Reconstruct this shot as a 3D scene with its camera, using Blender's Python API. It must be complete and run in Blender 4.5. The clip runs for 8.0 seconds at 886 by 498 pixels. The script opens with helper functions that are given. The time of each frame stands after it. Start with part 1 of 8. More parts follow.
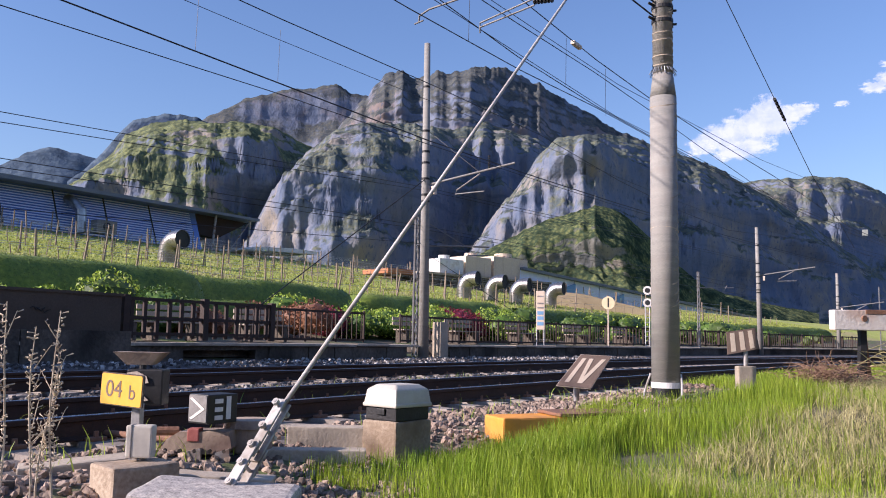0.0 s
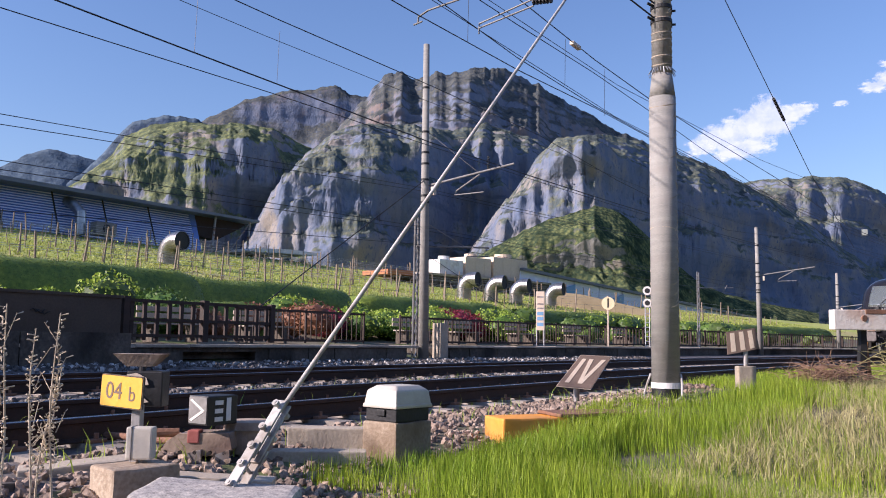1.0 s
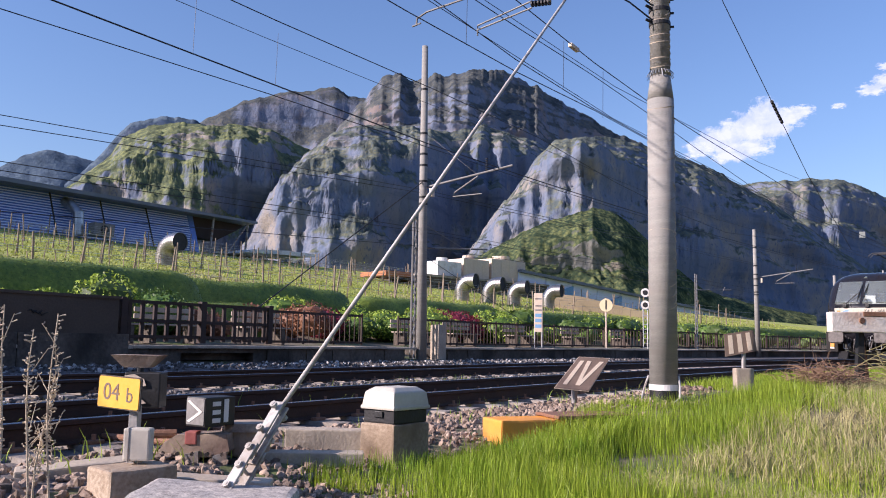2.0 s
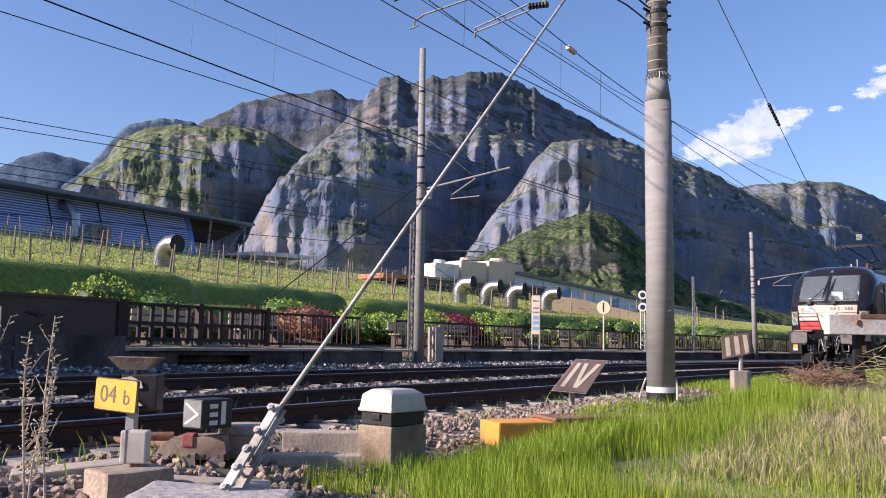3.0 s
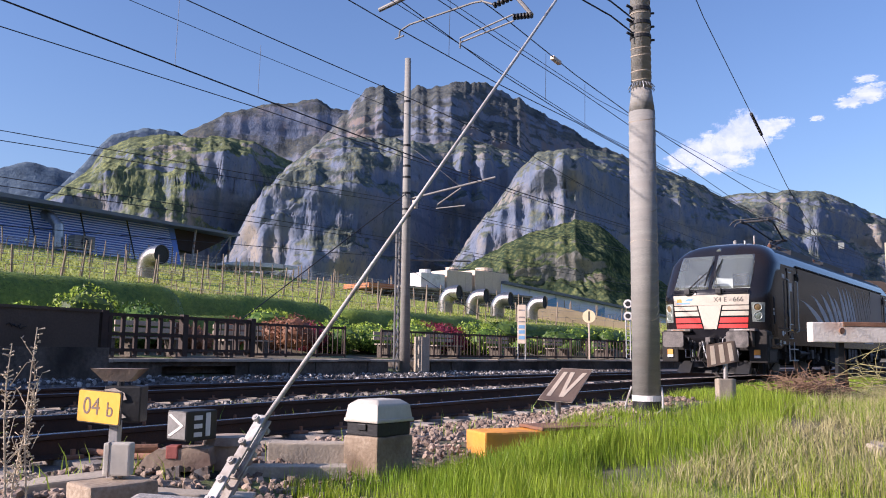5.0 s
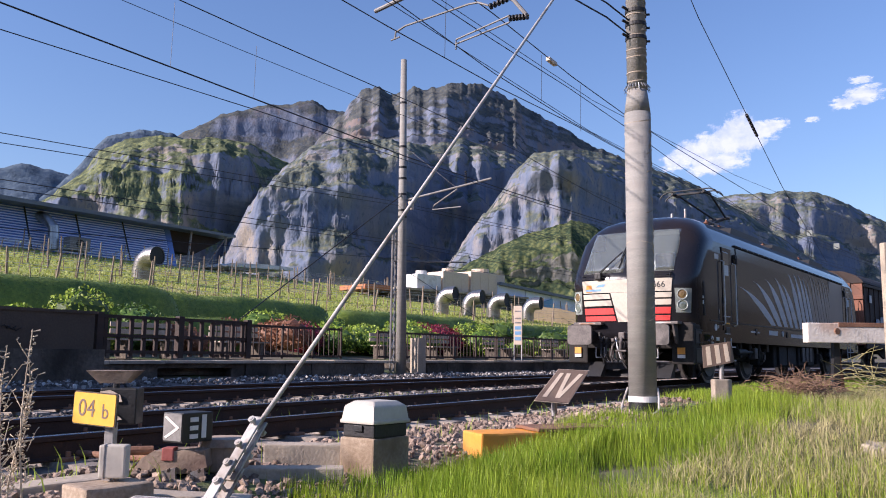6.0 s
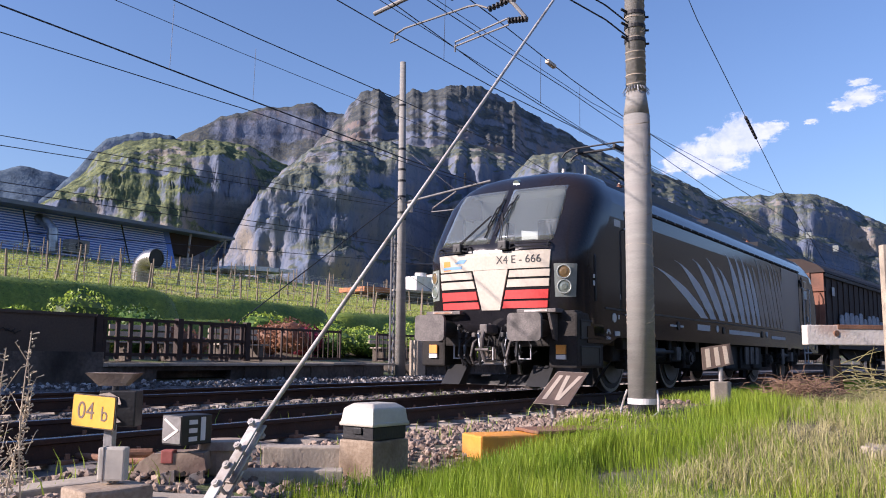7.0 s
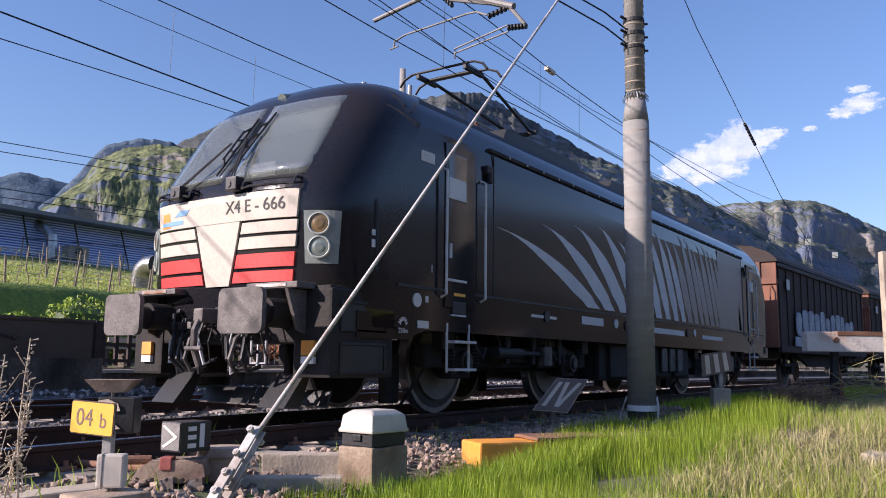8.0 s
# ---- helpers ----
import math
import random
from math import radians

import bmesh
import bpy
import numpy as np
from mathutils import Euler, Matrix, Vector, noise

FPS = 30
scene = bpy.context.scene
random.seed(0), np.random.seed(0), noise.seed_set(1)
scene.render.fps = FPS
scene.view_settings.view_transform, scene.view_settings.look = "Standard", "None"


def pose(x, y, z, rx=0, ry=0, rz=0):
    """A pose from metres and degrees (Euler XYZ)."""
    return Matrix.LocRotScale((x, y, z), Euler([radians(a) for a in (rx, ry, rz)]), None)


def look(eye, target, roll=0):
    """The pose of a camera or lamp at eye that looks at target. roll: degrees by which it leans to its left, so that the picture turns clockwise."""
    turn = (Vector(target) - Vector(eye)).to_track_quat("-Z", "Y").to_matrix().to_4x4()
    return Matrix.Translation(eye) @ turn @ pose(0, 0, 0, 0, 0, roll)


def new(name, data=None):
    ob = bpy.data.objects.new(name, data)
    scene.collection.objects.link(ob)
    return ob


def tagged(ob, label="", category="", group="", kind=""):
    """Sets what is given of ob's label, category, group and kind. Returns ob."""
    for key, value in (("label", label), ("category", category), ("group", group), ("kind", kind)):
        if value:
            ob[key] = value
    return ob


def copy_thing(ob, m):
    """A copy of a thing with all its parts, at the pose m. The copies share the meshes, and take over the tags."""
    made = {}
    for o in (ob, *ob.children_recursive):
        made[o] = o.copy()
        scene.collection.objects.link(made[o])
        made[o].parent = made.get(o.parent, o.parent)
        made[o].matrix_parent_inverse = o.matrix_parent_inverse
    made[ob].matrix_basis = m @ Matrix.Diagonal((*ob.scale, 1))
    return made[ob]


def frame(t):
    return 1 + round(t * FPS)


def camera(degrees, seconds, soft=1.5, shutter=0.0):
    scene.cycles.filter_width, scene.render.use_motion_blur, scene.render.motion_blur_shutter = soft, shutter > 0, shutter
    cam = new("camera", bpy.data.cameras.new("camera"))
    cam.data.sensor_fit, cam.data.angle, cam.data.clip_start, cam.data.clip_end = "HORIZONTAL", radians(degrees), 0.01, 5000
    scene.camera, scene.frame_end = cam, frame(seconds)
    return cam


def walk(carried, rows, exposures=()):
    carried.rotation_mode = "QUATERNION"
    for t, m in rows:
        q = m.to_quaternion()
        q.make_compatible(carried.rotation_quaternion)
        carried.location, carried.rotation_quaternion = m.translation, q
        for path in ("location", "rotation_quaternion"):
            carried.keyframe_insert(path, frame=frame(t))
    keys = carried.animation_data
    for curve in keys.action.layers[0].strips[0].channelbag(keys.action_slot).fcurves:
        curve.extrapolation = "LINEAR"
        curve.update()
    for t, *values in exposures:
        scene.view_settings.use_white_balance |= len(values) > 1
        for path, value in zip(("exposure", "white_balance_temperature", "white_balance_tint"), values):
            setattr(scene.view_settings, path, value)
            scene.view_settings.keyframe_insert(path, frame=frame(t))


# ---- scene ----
EYE = (-5.21, -6.61, 0.60)
BEND = 0.0041456          # 1 / radius of the tracks' curve
MID = 9.49                # half a locomotive, and the x at which the track runs along +x


def c(x):
    """Sideways place of the near track's centre line at x."""
    d = max(-35.0, min(75.0, x - MID))
    return -BEND * d * d / 2 - BEND * d * (x - MID - d)


def aim(yaw, pitch, roll):
    """Camera pose at EYE: yaw from +y towards +x, pitch up, degrees."""
    return pose(*EYE) @ pose(0, 0, 0, 0, 0, -yaw) @ pose(0, 0, 0, 90 + pitch) @ pose(0, 0, 0, 0, 0, roll)


cam = camera(56.58, 8.0, soft=1.0)
walk(cam, [
    (0.0, aim(54.42, 6.20, 1.11)), (0.5, aim(54.37, 6.23, 1.03)), (1.0, aim(54.44, 6.26, 0.95)),
    (1.5, aim(54.51, 6.33, 1.01)), (3.0, aim(54.74, 6.53, 1.06)), (3.5, aim(54.97, 6.75, 1.01)),
    (4.0, aim(55.25, 6.98, 0.75)), (4.5, aim(55.52, 7.12, 0.76)), (6.0, aim(56.00, 7.30, 0.66)),
    (6.5, aim(56.06, 7.34, 0.63)), (7.0, aim(56.05, 7.46, 0.63)), (7.5, aim(56.12, 7.72, 0.62)),
    (8.0, aim(56.08, 7.91, 0.65))], exposures=[(0, 0.70, 5350, 28), (8, 0.70, 5350, 28)])

# ---- light ----
SUN_AZ, SUN_EL = -54.0, 26.5      # degrees from +y towards +x; height
world = bpy.data.worlds.new("world")
scene.world = world
world.use_nodes = True
wn = world.node_tree
sky = wn.nodes.new("ShaderNodeTexSky")
sky.sky_type, sky.sun_disc = "NISHITA", False
sky.sun_elevation, sky.sun_rotation = radians(SUN_EL), radians(SUN_AZ)
sky.air_density, sky.dust_density, sky.ozone_density = 1.3, 0.6, 2.5
wn.links.new(sky.outputs[0], wn.nodes["Background"].inputs[0])
wn.nodes["Background"].inputs[1].default_value = 0.083
sun = new("sun", bpy.data.lights.new("sun", "SUN"))
sun.data.energy, sun.data.angle, sun.data.color = 5.0, radians(0.53), (1.0, 0.82, 0.57)
sx, sy = math.sin(radians(SUN_AZ)), math.cos(radians(SUN_AZ))
sun.matrix_world = look((sx * 50, sy * 50, 50 * math.tan(radians(SUN_EL))), (0, 0, 0))


# ---- materials ----
def mat(name, a, b, rough=0.8, metal=0.0, scale=6.0, fine=60.0, bump=0.15, detail=6.0, stretch=(1, 1, 1), third=None, rand=0.0, coat=0.0, trans=0.0, emit=0.0):
    """Two colours mixed by coarse and fine noise, optional stains, bump and variation from piece to piece."""
    m = bpy.data.materials.new(name)
    m.use_nodes = True
    t = m.node_tree
    n, l = t.nodes, t.links
    p = n["Principled BSDF"]
    tc = n.new("ShaderNodeTexCoord")
    mp = n.new("ShaderNodeMapping")
    mp.inputs["Scale"].default_value = stretch
    l.new(tc.outputs["Object"], mp.inputs[0])
    n1, n2 = n.new("ShaderNodeTexNoise"), n.new("ShaderNodeTexNoise")
    for q, s in ((n1, scale), (n2, fine)):
        q.inputs["Scale"].default_value, q.inputs["Detail"].default_value = s, detail
        l.new(mp.outputs[0], q.inputs["Vector"])
    mix = n.new("ShaderNodeMix")
    mix.data_type = "RGBA"
    add = n.new("ShaderNodeMath")
    add.operation = "MULTIPLY_ADD"
    add.inputs[1].default_value = 0.5
    l.new(n2.outputs[0], add.inputs[0])
    half = n.new("ShaderNodeMath")
    half.operation = "MULTIPLY"
    half.inputs[1].default_value = 0.5
    l.new(n1.outputs[0], half.inputs[0])
    l.new(half.outputs[0], add.inputs[2])
    ramp = n.new("ShaderNodeMapRange")
    ramp.inputs["From Min"].default_value, ramp.inputs["From Max"].default_value = 0.36, 0.64
    l.new(add.outputs[0], ramp.inputs[0])
    l.new(ramp.outputs[0], mix.inputs[0])
    mix.inputs[6].default_value, mix.inputs[7].default_value = (*a, 1), (*b, 1)
    col = mix.outputs[2]
    if third:
        n3 = n.new("ShaderNodeTexNoise")
        n3.inputs["Scale"].default_value = scale * 0.45
        n3.inputs["Detail"].default_value = 8
        l.new(mp.outputs[0], n3.inputs["Vector"])
        r3 = n.new("ShaderNodeMapRange")
        r3.inputs["From Min"].default_value, r3.inputs["From Max"].default_value = 0.50, 0.66
        l.new(n3.outputs[0], r3.inputs[0])
        m3 = n.new("ShaderNodeMix")
        m3.data_type = "RGBA"
        l.new(r3.outputs[0], m3.inputs[0])
        l.new(col, m3.inputs[6])
        m3.inputs[7].default_value = (*third, 1)
        col = m3.outputs[2]
    if rand:
        src = n.new("ShaderNodeNewGeometry").outputs["Random Per Island"] if rand < 0 else n.new("ShaderNodeObjectInfo").outputs["Random"]
        hs = n.new("ShaderNodeHueSaturation")
        mr = n.new("ShaderNodeMapRange")
        mr.inputs["To Min"].default_value, mr.inputs["To Max"].default_value = 1 - abs(rand), 1 + abs(rand)
        l.new(src, mr.inputs[0])
        l.new(mr.outputs[0], hs.inputs["Value"])
        l.new(col, hs.inputs["Color"])
        col = hs.outputs[0]
    l.new(col, p.inputs["Base Color"])
    rr = n.new("ShaderNodeMapRange")
    rr.inputs["To Min"].default_value, rr.inputs["To Max"].default_value = max(0.02, rough - 0.12), min(1, rough + 0.1)
    l.new(n2.outputs[0], rr.inputs[0])
    l.new(rr.outputs[0], p.inputs["Roughness"])
    p.inputs["Metallic"].default_value = metal
    p.inputs["Coat Weight"].default_value = coat
    p.inputs["Coat Roughness"].default_value = 0.08
    if emit:
        l.new(col, p.inputs["Emission Color"])
        p.inputs["Emission Strength"].default_value = emit
    if bump:
        bp = n.new("ShaderNodeBump")
        bp.inputs["Strength"].default_value = min(1, bump * 2)
        bp.inputs["Distance"].default_value = 0.4 / fine
        l.new(n2.outputs[0], bp.inputs["Height"])
        l.new(bp.outputs[0], p.inputs["Normal"])
    if trans:
        tr = n.new("ShaderNodeBsdfTranslucent")
        l.new(col, tr.inputs[0])
        ms = n.new("ShaderNodeMixShader")
        ms.inputs[0].default_value = trans
        l.new(p.outputs[0], ms.inputs[1])
        l.new(tr.outputs[0], ms.inputs[2])
        l.new(ms.outputs[0], n["Material Output"].inputs[0])
    return m


M_BALLAST = mat("ballast", (0.17, 0.115, 0.085), (0.40, 0.31, 0.235), 0.9, 0, 3, 22, 0.5, rand=-0.45)
M_BALLAST_DARK = mat("ballast_dusty", (0.05, 0.045, 0.042), (0.17, 0.15, 0.14), 0.9, 0, 3, 22, 0.5, rand=-0.4)
M_BALLAST_PALE = mat("ballast_pale", (0.30, 0.28, 0.26), (0.55, 0.52, 0.48), 0.9, 0, 3, 22, 0.5, rand=-0.4)
M_SOIL = mat("soil", (0.09, 0.075, 0.05), (0.20, 0.17, 0.11), 0.95, 0, 2, 25, 0.5, third=(0.09, 0.13, 0.03))
M_RAIL = mat("rusty_rail", (0.030, 0.016, 0.011), (0.065, 0.032, 0.020), 0.75, 0.2, 4, 50, 0.3)
M_RAILTOP = mat("polished_rail", (0.45, 0.45, 0.46), (0.60, 0.60, 0.62), 0.25, 1.0, 4, 50, 0.0)
M_SLEEPER = mat("concrete_sleeper", (0.20, 0.17, 0.14), (0.33, 0.29, 0.25), 0.9, 0, 5, 40, 0.3, rand=0.2)
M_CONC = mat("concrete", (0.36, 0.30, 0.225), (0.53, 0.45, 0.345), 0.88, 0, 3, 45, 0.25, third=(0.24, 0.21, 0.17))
# old stained concrete, darkened further by the platform face's shade
M_CONC_OLD_SHADED = mat("old_concrete_shaded", (0.060, 0.049, 0.038), (0.17, 0.14, 0.108), 0.9, 0, 1.6, 14, 0.5, third=(0.034, 0.028, 0.022))
M_CONC_STAIN = mat("stained_concrete", (0.25, 0.18, 0.115), (0.46, 0.37, 0.27), 0.9, 0, 4, 40, 0.35, third=(0.18, 0.125, 0.075))
M_GRANITE = mat("speckled_stone", (0.20, 0.18, 0.165), (0.66, 0.60, 0.52), 0.85, 0, 25, 110, 0.3)
M_POLE = mat("pole_concrete", (0.23, 0.225, 0.205), (0.35, 0.335, 0.30), 0.8, 0, 1.5, 30, 0.2, stretch=(1, 1, 9), third=(0.30, 0.28, 0.25))
M_PLASTER = mat("dark_plaster", (0.080, 0.060, 0.044), (0.115, 0.088, 0.064), 0.9, 0, 1.5, 30, 0.2)
M_GALV = mat("galvanised_steel", (0.42, 0.43, 0.44), (0.58, 0.59, 0.60), 0.45, 0.85, 8, 60, 0.1)
M_STEEL = mat("weathered_steel", (0.30, 0.29, 0.28), (0.44, 0.42, 0.40), 0.55, 0.7, 5, 50, 0.15, third=(0.22, 0.12, 0.07))
M_LINK = mat("dull_pale_zinc", (0.36, 0.345, 0.32), (0.55, 0.53, 0.49), 0.6, 0.15, 12, 60, 0.15, third=(0.26, 0.22, 0.18))
M_TUBE = mat("dull_zinc_tube", (0.17, 0.165, 0.155), (0.27, 0.26, 0.25), 0.65, 0.25, 6, 50, 0.1)
M_WIRE = mat("wire", (0.03, 0.03, 0.035), (0.06, 0.06, 0.065), 0.5, 0.6, 5, 40, 0)
M_DARK = mat("dark_steel", (0.018, 0.018, 0.02), (0.035, 0.034, 0.034), 0.6, 0.3, 5, 50, 0.2)
M_FENCE = mat("fence_brown_paint", (0.025, 0.015, 0.011), (0.055, 0.030, 0.020), 0.7, 0, 5, 50, 0.2)
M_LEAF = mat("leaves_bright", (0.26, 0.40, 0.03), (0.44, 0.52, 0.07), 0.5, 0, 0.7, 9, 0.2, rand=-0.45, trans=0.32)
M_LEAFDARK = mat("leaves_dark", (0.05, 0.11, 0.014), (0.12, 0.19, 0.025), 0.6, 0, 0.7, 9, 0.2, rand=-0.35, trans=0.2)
M_LEAFRED = mat("leaves_red", (0.22, 0.09, 0.05), (0.32, 0.16, 0.08), 0.6, 0, 0.7, 9, 0.2, rand=-0.3, trans=0.25)
M_LEAFCRIM = mat("leaves_crimson", (0.16, 0.015, 0.035), (0.30, 0.03, 0.06), 0.6, 0, 0.7, 9, 0.2, rand=-0.3, trans=0.25)
M_GRASS = mat("grass_blades", (0.19, 0.31, 0.012), (0.36, 0.43, 0.030), 0.5, 0, 0.8, 4, 0, rand=-0.5, trans=0.42)
M_STRAW = mat("dry_grass", (0.36, 0.33, 0.13), (0.54, 0.48, 0.24), 0.7, 0, 0.8, 6, 0, rand=-0.3, trans=0.3)
M_TURF = mat("vineyard_turf", (0.27, 0.34, 0.045), (0.42, 0.44, 0.10), 0.9, 0, 0.35, 4, 0.5, third=(0.38, 0.34, 0.13))
M_TURFBLADE = mat("turf_blades", (0.27, 0.33, 0.05), (0.45, 0.46, 0.11), 0.6, 0, 0.5, 4, 0, rand=-0.4, trans=0.42)
M_HEDGE = mat("hedge_leaves", (0.070, 0.130, 0.012), (0.25, 0.31, 0.038), 0.6, 0, 0.7, 9, 0.2, rand=-0.35, trans=0.04)
M_WOOD = mat("grey_wood", (0.20, 0.15, 0.11), (0.34, 0.27, 0.20), 0.85, 0, 3, 40, 0.3, stretch=(1, 1, 0.15))
M_BOXGREY = mat("pale_grey_plastic", (0.50, 0.46, 0.385), (0.58, 0.54, 0.46), 0.55, 0, 3, 40, 0.05, third=(0.36, 0.32, 0.26))
M_BLACK = mat("black_paint", (0.012, 0.012, 0.013), (0.02, 0.02, 0.02), 0.5, 0, 5, 40, 0.1)
M_WHITE = mat("white_paint", (0.72, 0.70, 0.66), (0.82, 0.80, 0.76), 0.6, 0, 4, 40, 0.1, third=(0.58, 0.54, 0.48))
M_YELLOW = mat("yellow_sign", (0.80, 0.42, 0.03), (0.86, 0.48, 0.05), 0.5, 0, 4, 40, 0.03)
M_ORANGE = mat("orange_cover", (0.75, 0.30, 0.03), (0.85, 0.38, 0.05), 0.6, 0, 3, 40, 0.1, third=(0.60, 0.26, 0.05))
M_RUST = mat("rusty_brown", (0.17, 0.085, 0.05), (0.28, 0.15, 0.09), 0.85, 0.1, 4, 40, 0.3)
M_BROWNSIGN = mat("sign_brown", (0.16, 0.11, 0.085), (0.22, 0.16, 0.12), 0.7, 0, 5, 50, 0.1)
M_CREAM = mat("sign_cream", (0.62, 0.50, 0.38), (0.74, 0.62, 0.48), 0.7, 0, 5, 50, 0.1)
M_DIRTYBOX = mat("dirty_casting", (0.32, 0.24, 0.17), (0.46, 0.36, 0.27), 0.8, 0, 4, 40, 0.2, third=(0.14, 0.09, 0.07))


# ---- building helpers ----
def box(bm, x0, x1, y0, y1, z0, z1, bev=0.0, m=None):
    """Add a box to bm, with bevelled edges, moved by m."""
    r = bmesh.ops.create_cube(bm, size=1.0)
    vs = r["verts"]
    bmesh.ops.transform(bm, verts=vs, matrix=Matrix.Translation(((x0 + x1) / 2, (y0 + y1) / 2, (z0 + z1) / 2)) @ Matrix.Diagonal((abs(x1 - x0), abs(y1 - y0), abs(z1 - z0), 1)))
    if bev:
        es = list({e for v in vs for e in v.link_edges})
        r2 = bmesh.ops.bevel(bm, geom=es, offset=bev, segments=2, affect="EDGES", profile=0.6)
        vs = list({v for f in r2["faces"] for v in f.verts} | {v for v in vs if v.is_valid})
    if m is not None:
        bmesh.ops.transform(bm, verts=vs, matrix=m)
    return vs


def rod(bm, a, b, r, r2=None, n=10):
    """A round bar from a to b."""
    a, b = Vector(a), Vector(b)
    d = b - a
    if d.length < 1e-6:
        return
    m = Matrix.Translation((a + b) / 2) @ d.to_track_quat("Z", "Y").to_matrix().to_4x4()
    bmesh.ops.create_cone(bm, cap_ends=True, segments=n, radius1=r, radius2=r if r2 is None else r2, depth=d.length, matrix=m)


def pipe(bm, pts, r, n=8):
    """A continuous tube through the points."""
    pts = [Vector(p) for p in pts]
    rings, side = [], None
    for i, p in enumerate(pts):
        d = (pts[min(i + 1, len(pts) - 1)] - pts[max(i - 1, 0)]).normalized()
        if side is None:
            side = d.orthogonal().normalized()
        side = (side - d * side.dot(d)).normalized()
        up = d.cross(side)
        rings.append([bm.verts.new(p + (side * math.cos(a) + up * math.sin(a)) * r) for a in [6.28318 * k / n for k in range(n)]])
    for a, b in zip(rings, rings[1:]):
        for k in range(n):
            bm.faces.new((a[k], a[(k + 1) % n], b[(k + 1) % n], b[k]))
    bm.faces.new(rings[0][::-1])
    bm.faces.new(rings[-1])


def prism(bm, outline, y0, y1, m=None):
    """Extrude an outline of (x, z) from y0 to y1."""
    a = [bm.verts.new((x, y0, z)) for x, z in outline]
    b = [bm.verts.new((x, y1, z)) for x, z in outline]
    bm.faces.new(a)
    bm.faces.new(b[::-1])
    for i in range(len(a)):
        j = (i + 1) % len(a)
        bm.faces.new((a[i], b[i], b[j], a[j]))
    if m is not None:
        bmesh.ops.transform(bm, verts=a + b, matrix=m)
    return a + b


def rough_block(bm, x0, x1, y0, y1, z0, z1, bev, amp, m=None, seed=0):
    """A worn block with softened, uneven edges."""
    b2 = bmesh.new()
    box(b2, x0, x1, y0, y1, z0, z1, bev)
    bmesh.ops.subdivide_edges(b2, edges=b2.edges, cuts=3, use_grid_fill=True)
    for v in b2.verts:
        q = v.co * 6 + Vector((seed, 0, 0))
        v.co += Vector((noise.noise(q), noise.noise(q + Vector((9, 0, 0))), noise.noise(q + Vector((0, 9, 0))))) * amp
    if m is not None:
        bmesh.ops.transform(b2, verts=b2.verts, matrix=m)
    tmp = bpy.data.meshes.new("tmp")
    b2.to_mesh(tmp)
    b2.free()
    bm.from_mesh(tmp)
    bpy.data.meshes.remove(tmp)


def mesh(name, bm, material, smooth=False):
    bmesh.ops.recalc_face_normals(bm, faces=bm.faces)
    me = bpy.data.meshes.new(name)
    bm.to_mesh(me)
    bm.free()
    me.materials.append(material)
    if smooth:
        for f in me.polygons:
            f.use_smooth = True
    return me


def part(name, bm, material, parent=None, label="", smooth=False):
    """Link a bmesh as one mesh object under a thing or part."""
    ob = new(name, mesh(name, bm, material, smooth))
    ob.parent = parent
    return tagged(ob, label)


def thing(name, m=None, label="", category="", group="", kind=""):
    ob = new(name)
    ob.empty_display_size = 0.2
    if m is not None:
        ob.matrix_world = m
    return tagged(ob, label, category, group, kind)


def solo(name, bm, material, label, category, group="", kind="", smooth=False, m=None):
    ob = part(name, bm, material, None, label, smooth)
    if m is not None:
        ob.matrix_world = m
    return tagged(ob, "", category, group, kind)


def raw(name, verts, faces, material, smooth=False):
    me = bpy.data.meshes.new(name)
    me.from_pydata(verts, [], faces)
    me.materials.append(material)
    if smooth:
        for f in me.polygons:
            f.use_smooth = True
    return new(name, me)


def text(body, size, material, parent, m, name="lettering", depth=0.002):
    """Letters as a mesh, centred at m, facing m's +z."""
    cu = bpy.data.curves.new("lettering", "FONT")
    cu.body, cu.size, cu.extrude, cu.align_x, cu.align_y = body, size, depth, "CENTER", "CENTER"
    tmp = bpy.data.objects.new("lettering", cu)
    me = bpy.data.meshes.new_from_object(tmp)
    bpy.data.objects.remove(tmp)
    me.materials.clear()
    me.materials.append(material)
    ob = new(name, me)
    ob.parent = parent
    ob.matrix_basis = m
    return ob


rng = random.Random(7)


# ---- ground ----
def smooth(a, b, v):
    u = max(0.0, min(1.0, (v - a) / (b - a)))
    return u * u * (3 - 2 * u)


def bend(x, off):
    """Sideways place of a line that keeps to the curve of the tracks near them, and runs straight far off."""
    return off + c(x) * (1 - smooth(18, 50, off))


def table(v, rows):
    for (a, za), (b, zb) in zip(rows, rows[1:]):
        if v <= b:
            u = max(0.0, (v - a) / (b - a))
            return za + (zb - za) * u
    return rows[-1][1]


CROSS = ((-1.55, -0.21), (1.6, -0.21), (2.35, -0.30), (3.1, -0.21), (5.7, -0.21), (6.15, 0.0), (7.0, 0.05), (9.6, 0.37), (12.5, 0.55), (15.0, 1.15), (18.0, 1.85), (22, 2.3), (60, 8.9), (75, 10.2), (200, 11.0))


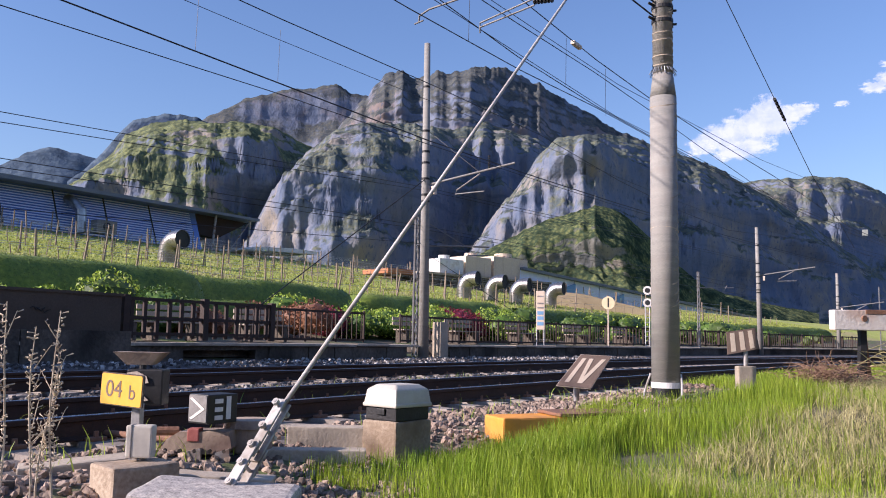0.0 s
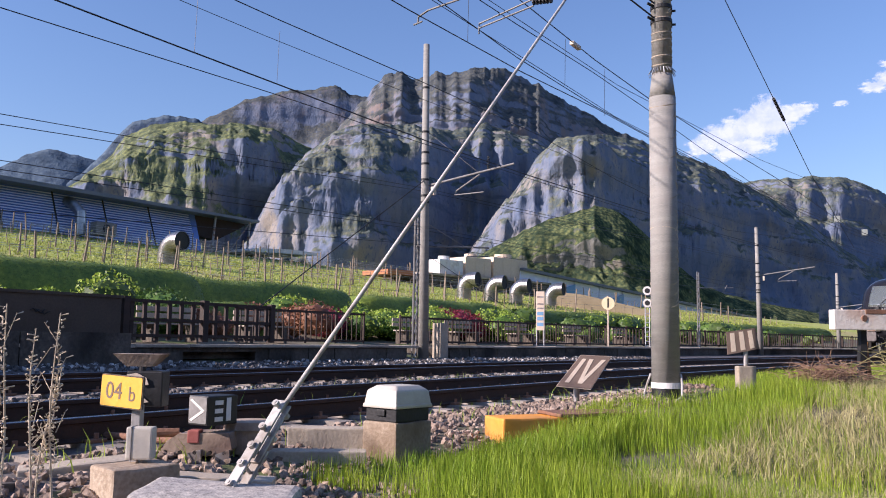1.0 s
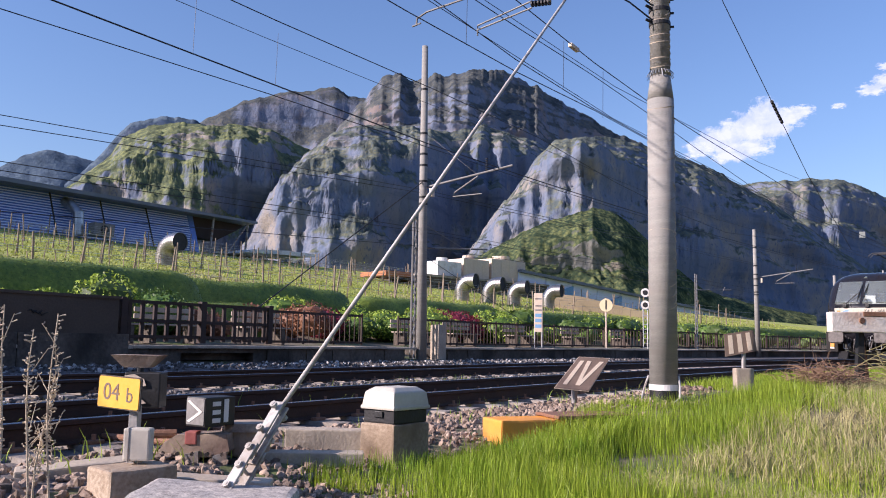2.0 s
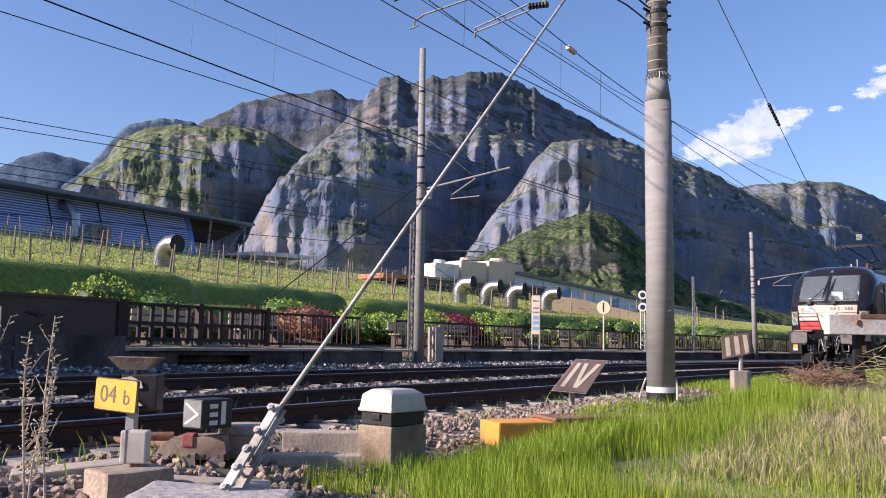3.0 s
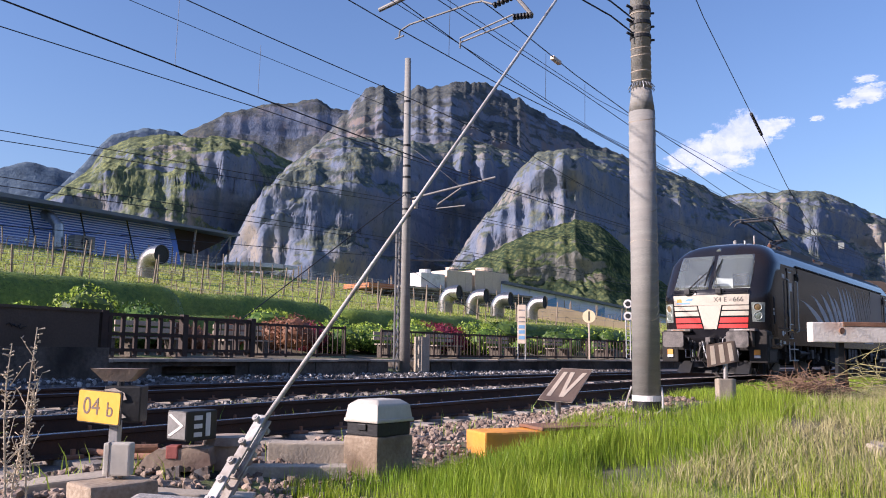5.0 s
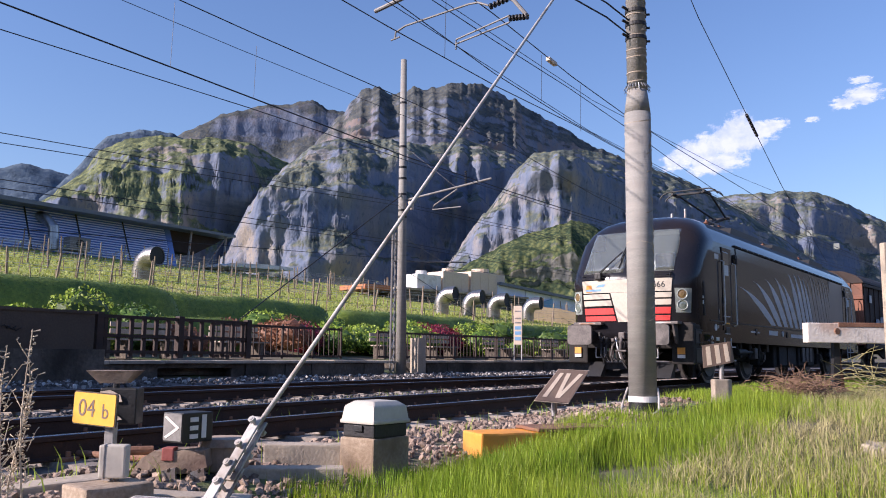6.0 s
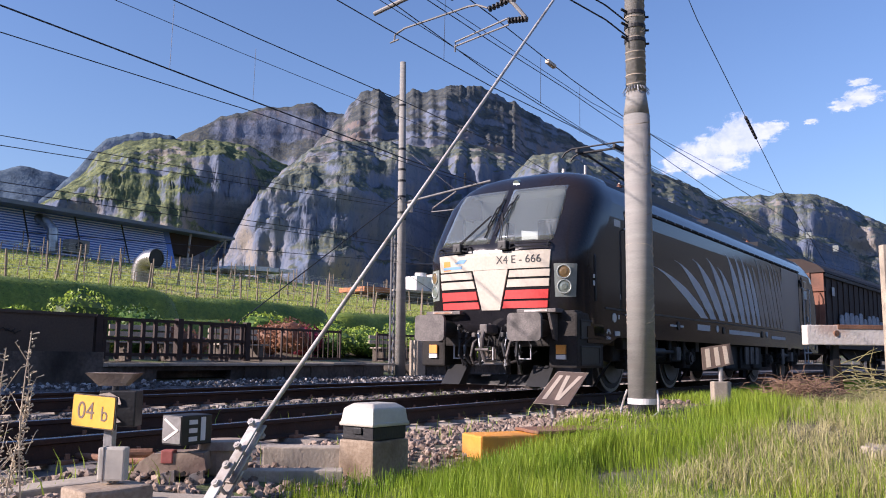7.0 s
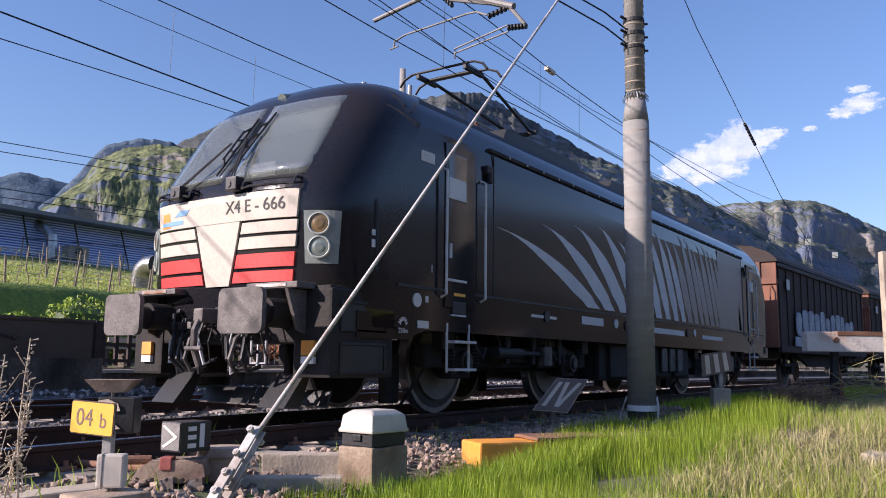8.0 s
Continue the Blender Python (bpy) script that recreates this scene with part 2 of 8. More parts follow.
def gz(x, off):
    """Height of the ground; the rails' top is 0."""
    near = -0.36 + 0.34 * smooth(0.0, 5.0, x) - 0.05 * smooth(-4, -8, off)
    if off < -2.7:
        z = near
    elif off < -1.55:
        z = near + (-0.21 - near) * smooth(-2.7, -1.55, off)
    else:
        z = table(off, CROSS)
        if off > 20:
            z -= (z - 2.2) * 0.35 * smooth(60, 200, x)
    z -= 0.09 * math.exp(-((x - 4.75) ** 2 + (off + 2.95) ** 2) / 0.45)
    if off < -2.2 or off > 12:
        z += 0.05 * noise.noise((x * 0.7, off * 0.7, 0)) + (0.25 * noise.noise((x * 0.08, off * 0.08, 3)) if off > 26 else 0)
    return z


def build_ground():
    xs = [-900, -500, -250, -120, -70] + [-50 + 2 * i for i in range(20)] + [-10 + 0.4 * i for i in range(75)] + [20 + 2 * i for i in range(40)] + [110, 140, 180, 240, 320, 450, 700, 1200, 2200]
    offs = [-2500, -1200, -600, -300, -150, -80, -45, -30, -22, -16, -12] + [-10 + 0.35 * i for i in range(24)] + [-1.55, -0.5, 0.5, 1.6, 2.35, 3.1, 4.6, 5.7, 6.15, 7.0, 7.05, 9.6, 12.5, 13.6, 15, 16.5, 18, 20, 22, 26, 30, 35, 40, 46, 52, 60, 66, 75, 100, 200, 500, 1500]
    vs = [(x, bend(x, o), gz(x, o)) for o in offs for x in xs]
    w = len(xs)
    fs = [(j * w + i, j * w + i + 1, (j + 1) * w + i + 1, (j + 1) * w + i) for j in range(len(offs) - 1) for i in range(w - 1)]
    ob = raw("ground", vs, fs, M_SOIL, True)
    ob.data.materials.append(M_BALLAST_DARK)
    ob.data.materials.append(M_TURF)
    for k, f in enumerate(ob.data.polygons):
        o = offs[k // (w - 1)]
        f.material_index = 1 if -2.0 < o < 7.0 else 2 if o >= 15 else 0
    tagged(ob, "earth, ballast bed and green vineyard slope", "ground", kind="structure")


build_ground()


def sweep(bm, section, xs, off, z=0.0):
    """Sweep a closed section of (sideways, up) along the curve."""
    rings = []
    for x in xs:
        s = -BEND * (x - MID)
        rings.append([bm.verts.new((x - dy * s, c(x) + off + dy, z + dz)) for dy, dz in section])
    n = len(section)
    for a, b in zip(rings, rings[1:]):
        for i in range(n):
            j = (i + 1) % n
            bm.faces.new((a[i], a[j], b[j], b[i]))
    bm.faces.new(rings[0])
    bm.faces.new(rings[-1][::-1])


TRACK_XS = [-40 + 2.0 * i for i in range(76)]
RAIL = [(-0.07, -0.172), (0.07, -0.172), (0.07, -0.16), (0.012, -0.14), (0.01, -0.045), (0.036, -0.035), (0.036, -0.006), (0.03, 0.0), (-0.03, 0.0), (-0.036, -0.006), (-0.036, -0.035), (-0.01, -0.045), (-0.012, -0.14), (-0.07, -0.16)]


def build_track(name, off, label):
    t = thing(name, None, label, "railway track", "tracks past the platform", "structure")
    for side in (-0.753, 0.753):
        bm = bmesh.new()
        sweep(bm, RAIL, TRACK_XS, off + side)
        r = part("rail", bm, M_RAIL, t)
        bm = bmesh.new()
        sweep(bm, [(-0.026, 0.0), (0.026, 0.0), (0.024, 0.003), (-0.024, 0.003)], TRACK_XS, off + side)
        part("railhead", bm, M_RAILTOP, r, "polished running surface")
    bm = bmesh.new()
    prism(bm, [(-0.13, -0.16), (0.13, -0.16), (0.10, 0.0), (-0.10, 0.0)], -1.2, 1.2)
    sl = mesh("sleeper", bm, M_SLEEPER)
    bm = bmesh.new()
    for s in (-0.753, 0.753):
        for d in (-0.11, 0.11):
            box(bm, -0.07, 0.07, s + d - 0.035, s + d + 0.035, 0, 0.03, 0.008)
            rod(bm, (0, s + d, 0.02), (0, s + d, 0.07), 0.018, n=6)
    clip = mesh("rail_clips", bm, M_RUST)
    for i in range(105):
        x = -12 + 0.6 * i
        m = pose(x, c(x) + off, -0.176, 0, 0, math.degrees(-BEND * (x - MID)))
        for nm, me in (("sleeper", sl), ("rail_clip", clip)):
            if nm == "rail_clip" and not -6 < x < 14:
                continue
            o = new(nm, me)
            o.parent = t
            o.matrix_basis = m
    return t


TRACK2 = 4.67
build_track("track_1", 0.0, "running track with rusty rails on concrete sleepers")
build_track("track_2", TRACK2, "second track beside the platform with rusty rails")


def stones(name, material, zones, seed, label):
    """Loose ballast: many small angular stones, joined."""
    g = np.random.default_rng(seed)
    base = bmesh.new()
    bmesh.ops.create_icosphere(base, subdivisions=1, radius=1.0)
    bv = np.array([v.co[:] for v in base.verts])
    bf = [[v.index for v in f.verts] for f in base.faces]
    base.free()
    vs, fs = [], []
    for count, x0, x1, o0, o1, smin, smax in zones:
        for i in range(count):
            x, o = g.uniform(x0, x1), g.uniform(o0, o1)
            s = g.uniform(smin, smax)
            q = Euler(g.uniform(0, 6.28, 3)).to_matrix()
            v = (bv * g.uniform(0.55, 1.25, 3) + g.normal(0, 0.16, bv.shape)) * s
            v = v @ np.array(q).T + (x, bend(x, o), gz(x, o) + s * g.uniform(0.1, 0.55))
            fs += [[k + len(vs) for k in f] for f in bf]
            vs += v.tolist()
    return tagged(raw(name, vs, fs, material), label, "ballast", kind="stuff")


stones("ballast_shoulder", M_BALLAST, ((5200, -4.5, 10, -2.75, -1.25, 0.014, 0.040), (2200, -5, -1, -3.4, -2.3, 0.010, 0.034), (260, 2.0, 8.5, -3.3, -2.6, 0.015, 0.04)), 1, "loose pinkish-brown ballast stones along the track")
stones("ballast_bed", M_BALLAST_DARK, ((2600, -5, 14, 1.0, 3.7, 0.022, 0.042), (2300, -2, 26, 5.6, 6.95, 0.025, 0.05), (900, -5, 10, -0.65, 0.65, 0.022, 0.035), (900, 10, 34, -2.3, 3.6, 0.025, 0.05)), 2, "dusty grey ballast stones between the tracks")


stones("ballast_shoulder", M_BALLAST_PALE, ((1500, -4, 24, 5.3, 6.95, 0.022, 0.05), (260, -5, 14, 1.0, 3.6, 0.022, 0.04)), 9, "scattered pale ballast stones among the dark ones")


# ---- platform ----
def build_platform():
    t = thing("platform", None, "low old concrete platform with a pale edge", "platform", kind="structure")
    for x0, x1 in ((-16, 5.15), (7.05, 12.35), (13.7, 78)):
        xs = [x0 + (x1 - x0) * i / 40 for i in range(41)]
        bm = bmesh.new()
        # the shade on the platform's front is part of this dark colour
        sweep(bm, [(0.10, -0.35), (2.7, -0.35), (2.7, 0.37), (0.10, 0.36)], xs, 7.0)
        part("platform_body", bm, M_CONC_OLD_SHADED, t)
    # open span: thin deck on two beams, rubble and an added pale slab beneath
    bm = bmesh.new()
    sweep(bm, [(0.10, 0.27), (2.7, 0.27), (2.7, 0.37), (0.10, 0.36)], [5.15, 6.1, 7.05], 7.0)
    part("deck_slab", bm, M_CONC_OLD_SHADED, t)
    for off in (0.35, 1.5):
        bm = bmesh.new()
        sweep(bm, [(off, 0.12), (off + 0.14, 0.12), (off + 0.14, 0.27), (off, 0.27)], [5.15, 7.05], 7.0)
        part("deck_beam", bm, M_CONC_OLD_SHADED, t)
    # pale slab stands in for the patch of sunlight on the rubble
    bm = bmesh.new()
    rough_block(bm, -0.95, 0.95, -0.35, 0.35, -0.25, 0.0, 0.03, 0.04, None, 2)
    o = part("sill", bm, M_CONC, t, "pale rough slab put in for a sunlit patch")
    o.matrix_basis = pose(6.1, c(6.1) + 7.2, 0.0, 6, 0, 1)
    # uneven old blocks that carry the edge
    g = random.Random(14)
    x = -15.8
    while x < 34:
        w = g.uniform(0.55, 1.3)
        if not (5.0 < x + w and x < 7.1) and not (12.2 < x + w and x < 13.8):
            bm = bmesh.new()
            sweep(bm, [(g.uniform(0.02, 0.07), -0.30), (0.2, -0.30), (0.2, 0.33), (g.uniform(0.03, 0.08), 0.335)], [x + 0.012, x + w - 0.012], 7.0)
            part("face_block", bm, M_CONC_OLD_SHADED, t)
        x += w
    e = 1.25
    for i in range(74):
        x = -16 + e * i
        if 12.3 < x + e / 2 < 13.9:
            continue
        bm = bmesh.new()
        dz = g.uniform(-0.008, 0.008)
        sweep(bm, [(0, 0.36 + dz), (0.42, 0.372), (0.42, 0.42), (0.012, 0.415 + dz), (0, 0.405 + dz)], [x + 0.006, x + e - 0.006], 7.0)
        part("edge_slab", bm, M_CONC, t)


build_platform()


# ---- mountains ----
def mountain_material(name, rock_a, rock_b, tan, green_a, green_b, lo, hi, sc):
    """Layered limestone with tan patches, haze blue put into its colours, and woods and scrub wherever the ground is
    not too steep.
    """
    m = bpy.data.materials.new(name)
    m.use_nodes = True
    n, l = m.node_tree.nodes, m.node_tree.links
    p = n["Principled BSDF"]
    p.inputs["Roughness"].default_value = 1.0
    p.inputs["Specular IOR Level"].default_value = 0.0
    tc = n.new("ShaderNodeTexCoord")

    def tex(scale, stretch=(1, 1, 1), det=10.0, rough=0.62):
        mp, q = n.new("ShaderNodeMapping"), n.new("ShaderNodeTexNoise")
        mp.inputs["Scale"].default_value = stretch
        q.inputs["Scale"].default_value, q.inputs["Detail"].default_value, q.inputs["Roughness"].default_value = scale, det, rough
        l.new(tc.outputs["Object"], mp.inputs[0])
        l.new(mp.outputs[0], q.inputs["Vector"])
        return q.outputs[0]

    def ramp(v, a, b):
        r = n.new("ShaderNodeMapRange")
        r.inputs["From Min"].default_value, r.inputs["From Max"].default_value = a, b
        l.new(v, r.inputs[0])
        return r.outputs[0]

    def mixc(f, a, b):
        q = n.new("ShaderNodeMix")
        q.data_type = "RGBA"
        l.new(f, q.inputs[0])
        for k, v in ((6, a), (7, b)):
            if isinstance(v, tuple):
                q.inputs[k].default_value = (*v, 1)
            else:
                l.new(v, q.inputs[k])
        return q.outputs[2]

    def addm(a, k, b):
        q = n.new("ShaderNodeMath")
        q.operation = "MULTIPLY_ADD"
        q.inputs[1].default_value = k
        l.new(a, q.inputs[0])
        l.new(b, q.inputs[2])
        return q.outputs[0]

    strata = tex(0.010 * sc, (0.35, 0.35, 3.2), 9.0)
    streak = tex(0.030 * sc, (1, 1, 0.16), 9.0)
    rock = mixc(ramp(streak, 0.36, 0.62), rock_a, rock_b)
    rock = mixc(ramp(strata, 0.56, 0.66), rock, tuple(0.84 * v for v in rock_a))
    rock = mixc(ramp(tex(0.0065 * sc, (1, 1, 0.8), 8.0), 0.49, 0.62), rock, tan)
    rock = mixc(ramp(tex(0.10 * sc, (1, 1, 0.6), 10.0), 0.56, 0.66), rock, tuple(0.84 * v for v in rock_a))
    crowns = n.new("ShaderNodeTexVoronoi")
    crowns.inputs["Scale"].default_value = 0.085 * sc
    l.new(tc.outputs["Object"], crowns.inputs["Vector"])
    green = mixc(ramp(crowns.outputs["Distance"], 0.15, 0.75), green_b, green_a)
    green = mixc(ramp(tex(0.016 * sc, (1, 1, 1), 9.0), 0.46, 0.62), green, tuple(0.62 * v for v in green_a))
    geo = n.new("ShaderNodeNewGeometry")
    sep = n.new("ShaderNodeSeparateXYZ")
    l.new(geo.outputs["Normal"], sep.inputs[0])
    cover = addm(tex(0.010 * sc, (1, 1, 1.6), 10.0, 0.68), 1.0, sep.outputs[2])
    cover = addm(tex(0.07 * sc, (1, 1, 1.2), 8.0), 0.55, cover)
    l.new(mixc(ramp(cover, lo, hi), rock, green), p.inputs["Base Color"])
    b = n.new("ShaderNodeBump")
    b.inputs["Strength"].default_value, b.inputs["Distance"].default_value = 0.5, 12.0 / sc
    l.new(addm(strata, 0.8, tex(0.06 * sc, (1, 1, 0.7), 12.0)), b.inputs["Height"])
    l.new(b.outputs[0], p.inputs["Normal"])
    return m


# aerial haze is painted in: base colours are raised and turned blue
HAZY_ROCK_A, HAZY_ROCK_B, ROCK_TAN = (0.138, 0.170, 0.248), (0.185, 0.204, 0.262), (0.285, 0.258, 0.230)
M_CLIFF = mountain_material("cliff_and_scrub", HAZY_ROCK_A, HAZY_ROCK_B, ROCK_TAN, (0.105, 0.128, 0.128), (0.185, 0.188, 0.118), 1.16, 1.46, 1.0)
M_SUMMIT = mountain_material("summit_scree_and_scrub", HAZY_ROCK_A, HAZY_ROCK_B, (0.215, 0.180, 0.170), (0.085, 0.098, 0.110), (0.130, 0.128, 0.105), 1.06, 1.34, 1.0)
M_SHOULDER = mountain_material("green_shoulder", HAZY_ROCK_A, HAZY_ROCK_B, ROCK_TAN, (0.115, 0.140, 0.090), (0.235, 0.250, 0.105), 1.02, 1.30, 1.0)
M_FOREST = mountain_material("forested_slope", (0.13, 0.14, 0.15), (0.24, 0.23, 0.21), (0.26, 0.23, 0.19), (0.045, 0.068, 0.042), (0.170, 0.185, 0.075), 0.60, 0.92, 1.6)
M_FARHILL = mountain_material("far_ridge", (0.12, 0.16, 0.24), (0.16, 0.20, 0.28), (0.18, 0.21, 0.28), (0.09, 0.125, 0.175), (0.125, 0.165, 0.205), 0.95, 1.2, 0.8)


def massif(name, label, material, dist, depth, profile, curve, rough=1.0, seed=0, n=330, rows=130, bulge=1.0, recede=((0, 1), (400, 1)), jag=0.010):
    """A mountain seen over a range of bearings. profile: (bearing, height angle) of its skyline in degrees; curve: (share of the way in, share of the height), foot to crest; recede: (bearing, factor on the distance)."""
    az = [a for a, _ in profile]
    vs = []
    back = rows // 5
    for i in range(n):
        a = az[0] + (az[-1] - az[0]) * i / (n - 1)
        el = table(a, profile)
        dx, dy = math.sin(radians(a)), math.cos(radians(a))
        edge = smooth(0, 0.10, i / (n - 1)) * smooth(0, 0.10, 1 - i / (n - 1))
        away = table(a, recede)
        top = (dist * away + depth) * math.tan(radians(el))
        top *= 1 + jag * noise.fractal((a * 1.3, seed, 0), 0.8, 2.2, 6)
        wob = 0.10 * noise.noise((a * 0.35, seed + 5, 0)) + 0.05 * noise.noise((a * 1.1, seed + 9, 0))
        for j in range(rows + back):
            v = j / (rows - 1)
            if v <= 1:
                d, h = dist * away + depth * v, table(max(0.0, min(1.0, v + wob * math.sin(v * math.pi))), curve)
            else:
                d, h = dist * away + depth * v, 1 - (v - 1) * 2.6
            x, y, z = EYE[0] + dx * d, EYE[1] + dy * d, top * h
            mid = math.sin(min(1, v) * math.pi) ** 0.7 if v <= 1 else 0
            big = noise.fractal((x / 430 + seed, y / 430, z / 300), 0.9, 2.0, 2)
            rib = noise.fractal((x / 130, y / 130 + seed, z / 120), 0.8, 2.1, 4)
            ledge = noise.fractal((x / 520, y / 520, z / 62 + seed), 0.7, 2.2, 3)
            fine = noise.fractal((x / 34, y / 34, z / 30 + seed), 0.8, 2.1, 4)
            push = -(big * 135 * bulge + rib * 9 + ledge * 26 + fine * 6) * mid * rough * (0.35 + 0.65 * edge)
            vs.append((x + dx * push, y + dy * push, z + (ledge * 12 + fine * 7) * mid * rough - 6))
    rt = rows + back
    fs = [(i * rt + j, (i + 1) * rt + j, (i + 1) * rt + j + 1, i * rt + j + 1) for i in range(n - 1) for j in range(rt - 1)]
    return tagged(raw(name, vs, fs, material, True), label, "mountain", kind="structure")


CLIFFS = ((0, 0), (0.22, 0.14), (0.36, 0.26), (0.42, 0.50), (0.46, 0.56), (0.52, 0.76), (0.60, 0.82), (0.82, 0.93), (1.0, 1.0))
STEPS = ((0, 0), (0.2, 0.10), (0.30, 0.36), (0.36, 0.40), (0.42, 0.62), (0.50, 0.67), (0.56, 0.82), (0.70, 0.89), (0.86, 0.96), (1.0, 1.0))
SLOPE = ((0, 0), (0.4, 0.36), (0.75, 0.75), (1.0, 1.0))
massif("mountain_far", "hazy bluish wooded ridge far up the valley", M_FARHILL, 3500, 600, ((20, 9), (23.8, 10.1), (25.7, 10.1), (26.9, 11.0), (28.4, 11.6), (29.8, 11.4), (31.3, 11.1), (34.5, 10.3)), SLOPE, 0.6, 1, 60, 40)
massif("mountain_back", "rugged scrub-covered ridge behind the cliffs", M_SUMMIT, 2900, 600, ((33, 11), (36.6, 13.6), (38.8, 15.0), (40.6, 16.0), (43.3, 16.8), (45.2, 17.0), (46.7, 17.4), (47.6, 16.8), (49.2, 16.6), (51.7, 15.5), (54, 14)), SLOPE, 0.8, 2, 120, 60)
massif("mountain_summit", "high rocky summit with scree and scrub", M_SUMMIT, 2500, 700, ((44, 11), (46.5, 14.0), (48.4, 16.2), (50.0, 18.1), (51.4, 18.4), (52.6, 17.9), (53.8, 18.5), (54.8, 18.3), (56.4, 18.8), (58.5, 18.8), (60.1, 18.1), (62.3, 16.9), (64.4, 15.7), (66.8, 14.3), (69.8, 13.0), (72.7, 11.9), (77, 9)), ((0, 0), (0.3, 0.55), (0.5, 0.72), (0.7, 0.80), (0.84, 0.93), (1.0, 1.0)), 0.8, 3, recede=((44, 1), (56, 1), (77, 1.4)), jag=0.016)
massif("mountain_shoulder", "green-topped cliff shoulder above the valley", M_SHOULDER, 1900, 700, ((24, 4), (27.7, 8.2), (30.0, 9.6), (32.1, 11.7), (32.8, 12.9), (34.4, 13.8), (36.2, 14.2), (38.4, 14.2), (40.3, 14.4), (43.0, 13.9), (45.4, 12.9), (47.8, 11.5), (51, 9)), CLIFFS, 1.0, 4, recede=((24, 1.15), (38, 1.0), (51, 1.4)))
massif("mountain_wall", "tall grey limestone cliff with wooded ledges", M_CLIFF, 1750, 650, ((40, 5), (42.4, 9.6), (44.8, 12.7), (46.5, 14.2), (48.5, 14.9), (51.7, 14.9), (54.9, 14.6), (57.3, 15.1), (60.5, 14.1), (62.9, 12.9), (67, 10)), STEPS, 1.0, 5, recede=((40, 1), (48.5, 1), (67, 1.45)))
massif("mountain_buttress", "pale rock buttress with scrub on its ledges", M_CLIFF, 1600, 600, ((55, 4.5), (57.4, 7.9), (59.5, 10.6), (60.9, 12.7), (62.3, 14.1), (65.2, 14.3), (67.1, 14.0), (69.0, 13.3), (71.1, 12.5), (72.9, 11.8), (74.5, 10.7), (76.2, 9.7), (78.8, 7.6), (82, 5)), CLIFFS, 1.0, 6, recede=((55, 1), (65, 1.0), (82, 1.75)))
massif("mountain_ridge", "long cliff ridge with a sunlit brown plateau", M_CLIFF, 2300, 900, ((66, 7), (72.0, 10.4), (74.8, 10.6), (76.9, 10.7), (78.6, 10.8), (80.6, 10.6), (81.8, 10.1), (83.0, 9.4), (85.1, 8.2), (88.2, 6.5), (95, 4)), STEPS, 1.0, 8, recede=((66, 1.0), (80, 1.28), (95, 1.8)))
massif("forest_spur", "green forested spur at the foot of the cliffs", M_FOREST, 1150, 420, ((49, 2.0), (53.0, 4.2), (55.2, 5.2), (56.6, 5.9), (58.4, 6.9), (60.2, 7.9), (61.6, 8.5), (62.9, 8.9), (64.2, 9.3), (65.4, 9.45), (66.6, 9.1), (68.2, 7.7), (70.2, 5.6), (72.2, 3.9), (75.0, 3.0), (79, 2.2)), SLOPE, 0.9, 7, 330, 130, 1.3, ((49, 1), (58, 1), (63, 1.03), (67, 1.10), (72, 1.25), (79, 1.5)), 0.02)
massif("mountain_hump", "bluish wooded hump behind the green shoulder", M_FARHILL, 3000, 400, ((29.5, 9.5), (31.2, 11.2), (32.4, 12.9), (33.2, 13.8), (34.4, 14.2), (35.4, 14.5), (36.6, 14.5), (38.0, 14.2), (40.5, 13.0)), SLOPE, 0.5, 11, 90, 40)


# unseen ridge added behind the camera; it blocks the bright horizon and lowers fill
massif("mountain_fill_block", "unseen mountainside added behind the camera to cut horizon light", M_SUMMIT, 1500, 900, ((88, 5), (100, 8), (120, 11), (145, 12), (170, 13), (195, 12), (220, 12), (245, 11), (270, 10), (290, 9), (320, 7), (345, 8), (370, 9), (385, 9.5)), SLOPE, 0.6, 21, 150, 30)


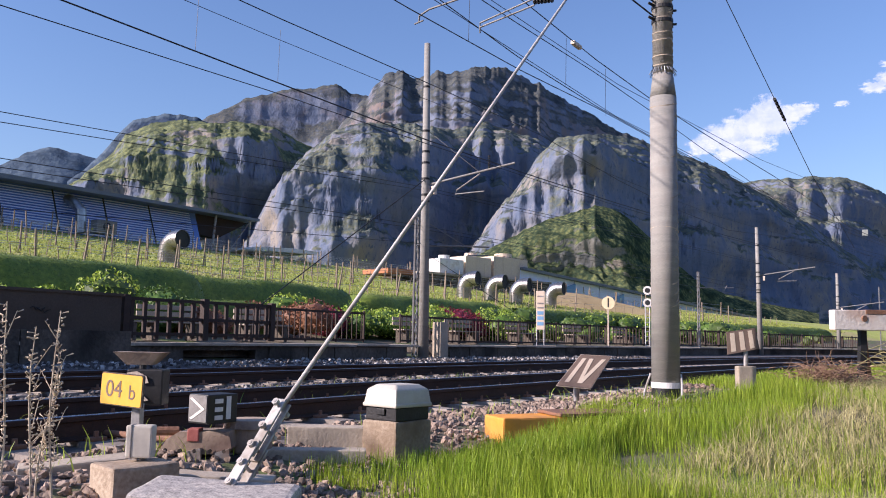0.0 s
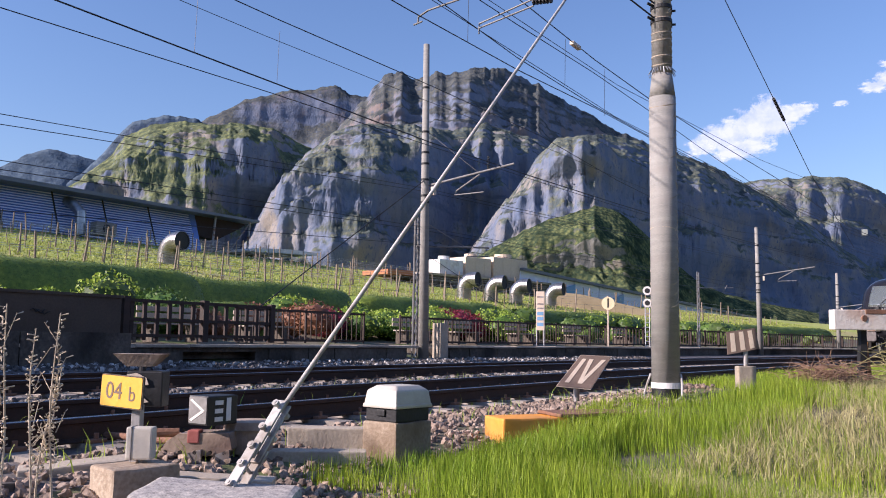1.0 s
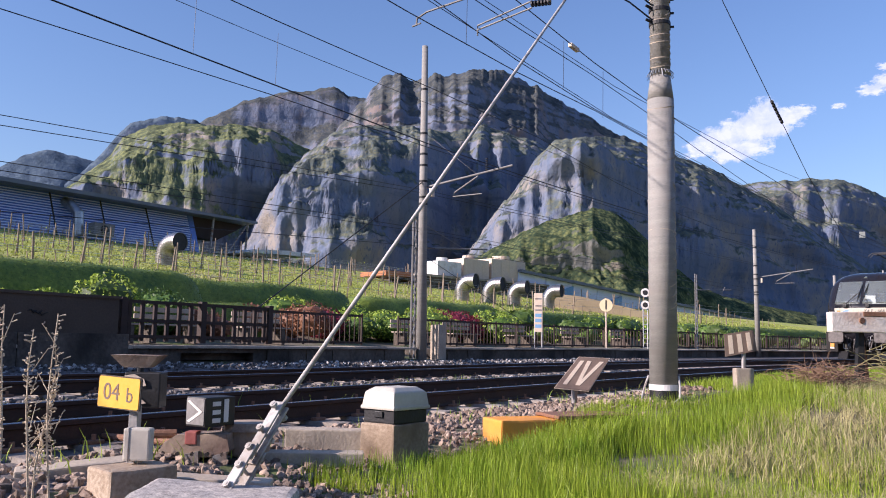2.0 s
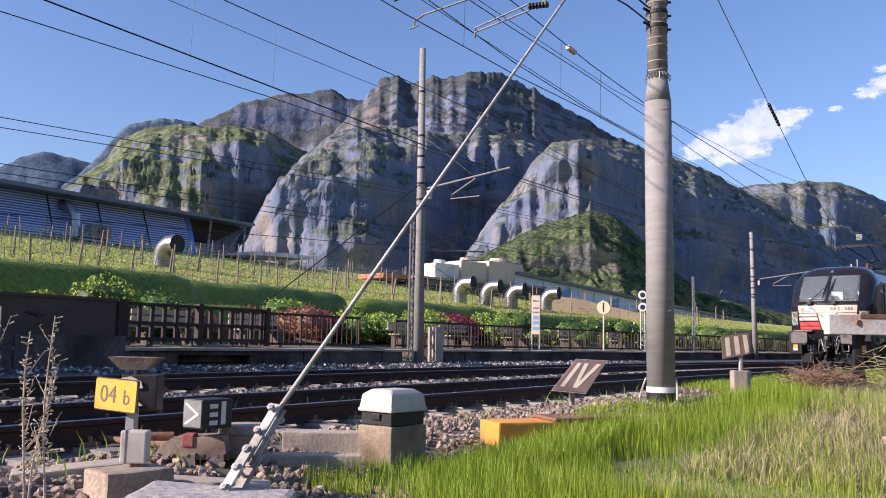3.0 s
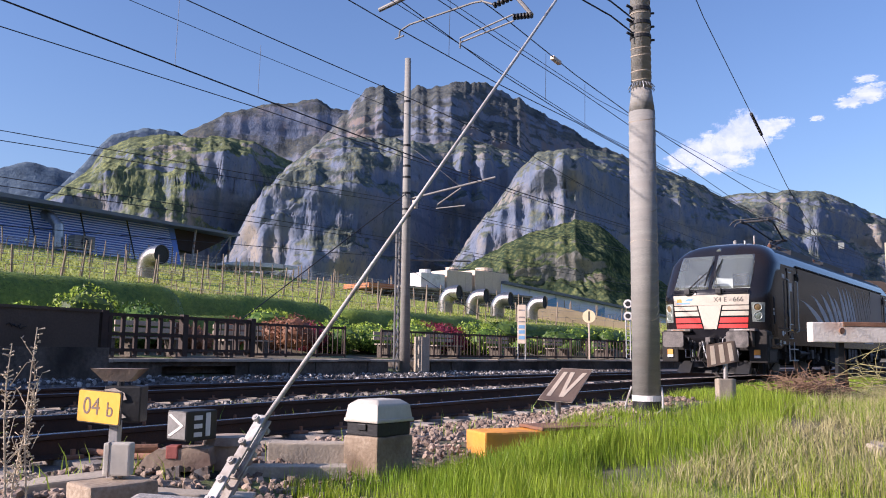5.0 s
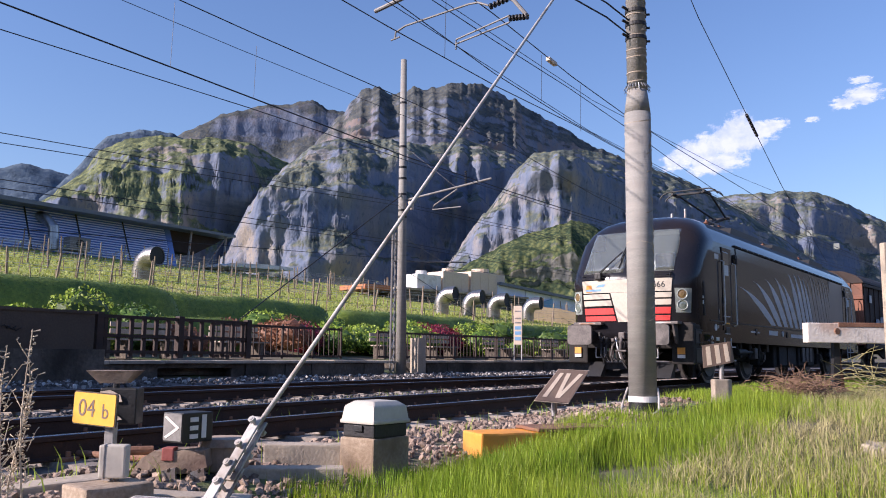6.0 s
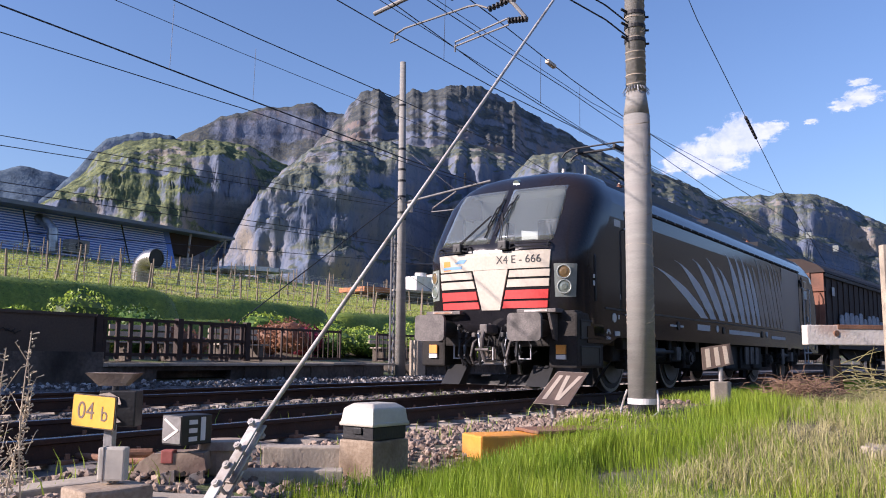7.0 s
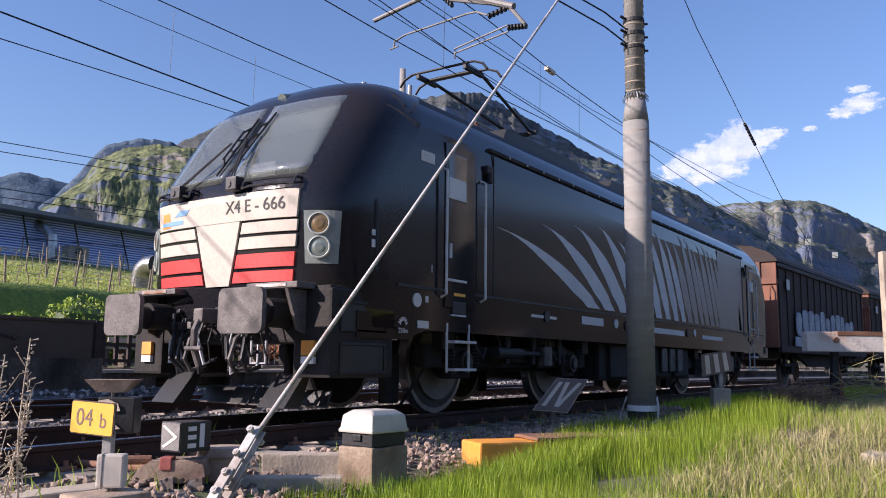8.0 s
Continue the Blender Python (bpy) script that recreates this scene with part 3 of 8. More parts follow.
def cloud_material(name, seed):
    """Soft white cloud, torn at its edges, glowing on a distant sheet with its shading painted in."""
    m = bpy.data.materials.new(name)
    m.use_nodes = True
    n, l = m.node_tree.nodes, m.node_tree.links
    for q in list(n):
        if q.type == "BSDF_PRINCIPLED":
            n.remove(q)
    tc, mp, no, gr = n.new("ShaderNodeTexCoord"), n.new("ShaderNodeMapping"), n.new("ShaderNodeTexNoise"), n.new("ShaderNodeVectorMath")
    mp.inputs["Location"].default_value = (seed, seed * 2, 0)
    no.inputs["Scale"].default_value, no.inputs["Detail"].default_value, no.inputs["Roughness"].default_value = 1.9, 10, 0.64
    l.new(tc.outputs["Object"], mp.inputs[0])
    l.new(mp.outputs[0], no.inputs["Vector"])
    gr.operation = "LENGTH"
    l.new(tc.outputs["Object"], gr.inputs[0])
    sub = n.new("ShaderNodeMath")
    sub.operation = "MULTIPLY_ADD"
    sub.inputs[1].default_value = -0.46
    l.new(gr.outputs["Value"], sub.inputs[0])
    l.new(no.outputs[0], sub.inputs[2])
    al = n.new("ShaderNodeMapRange")
    al.inputs["From Min"].default_value, al.inputs["From Max"].default_value = 0.02, 0.30
    al.interpolation_type = "SMOOTHSTEP"
    l.new(sub.outputs[0], al.inputs[0])
    # blue-grey shaded and white sunlit patches of the cloud, mixed by noise
    cr = n.new("ShaderNodeMix")
    cr.data_type = "RGBA"
    cr.inputs[6].default_value, cr.inputs[7].default_value = (0.62, 0.66, 0.74, 1), (0.86, 0.84, 0.82, 1)
    n2, r2 = n.new("ShaderNodeTexNoise"), n.new("ShaderNodeMapRange")
    n2.inputs["Scale"].default_value, n2.inputs["Detail"].default_value = 1.2, 6
    l.new(mp.outputs[0], n2.inputs["Vector"])
    r2.inputs["From Min"].default_value, r2.inputs["From Max"].default_value = 0.36, 0.58
    l.new(n2.outputs[0], r2.inputs[0])
    l.new(r2.outputs[0], cr.inputs[0])
    # own glow in place of sunlight on the cloud
    em, tr, mx = n.new("ShaderNodeEmission"), n.new("ShaderNodeBsdfTransparent"), n.new("ShaderNodeMixShader")
    em.inputs[1].default_value = 0.72
    l.new(cr.outputs[2], em.inputs[0])
    l.new(al.outputs[0], mx.inputs[0])
    l.new(tr.outputs[0], mx.inputs[1])
    l.new(em.outputs[0], mx.inputs[2])
    l.new(mx.outputs[0], n["Material Output"].inputs[0])
    return m


def cloud(name, puffs, seed):
    """Fair-weather cloud: soft sheets far behind the mountains. puffs: bearing, height angle, width, height in degrees."""
    t = thing(name, None, "small white fair-weather cloud in a blue sky", "cloud", kind="structure")
    for i, (a, e, w, h) in enumerate(puffs):
        d = 4500 + 12 * i
        p = Vector((EYE[0] + d * math.sin(radians(a)), EYE[1] + d * math.cos(radians(a)), d * math.tan(radians(e))))
        bm = bmesh.new()
        bmesh.ops.create_grid(bm, x_segments=2, y_segments=2, size=1.0)
        o = part("puff", bm, cloud_material("cloud_sheet", seed * 7 + i * 1.7), t)
        o.matrix_basis = look(p, EYE) @ Matrix.Diagonal((d * radians(w), d * radians(h), 1, 1))


cloud("cloud_1", ((72.0, 13.0, 1.1, 0.75), (72.9, 13.5, 1.2, 1.0), (74.0, 13.6, 1.3, 1.35), (73.9, 12.6, 1.3, 0.8), (75.2, 14.1, 1.3, 1.4), (75.3, 12.9, 1.6, 0.8), (76.2, 15.0, 1.1, 1.2), (76.5, 14.2, 1.5, 1.2), (77.7, 14.7, 1.2, 0.8), (78.5, 15.0, 0.9, 0.45)), 3)
cloud("cloud_2", ((82.6, 15.9, 0.95, 0.5), (83.8, 16.3, 1.3, 0.7), (80.7, 15.1, 0.5, 0.22), (83.6, 17.2, 0.8, 0.3)), 4)


# ---- unseen wooded bank added behind the camera for reflections and less fill ----
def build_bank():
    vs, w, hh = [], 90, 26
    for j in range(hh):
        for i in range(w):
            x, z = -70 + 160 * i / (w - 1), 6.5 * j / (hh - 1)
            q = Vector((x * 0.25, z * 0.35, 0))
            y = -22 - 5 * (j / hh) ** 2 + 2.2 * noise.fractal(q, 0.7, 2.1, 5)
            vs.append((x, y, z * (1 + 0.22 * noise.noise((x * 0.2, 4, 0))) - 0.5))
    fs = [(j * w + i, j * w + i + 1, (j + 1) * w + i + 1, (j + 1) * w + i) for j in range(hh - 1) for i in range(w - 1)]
    tagged(raw("backdrop", vs, fs, M_BANK, True), "dark wooded bank, unseen, added for reflections and to close the place", "backdrop", kind="structure")


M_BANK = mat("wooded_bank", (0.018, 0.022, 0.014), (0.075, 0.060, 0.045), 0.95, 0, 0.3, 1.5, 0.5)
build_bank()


# ---- masts and overhead line ----
def P(x, off, z=0.0):
    return Vector((x, c(x) + off, z))


def build_masts():
    # thick near mast with its strapped cables
    m1 = thing("catenary_mast", pose(4.90, -2.845, -0.03) @ Matrix.Diagonal((0.936, 0.936, 0.936, 1)), "tall round concrete mast with a white base ring", "mast")
    bm = bmesh.new()
    rod(bm, (0, 0, 0.09), (0, 0, 4.05), 0.187, 0.180, 32)
    rod(bm, (0, 0, 4.05), (0, 0, 4.38), 0.180, 0.138, 32)
    rod(bm, (0, 0, 4.38), (0, 0, 10.6), 0.138, 0.122, 32)
    part("shaft", bm, M_POLE, m1, smooth=True)
    bm = bmesh.new()
    rod(bm, (0, 0, 0.075), (0, 0, 0.15), 0.194, 0.194, 32)
    part("base_ring", bm, M_WHITE, m1, "white painted band")
    bm = bmesh.new()
    rod(bm, (0, 0, -0.3), (0, 0, 0.08), 0.186, 0.186, 24)
    part("foot", bm, M_BLACK, m1, "black tarred foot")
    g = random.Random(5)
    bm = bmesh.new()
    for z in [0.9 + 0.085 * i + g.uniform(-0.04, 0.04) for i in range(37)] + [4.42 + 0.05 * i for i in range(34)]:
        r = 0.1905 - 0.0017 * z if z < 4.04 else 0.183 if z < 4.3 else 0.1405
        if g.random() < 0.7:
            tl = g.uniform(-0.02, 0.02)
            rod(bm, (0, 0, z), (tl, 0, z + 0.012), r + 0.003, r + 0.003, 24)
    tagged(part("binding", bm, M_CONC, m1, "thin wire windings"), kind="stuff")
    bm = bmesh.new()
    for i in range(24):
        a = i * 0.2618
        rod(bm, (0.14 * math.cos(a), 0.14 * math.sin(a), 4.46), (0.185 * math.cos(a), 0.185 * math.sin(a), 4.38 + g.uniform(-0.05, 0.03)), 0.006, n=5)
    tagged(part("frayed_collar", bm, M_GALV, m1), kind="stuff")
    for z in (5.14, 5.34, 5.54):
        bm = bmesh.new()
        rod(bm, (0, 0, z - 0.025), (0, 0, z + 0.025), 0.15, 0.15, 20)
        box(bm, 0.11, 0.17, -0.10, -0.04, z - 0.05, z + 0.05, 0.01)
        rod(bm, (0.14, -0.06, z), (0.2, -0.13, z + 0.01), 0.018, n=8)
        rod(bm, (-0.1, 0.05, z), (-0.2, 0.12, z + 0.04), 0.02, n=8)
        part("clamp", bm, M_DARK, m1)
    # cable loops beside the foot
    bm = bmesh.new()
    for s in (-1, 1):
        pts = [(-0.02 * s, 0.20 * s, 0.26), (-0.05, 0.24 * s, 0.13), (-0.12, 0.26 * s, -0.02), (-0.28, 0.2 * s, -0.10), (-0.5, -0.1, -0.10)]
        pipe(bm, pts, 0.015)
    part("earth_cable", bm, M_LINK, m1, "pale earthing cables")

    # stay rod with its anchor fittings
    a, b = Vector((-2.30, -3.56, 0.24)), Vector((4.86, -2.88, 6.98))
    st = thing("stay_rod", None, "galvanised steel stay rod anchored by a stone block", "stay")
    d = (b - a).normalized()
    bm = bmesh.new()
    rod(bm, a, b, 0.0125, n=10)
    part("rod", bm, M_LINK, st, smooth=True)
    low = Vector((-2.62, -3.59, -0.13))
    m = Matrix.Translation((a + low) / 2) @ (a - low).to_track_quat("Z", "Y").to_matrix().to_4x4()
    ln = (a - low).length
    for s in (-1, 1):
        bm = bmesh.new()
        box(bm, -0.028, 0.028, s * 0.022 - 0.006, s * 0.022 + 0.006, -ln * 0.1, ln * 0.58, 0.004, m)
        part("link_plate", bm, M_LINK, st)
        bm = bmesh.new()
        box(bm, -0.03, 0.03, s * 0.038 - 0.006, s * 0.038 + 0.006, -ln * 0.55, ln * 0.06, 0.004, m)
        part("link_plate", bm, M_LINK, st)
    for f in (0.5, 0.22, 0.0, -0.2, -0.42):
        bm = bmesh.new()
        for s in (-1, 1):
            rod(bm, m @ Vector((0, s * 0.044, ln * f)), m @ Vector((0, s * 0.062, ln * f)), 0.019, n=6)
        rod(bm, m @ Vector((0, -0.065, ln * f)), m @ Vector((0, 0.065, ln * f)), 0.009, n=8)
        part("bolt", bm, M_LINK, st)

    # concrete mast across the tracks
    def far_mast(x, off, h, lean, arm, side, label):
        t = thing("catenary_mast", pose(x, c(x) + off, -0.15), label, "mast", "masts along the platform")
        bm = bmesh.new()
        rod(bm, (0, 0, 0), (lean, 0, h), 0.15, 0.085, 16)
        part("shaft", bm, M_POLE, t, smooth=True)
        for z in (0.5, 0.52, 0.57, 0.62, 0.655, 0.72, 0.86):
            bm = bmesh.new()
            rod(bm, (lean * z, 0, h * z - 0.03), (lean * z, 0, h * z + 0.03), 0.16 - 0.07 * z, 0.16 - 0.07 * z, 14)
            part("clamp", bm, M_DARK, t)
        if arm:
            z = arm
            ex = side
            bm = bmesh.new()
            rod(bm, (0.0, 0, z), (0.15, ex, z + 0.36), 0.03, n=8)
            part("bracket_tube", bm, M_TUBE, t)
            bm = bmesh.new()
            rod(bm, (0.1, ex * 0.62, z + 0.17), (0.05, ex * 0.36, z - 0.22), 0.022, n=8)
            pipe(bm, [(0.05, ex * 0.36, z - 0.22), (0.05, ex * 0.34, z - 0.33), (0.05, ex * 0.68, z - 0.33)], 0.016)
            part("steady_arm", bm, M_TUBE, t)
            bm = bmesh.new()
            for i in range(6):
                rod(bm, (0.1, ex * 0.72, z + 0.3 + 0.06 * i), (0.1, ex * 0.72, z + 0.33 + 0.06 * i), 0.035, n=8)
            part("insulator", bm, M_DARK, t)
            bm = bmesh.new()
            rod(bm, (0, 0, z + 1.55), (0.1, ex * 0.6, z + 0.24), 0.008, n=6)
            part("tie_wire", bm, M_WIRE, t)
            bm = bmesh.new()
            box(bm, -0.06, 0.06, ex * 0.07, ex * 0.11, z - 0.28, z - 0.05, 0.005)
            part("tag", bm, M_CREAM, t)
        return t

    far_mast(12.95, 7.0, 9.05, -0.12, 5.0, -2.75, "slender concrete catenary mast with a bracket arm over the tracks")
    far_mast(40.0, 7.0, 6.95, -0.3, 4.4, -2.75, "leaning concrete catenary mast farther along the platform")
    far_mast(55.0, 8.2, 5.6, 0.0, 3.3, -2.75, "distant concrete catenary mast beyond the platform")
    far_mast(72.0, 7.0, 7.3, 0.0, 5.2, -2.75, "distant concrete catenary mast beyond the platform")

    def lattice(x, off, h, z0, label, w=0.16):
        t = thing("lattice_mast", pose(x, c(x) + off, z0), label, "mast", "lattice masts")
        for sx2 in (-1, 1):
            bm = bmesh.new()
            rod(bm, (sx2 * w, 0, 0), (sx2 * w * 0.8, 0, h), 0.03, n=6)
            part("upright", bm, M_TUBE, t)
        bm = bmesh.new()
        k = int(h / 0.35)
        for i in range(k):
            rod(bm, (-w, 0, h * i / k), (w, 0, h * (i + 1) / k), 0.013, n=5)
            rod(bm, (w, 0, h * i / k), (-w, 0, h * (i + 1) / k), 0.013, n=5)
        tagged(part("bracing", bm, M_GALV, t), kind="stuff")
        bm = bmesh.new()
        rod(bm, (0, 0, h * 0.8), (1.9, -1.2, h * 0.82), 0.025, n=6)
        rod(bm, (0, 0, h), (1.2, -0.8, h * 0.82), 0.012, n=5)
        pipe(bm, [(1.5, -1.0, h * 0.85), (1.3, -0.85, h * 0.75), (1.9, -1.2, h * 0.76)], 0.018)
        part("bracket", bm, M_TUBE, t)

    lattice(13.0, 7.35, 4.1, -0.1, "narrow galvanised lattice mast beside the concrete mast", 0.09)
    lattice(36.1, 8.5, 4.0, 0.2, "grey lattice mast with a bracket arm behind the fence")
    lattice(66, 9.5, 5.0, 0.2, "far grey lattice mast with bracket arms")


build_masts()


def wire(pts, r, label, name="overhead_wire", sag=0.0, n=14):
    bm = bmesh.new()
    pp = []
    for a, b in zip(pts, pts[1:]):
        for i in range(n):
            u = i / n
            q = a.lerp(b, u)
            q.z -= sag * 4 * u * (1 - u)
            pp.append(q)
    pp.append(pts[-1])
    pipe(bm, pp, r, 6)
    return solo(name, bm, M_WIRE, label, "wire", "overhead wires")


def along(off, zs, x0=-30, x1=90, dx=10):
    """Points that follow the curve; zs: (x, height) rows."""
    k = int((x1 - x0) / dx)
    return [P(x0 + dx * i, off, table(x0 + dx * i, zs)) for i in range(k + 1)]


def build_wires():
    # second track
    wire(along(TRACK2, ((-40, 4.8), (0, 4.94), (4, 5.07), (9.5, 5.10), (90, 5.05)), dx=5), 0.008, "dark contact wire above the second track", n=2)
    wire(along(TRACK2 + 0.03, ((-40, 5.35), (3.2, 5.34), (7.2, 5.24), (9.5, 5.20), (90, 5.15)), dx=5), 0.013, "dark doubled contact wire above the second track", n=2)
    wire(along(TRACK2 - 0.1, ((-40, 6.3), (4.2, 6.46), (10.5, 6.50), (13.5, 6.47), (16.6, 6.32), (22, 5.70), (30, 5.4), (45, 6.3), (90, 6.2)), dx=5), 0.010, "messenger wire above the second track", n=2)
    wire(along(TRACK2 + 0.3, ((-40, 6.0), (3.3, 6.24), (9.4, 6.28), (14, 6.35), (30, 6.0), (60, 6.3), (90, 6.0)), dx=5), 0.006, "thin feeder wire above the second track", n=2)
    # near track
    wire(along(-0.02, ((-40, 4.9), (2.6, 4.92), (5.7, 4.94), (9.5, 5.06), (11.5, 5.04), (30, 5.05), (90, 5.0)), dx=3), 0.008, "contact wire above the near track", n=2)
    wire(along(0.02, ((-40, 6.2), (3.9, 5.36), (4.9, 5.20), (7.9, 5.14), (9.5, 5.08), (30, 5.2), (90, 5.2)), dx=3), 0.008, "second contact wire above the near track", n=2)
    wire(along(0.05, ((-40, 5.55), (3.6, 5.32), (7.7, 5.20), (11.7, 5.09), (30, 5.3), (90, 5.2))), 0.006, "thin twin of the contact wire", n=2)
    wire(along(0.0, ((-40, 6.6), (6.6, 6.16), (8.13, 6.03), (9.7, 5.98), (11.4, 5.92), (17.6, 5.87), (23, 5.79), (30, 5.32), (60, 4.9), (90, 4.8)), dx=3), 0.010, "messenger wire above the near track", n=2)
    wire(along(0.05, ((-40, 5.7), (5.7, 5.75), (7.7, 5.79), (9.1, 5.77), (11.4, 5.72), (13.4, 5.60), (17.6, 5.39), (23, 5.03), (28.5, 4.47), (60, 4.2), (90, 4.5)), dx=3), 0.008, "feeder wire above the near track", n=2)
    wire(along(0.0, ((-40, 5.6), (13, 5.8), (36, 6.8), (60, 7.4), (90, 8))), 0.006, "thin wire rising along the line", n=2)
    # droppers
    for x, off, z0, z1 in ((3.2, TRACK2, 5.3, 6.45), (5.1, TRACK2, 5.3, 6.3), (4.5, 0, 4.95, 5.9), (7.7, 0, 5.15, 6.03), (9.4, 0, 5.0, 5.95)):
        wire([P(x, off, z0), P(x + 0.02, off, z1)], 0.004, "thin vertical dropper wire", "dropper", n=1)
    # cables on the mast across the tracks
    for z0, z1, zr in ((4.13, 4.79, 5.0), (3.96, 4.70, 4.9), (3.37, 3.69, 3.6), (3.22, 3.60, 3.4), (2.55, 3.2, 3.1)):
        wire([P(-14, 7.05, z0 - 0.9), P(1.2, 7.05, z0), P(12.95, 7.05, z1), P(40, 7.05, zr)], 0.007, "dark cable strung along the platform masts", "cable", n=10)
    wire([P(12.9, 6.95, 5.05), P(7.55, 7.6, 1.25)], 0.014, "steel guy wire from the mast to the fence", "guy_wire", n=1)
    wire([P(13.0, 6.95, 2.9), P(18.5, 7.0, 1.2)], 0.008, "steel guy wire beside the mast", "guy_wire", n=1)
    # wire that drops in from the near side
    wire([Vector((4.0, -3.32, 6.3)), Vector((6.13, -3.32, 5.41)), Vector((11.3, -3.32, 3.87)), Vector((16, -3.3, 2.9))], 0.006, "slack wire hanging from the near side", n=4)
    bm = bmesh.new()
    for i in range(7):
        q = Vector((6.13, -3.32, 5.41)).lerp(Vector((11.3, -3.32, 3.87)), 0.50 + 0.02 * i)
        rod(bm, q, q + Vector((0.06, 0, -0.018)), 0.028, n=8)
    solo("insulator", bm, M_DARK, "dark insulator string on a hanging wire", "insulator")
    bm = bmesh.new()
    box(bm, -0.16, 0.16, -0.04, 0.04, -0.035, 0.035, 0.01, Matrix.Translation(P(8.13, 0.0, 6.03)) @ pose(0, 0, 0, 0, 3, 0))
    solo("wire_tag", bm, M_CREAM, "pale yellow tag clamped on the messenger wire", "tag")
    # bracket over the near track
    t = thing("cantilever", pose(3.63, -3.32, 0), "steel cantilever bracket with insulators over the near track", "bracket")
    bm = bmesh.new()
    pipe(bm, [(1.25, 0.5, 6.3), (0, 2.2, 5.78), (0, 3.9, 5.50)], 0.032, 10)
    part("top_tube", bm, M_TUBE, t)
    bm = bmesh.new()
    rod(bm, (0, 2.6, 5.60), (0, 1.6, 5.16), 0.05, n=10)
    pipe(bm, [(0, 2.6, 5.50), (0, 1.75, 5.22), (0, 1.62, 5.12), (0, 1.42, 4.86)], 0.026)
    part("support_tube", bm, M_TUBE, t)
    bm = bmesh.new()
    pipe(bm, [(0, 3.53, 5.0), (0, 3.52, 5.10), (0, 3.35, 5.16), (0, 2.3, 5.23), (0, 2.16, 5.22), (0, 2.0, 5.14)], 0.014)
    pipe(bm, [(0, 3.45, 5.02), (0, 3.6, 5.0)], 0.012)
    part("steady_arm", bm, M_TUBE, t)
    for dz in (0.0, -0.06):
        bm = bmesh.new()
        pipe(bm, [(0.0, 2.5, 4.69 + dz * 0.8), (0, 2.5, 4.78 + dz), (0, 1.68, 4.93 + dz * 1.5)], 0.012)
        part("steady_arm", bm, M_TUBE, t)
    for y0, z0, y1, z1 in ((1.95, 5.12, 1.66, 5.17), (1.66, 4.89, 1.42, 4.86), (2.75, 5.62, 2.55, 5.42)):
        bm = bmesh.new()
        for i in range(6):
            u = i / 5
            y, z = y0 + (y1 - y0) * u, z0 + (z1 - z0) * u
            rod(bm, (0, y, z), (0, y + 0.02, z), 0.042, n=10)
        rod(bm, (0, y0, z0), (0, y1, z1), 0.02, n=8)
        part("insulator", bm, M_DARK, t, "dark ribbed insulator")
    # cables tied across at the near mast
    for z in (4.95, 4.75):
        wire([Vector((4.82, -2.81, z + 0.05)), Vector((4.5, -2.6, z + 0.25)), Vector((3.6, -1.95, z + 0.65))], 0.012, "short black cable tied to the mast", "cable", n=3)


build_wires()


# ---- the train ----
M_LOCO = mat("glossy_black_paint", (0.012, 0.012, 0.016), (0.020, 0.019, 0.022), 0.13, 0.0, 1.2, 30, 0.0, third=(0.022, 0.016, 0.014))
M_LOCO.node_tree.nodes["Principled BSDF"].inputs["Specular IOR Level"].default_value = 0.36
# silver of the rear stripes, with the sky's grazing sheen mixed into it
M_STRIPE_SHEEN = mat("silver_stripe_sheen", (0.13, 0.15, 0.18), (0.21, 0.23, 0.265), 0.35, 0.35, 1.0, 20, 0.02, stretch=(1, 1, 0.2), coat=0.3)
M_LOCOWHITE = mat("cream_white_panel", (0.48, 0.425, 0.335), (0.59, 0.535, 0.44), 0.5, 0, 1.6, 25, 0.03, third=(0.60, 0.50, 0.38), coat=0.2)
M_LOCORED = mat("red_panel", (0.55, 0.035, 0.03), (0.66, 0.06, 0.045), 0.5, 0, 2, 25, 0.03, coat=0.2)
M_STRIPE = mat("pale_grey_stripe", (0.50, 0.51, 0.52), (0.62, 0.63, 0.64), 0.5, 0.1, 2, 20, 0.02)
M_UNDER = mat("grimy_underframe", (0.012, 0.011, 0.010), (0.035, 0.030, 0.026), 0.8, 0.2, 3, 30, 0.3)
M_BUFFER = mat("greasy_buffer", (0.10, 0.09, 0.085), (0.19, 0.17, 0.155), 0.65, 0.3, 7, 40, 0.2, third=(0.06, 0.055, 0.05))
M_LAMPHOUSE = mat("lamp_housing", (0.22, 0.25, 0.23), (0.32, 0.34, 0.31), 0.2, 0.1, 4, 40, 0.02)
M_LAMPGLOW = mat("amber_lamp", (0.16, 0.11, 0.05), (0.30, 0.20, 0.09), 0.15, 0.2, 14, 60, 0, coat=0.6)
M_LAMPRIM = mat("lamp_rim", (0.34, 0.37, 0.33), (0.44, 0.46, 0.42), 0.4, 0.2, 6, 40, 0.02)
M_LAMPGLASS = mat("lamp_glass", (0.20, 0.24, 0.20), (0.28, 0.31, 0.27), 0.12, 0.3, 6, 40, 0, coat=0.6)
M_DARKGLASS = mat("dark_window_glass", (0.015, 0.018, 0.020), (0.025, 0.028, 0.030), 0.08, 0.0, 4, 40, 0, coat=0.5)
M_CABIN = mat("cab_lining", (0.60, 0.64, 0.63), (0.72, 0.74, 0.72), 0.8, 0, 2, 30, 0.02)
M_TEXT = mat("lettering_black", (0.03, 0.03, 0.03), (0.05, 0.05, 0.05), 0.6, 0, 5, 40, 0)
M_TEXTW = mat("lettering_white", (0.55, 0.55, 0.53), (0.66, 0.66, 0.64), 0.6, 0, 5, 40, 0)
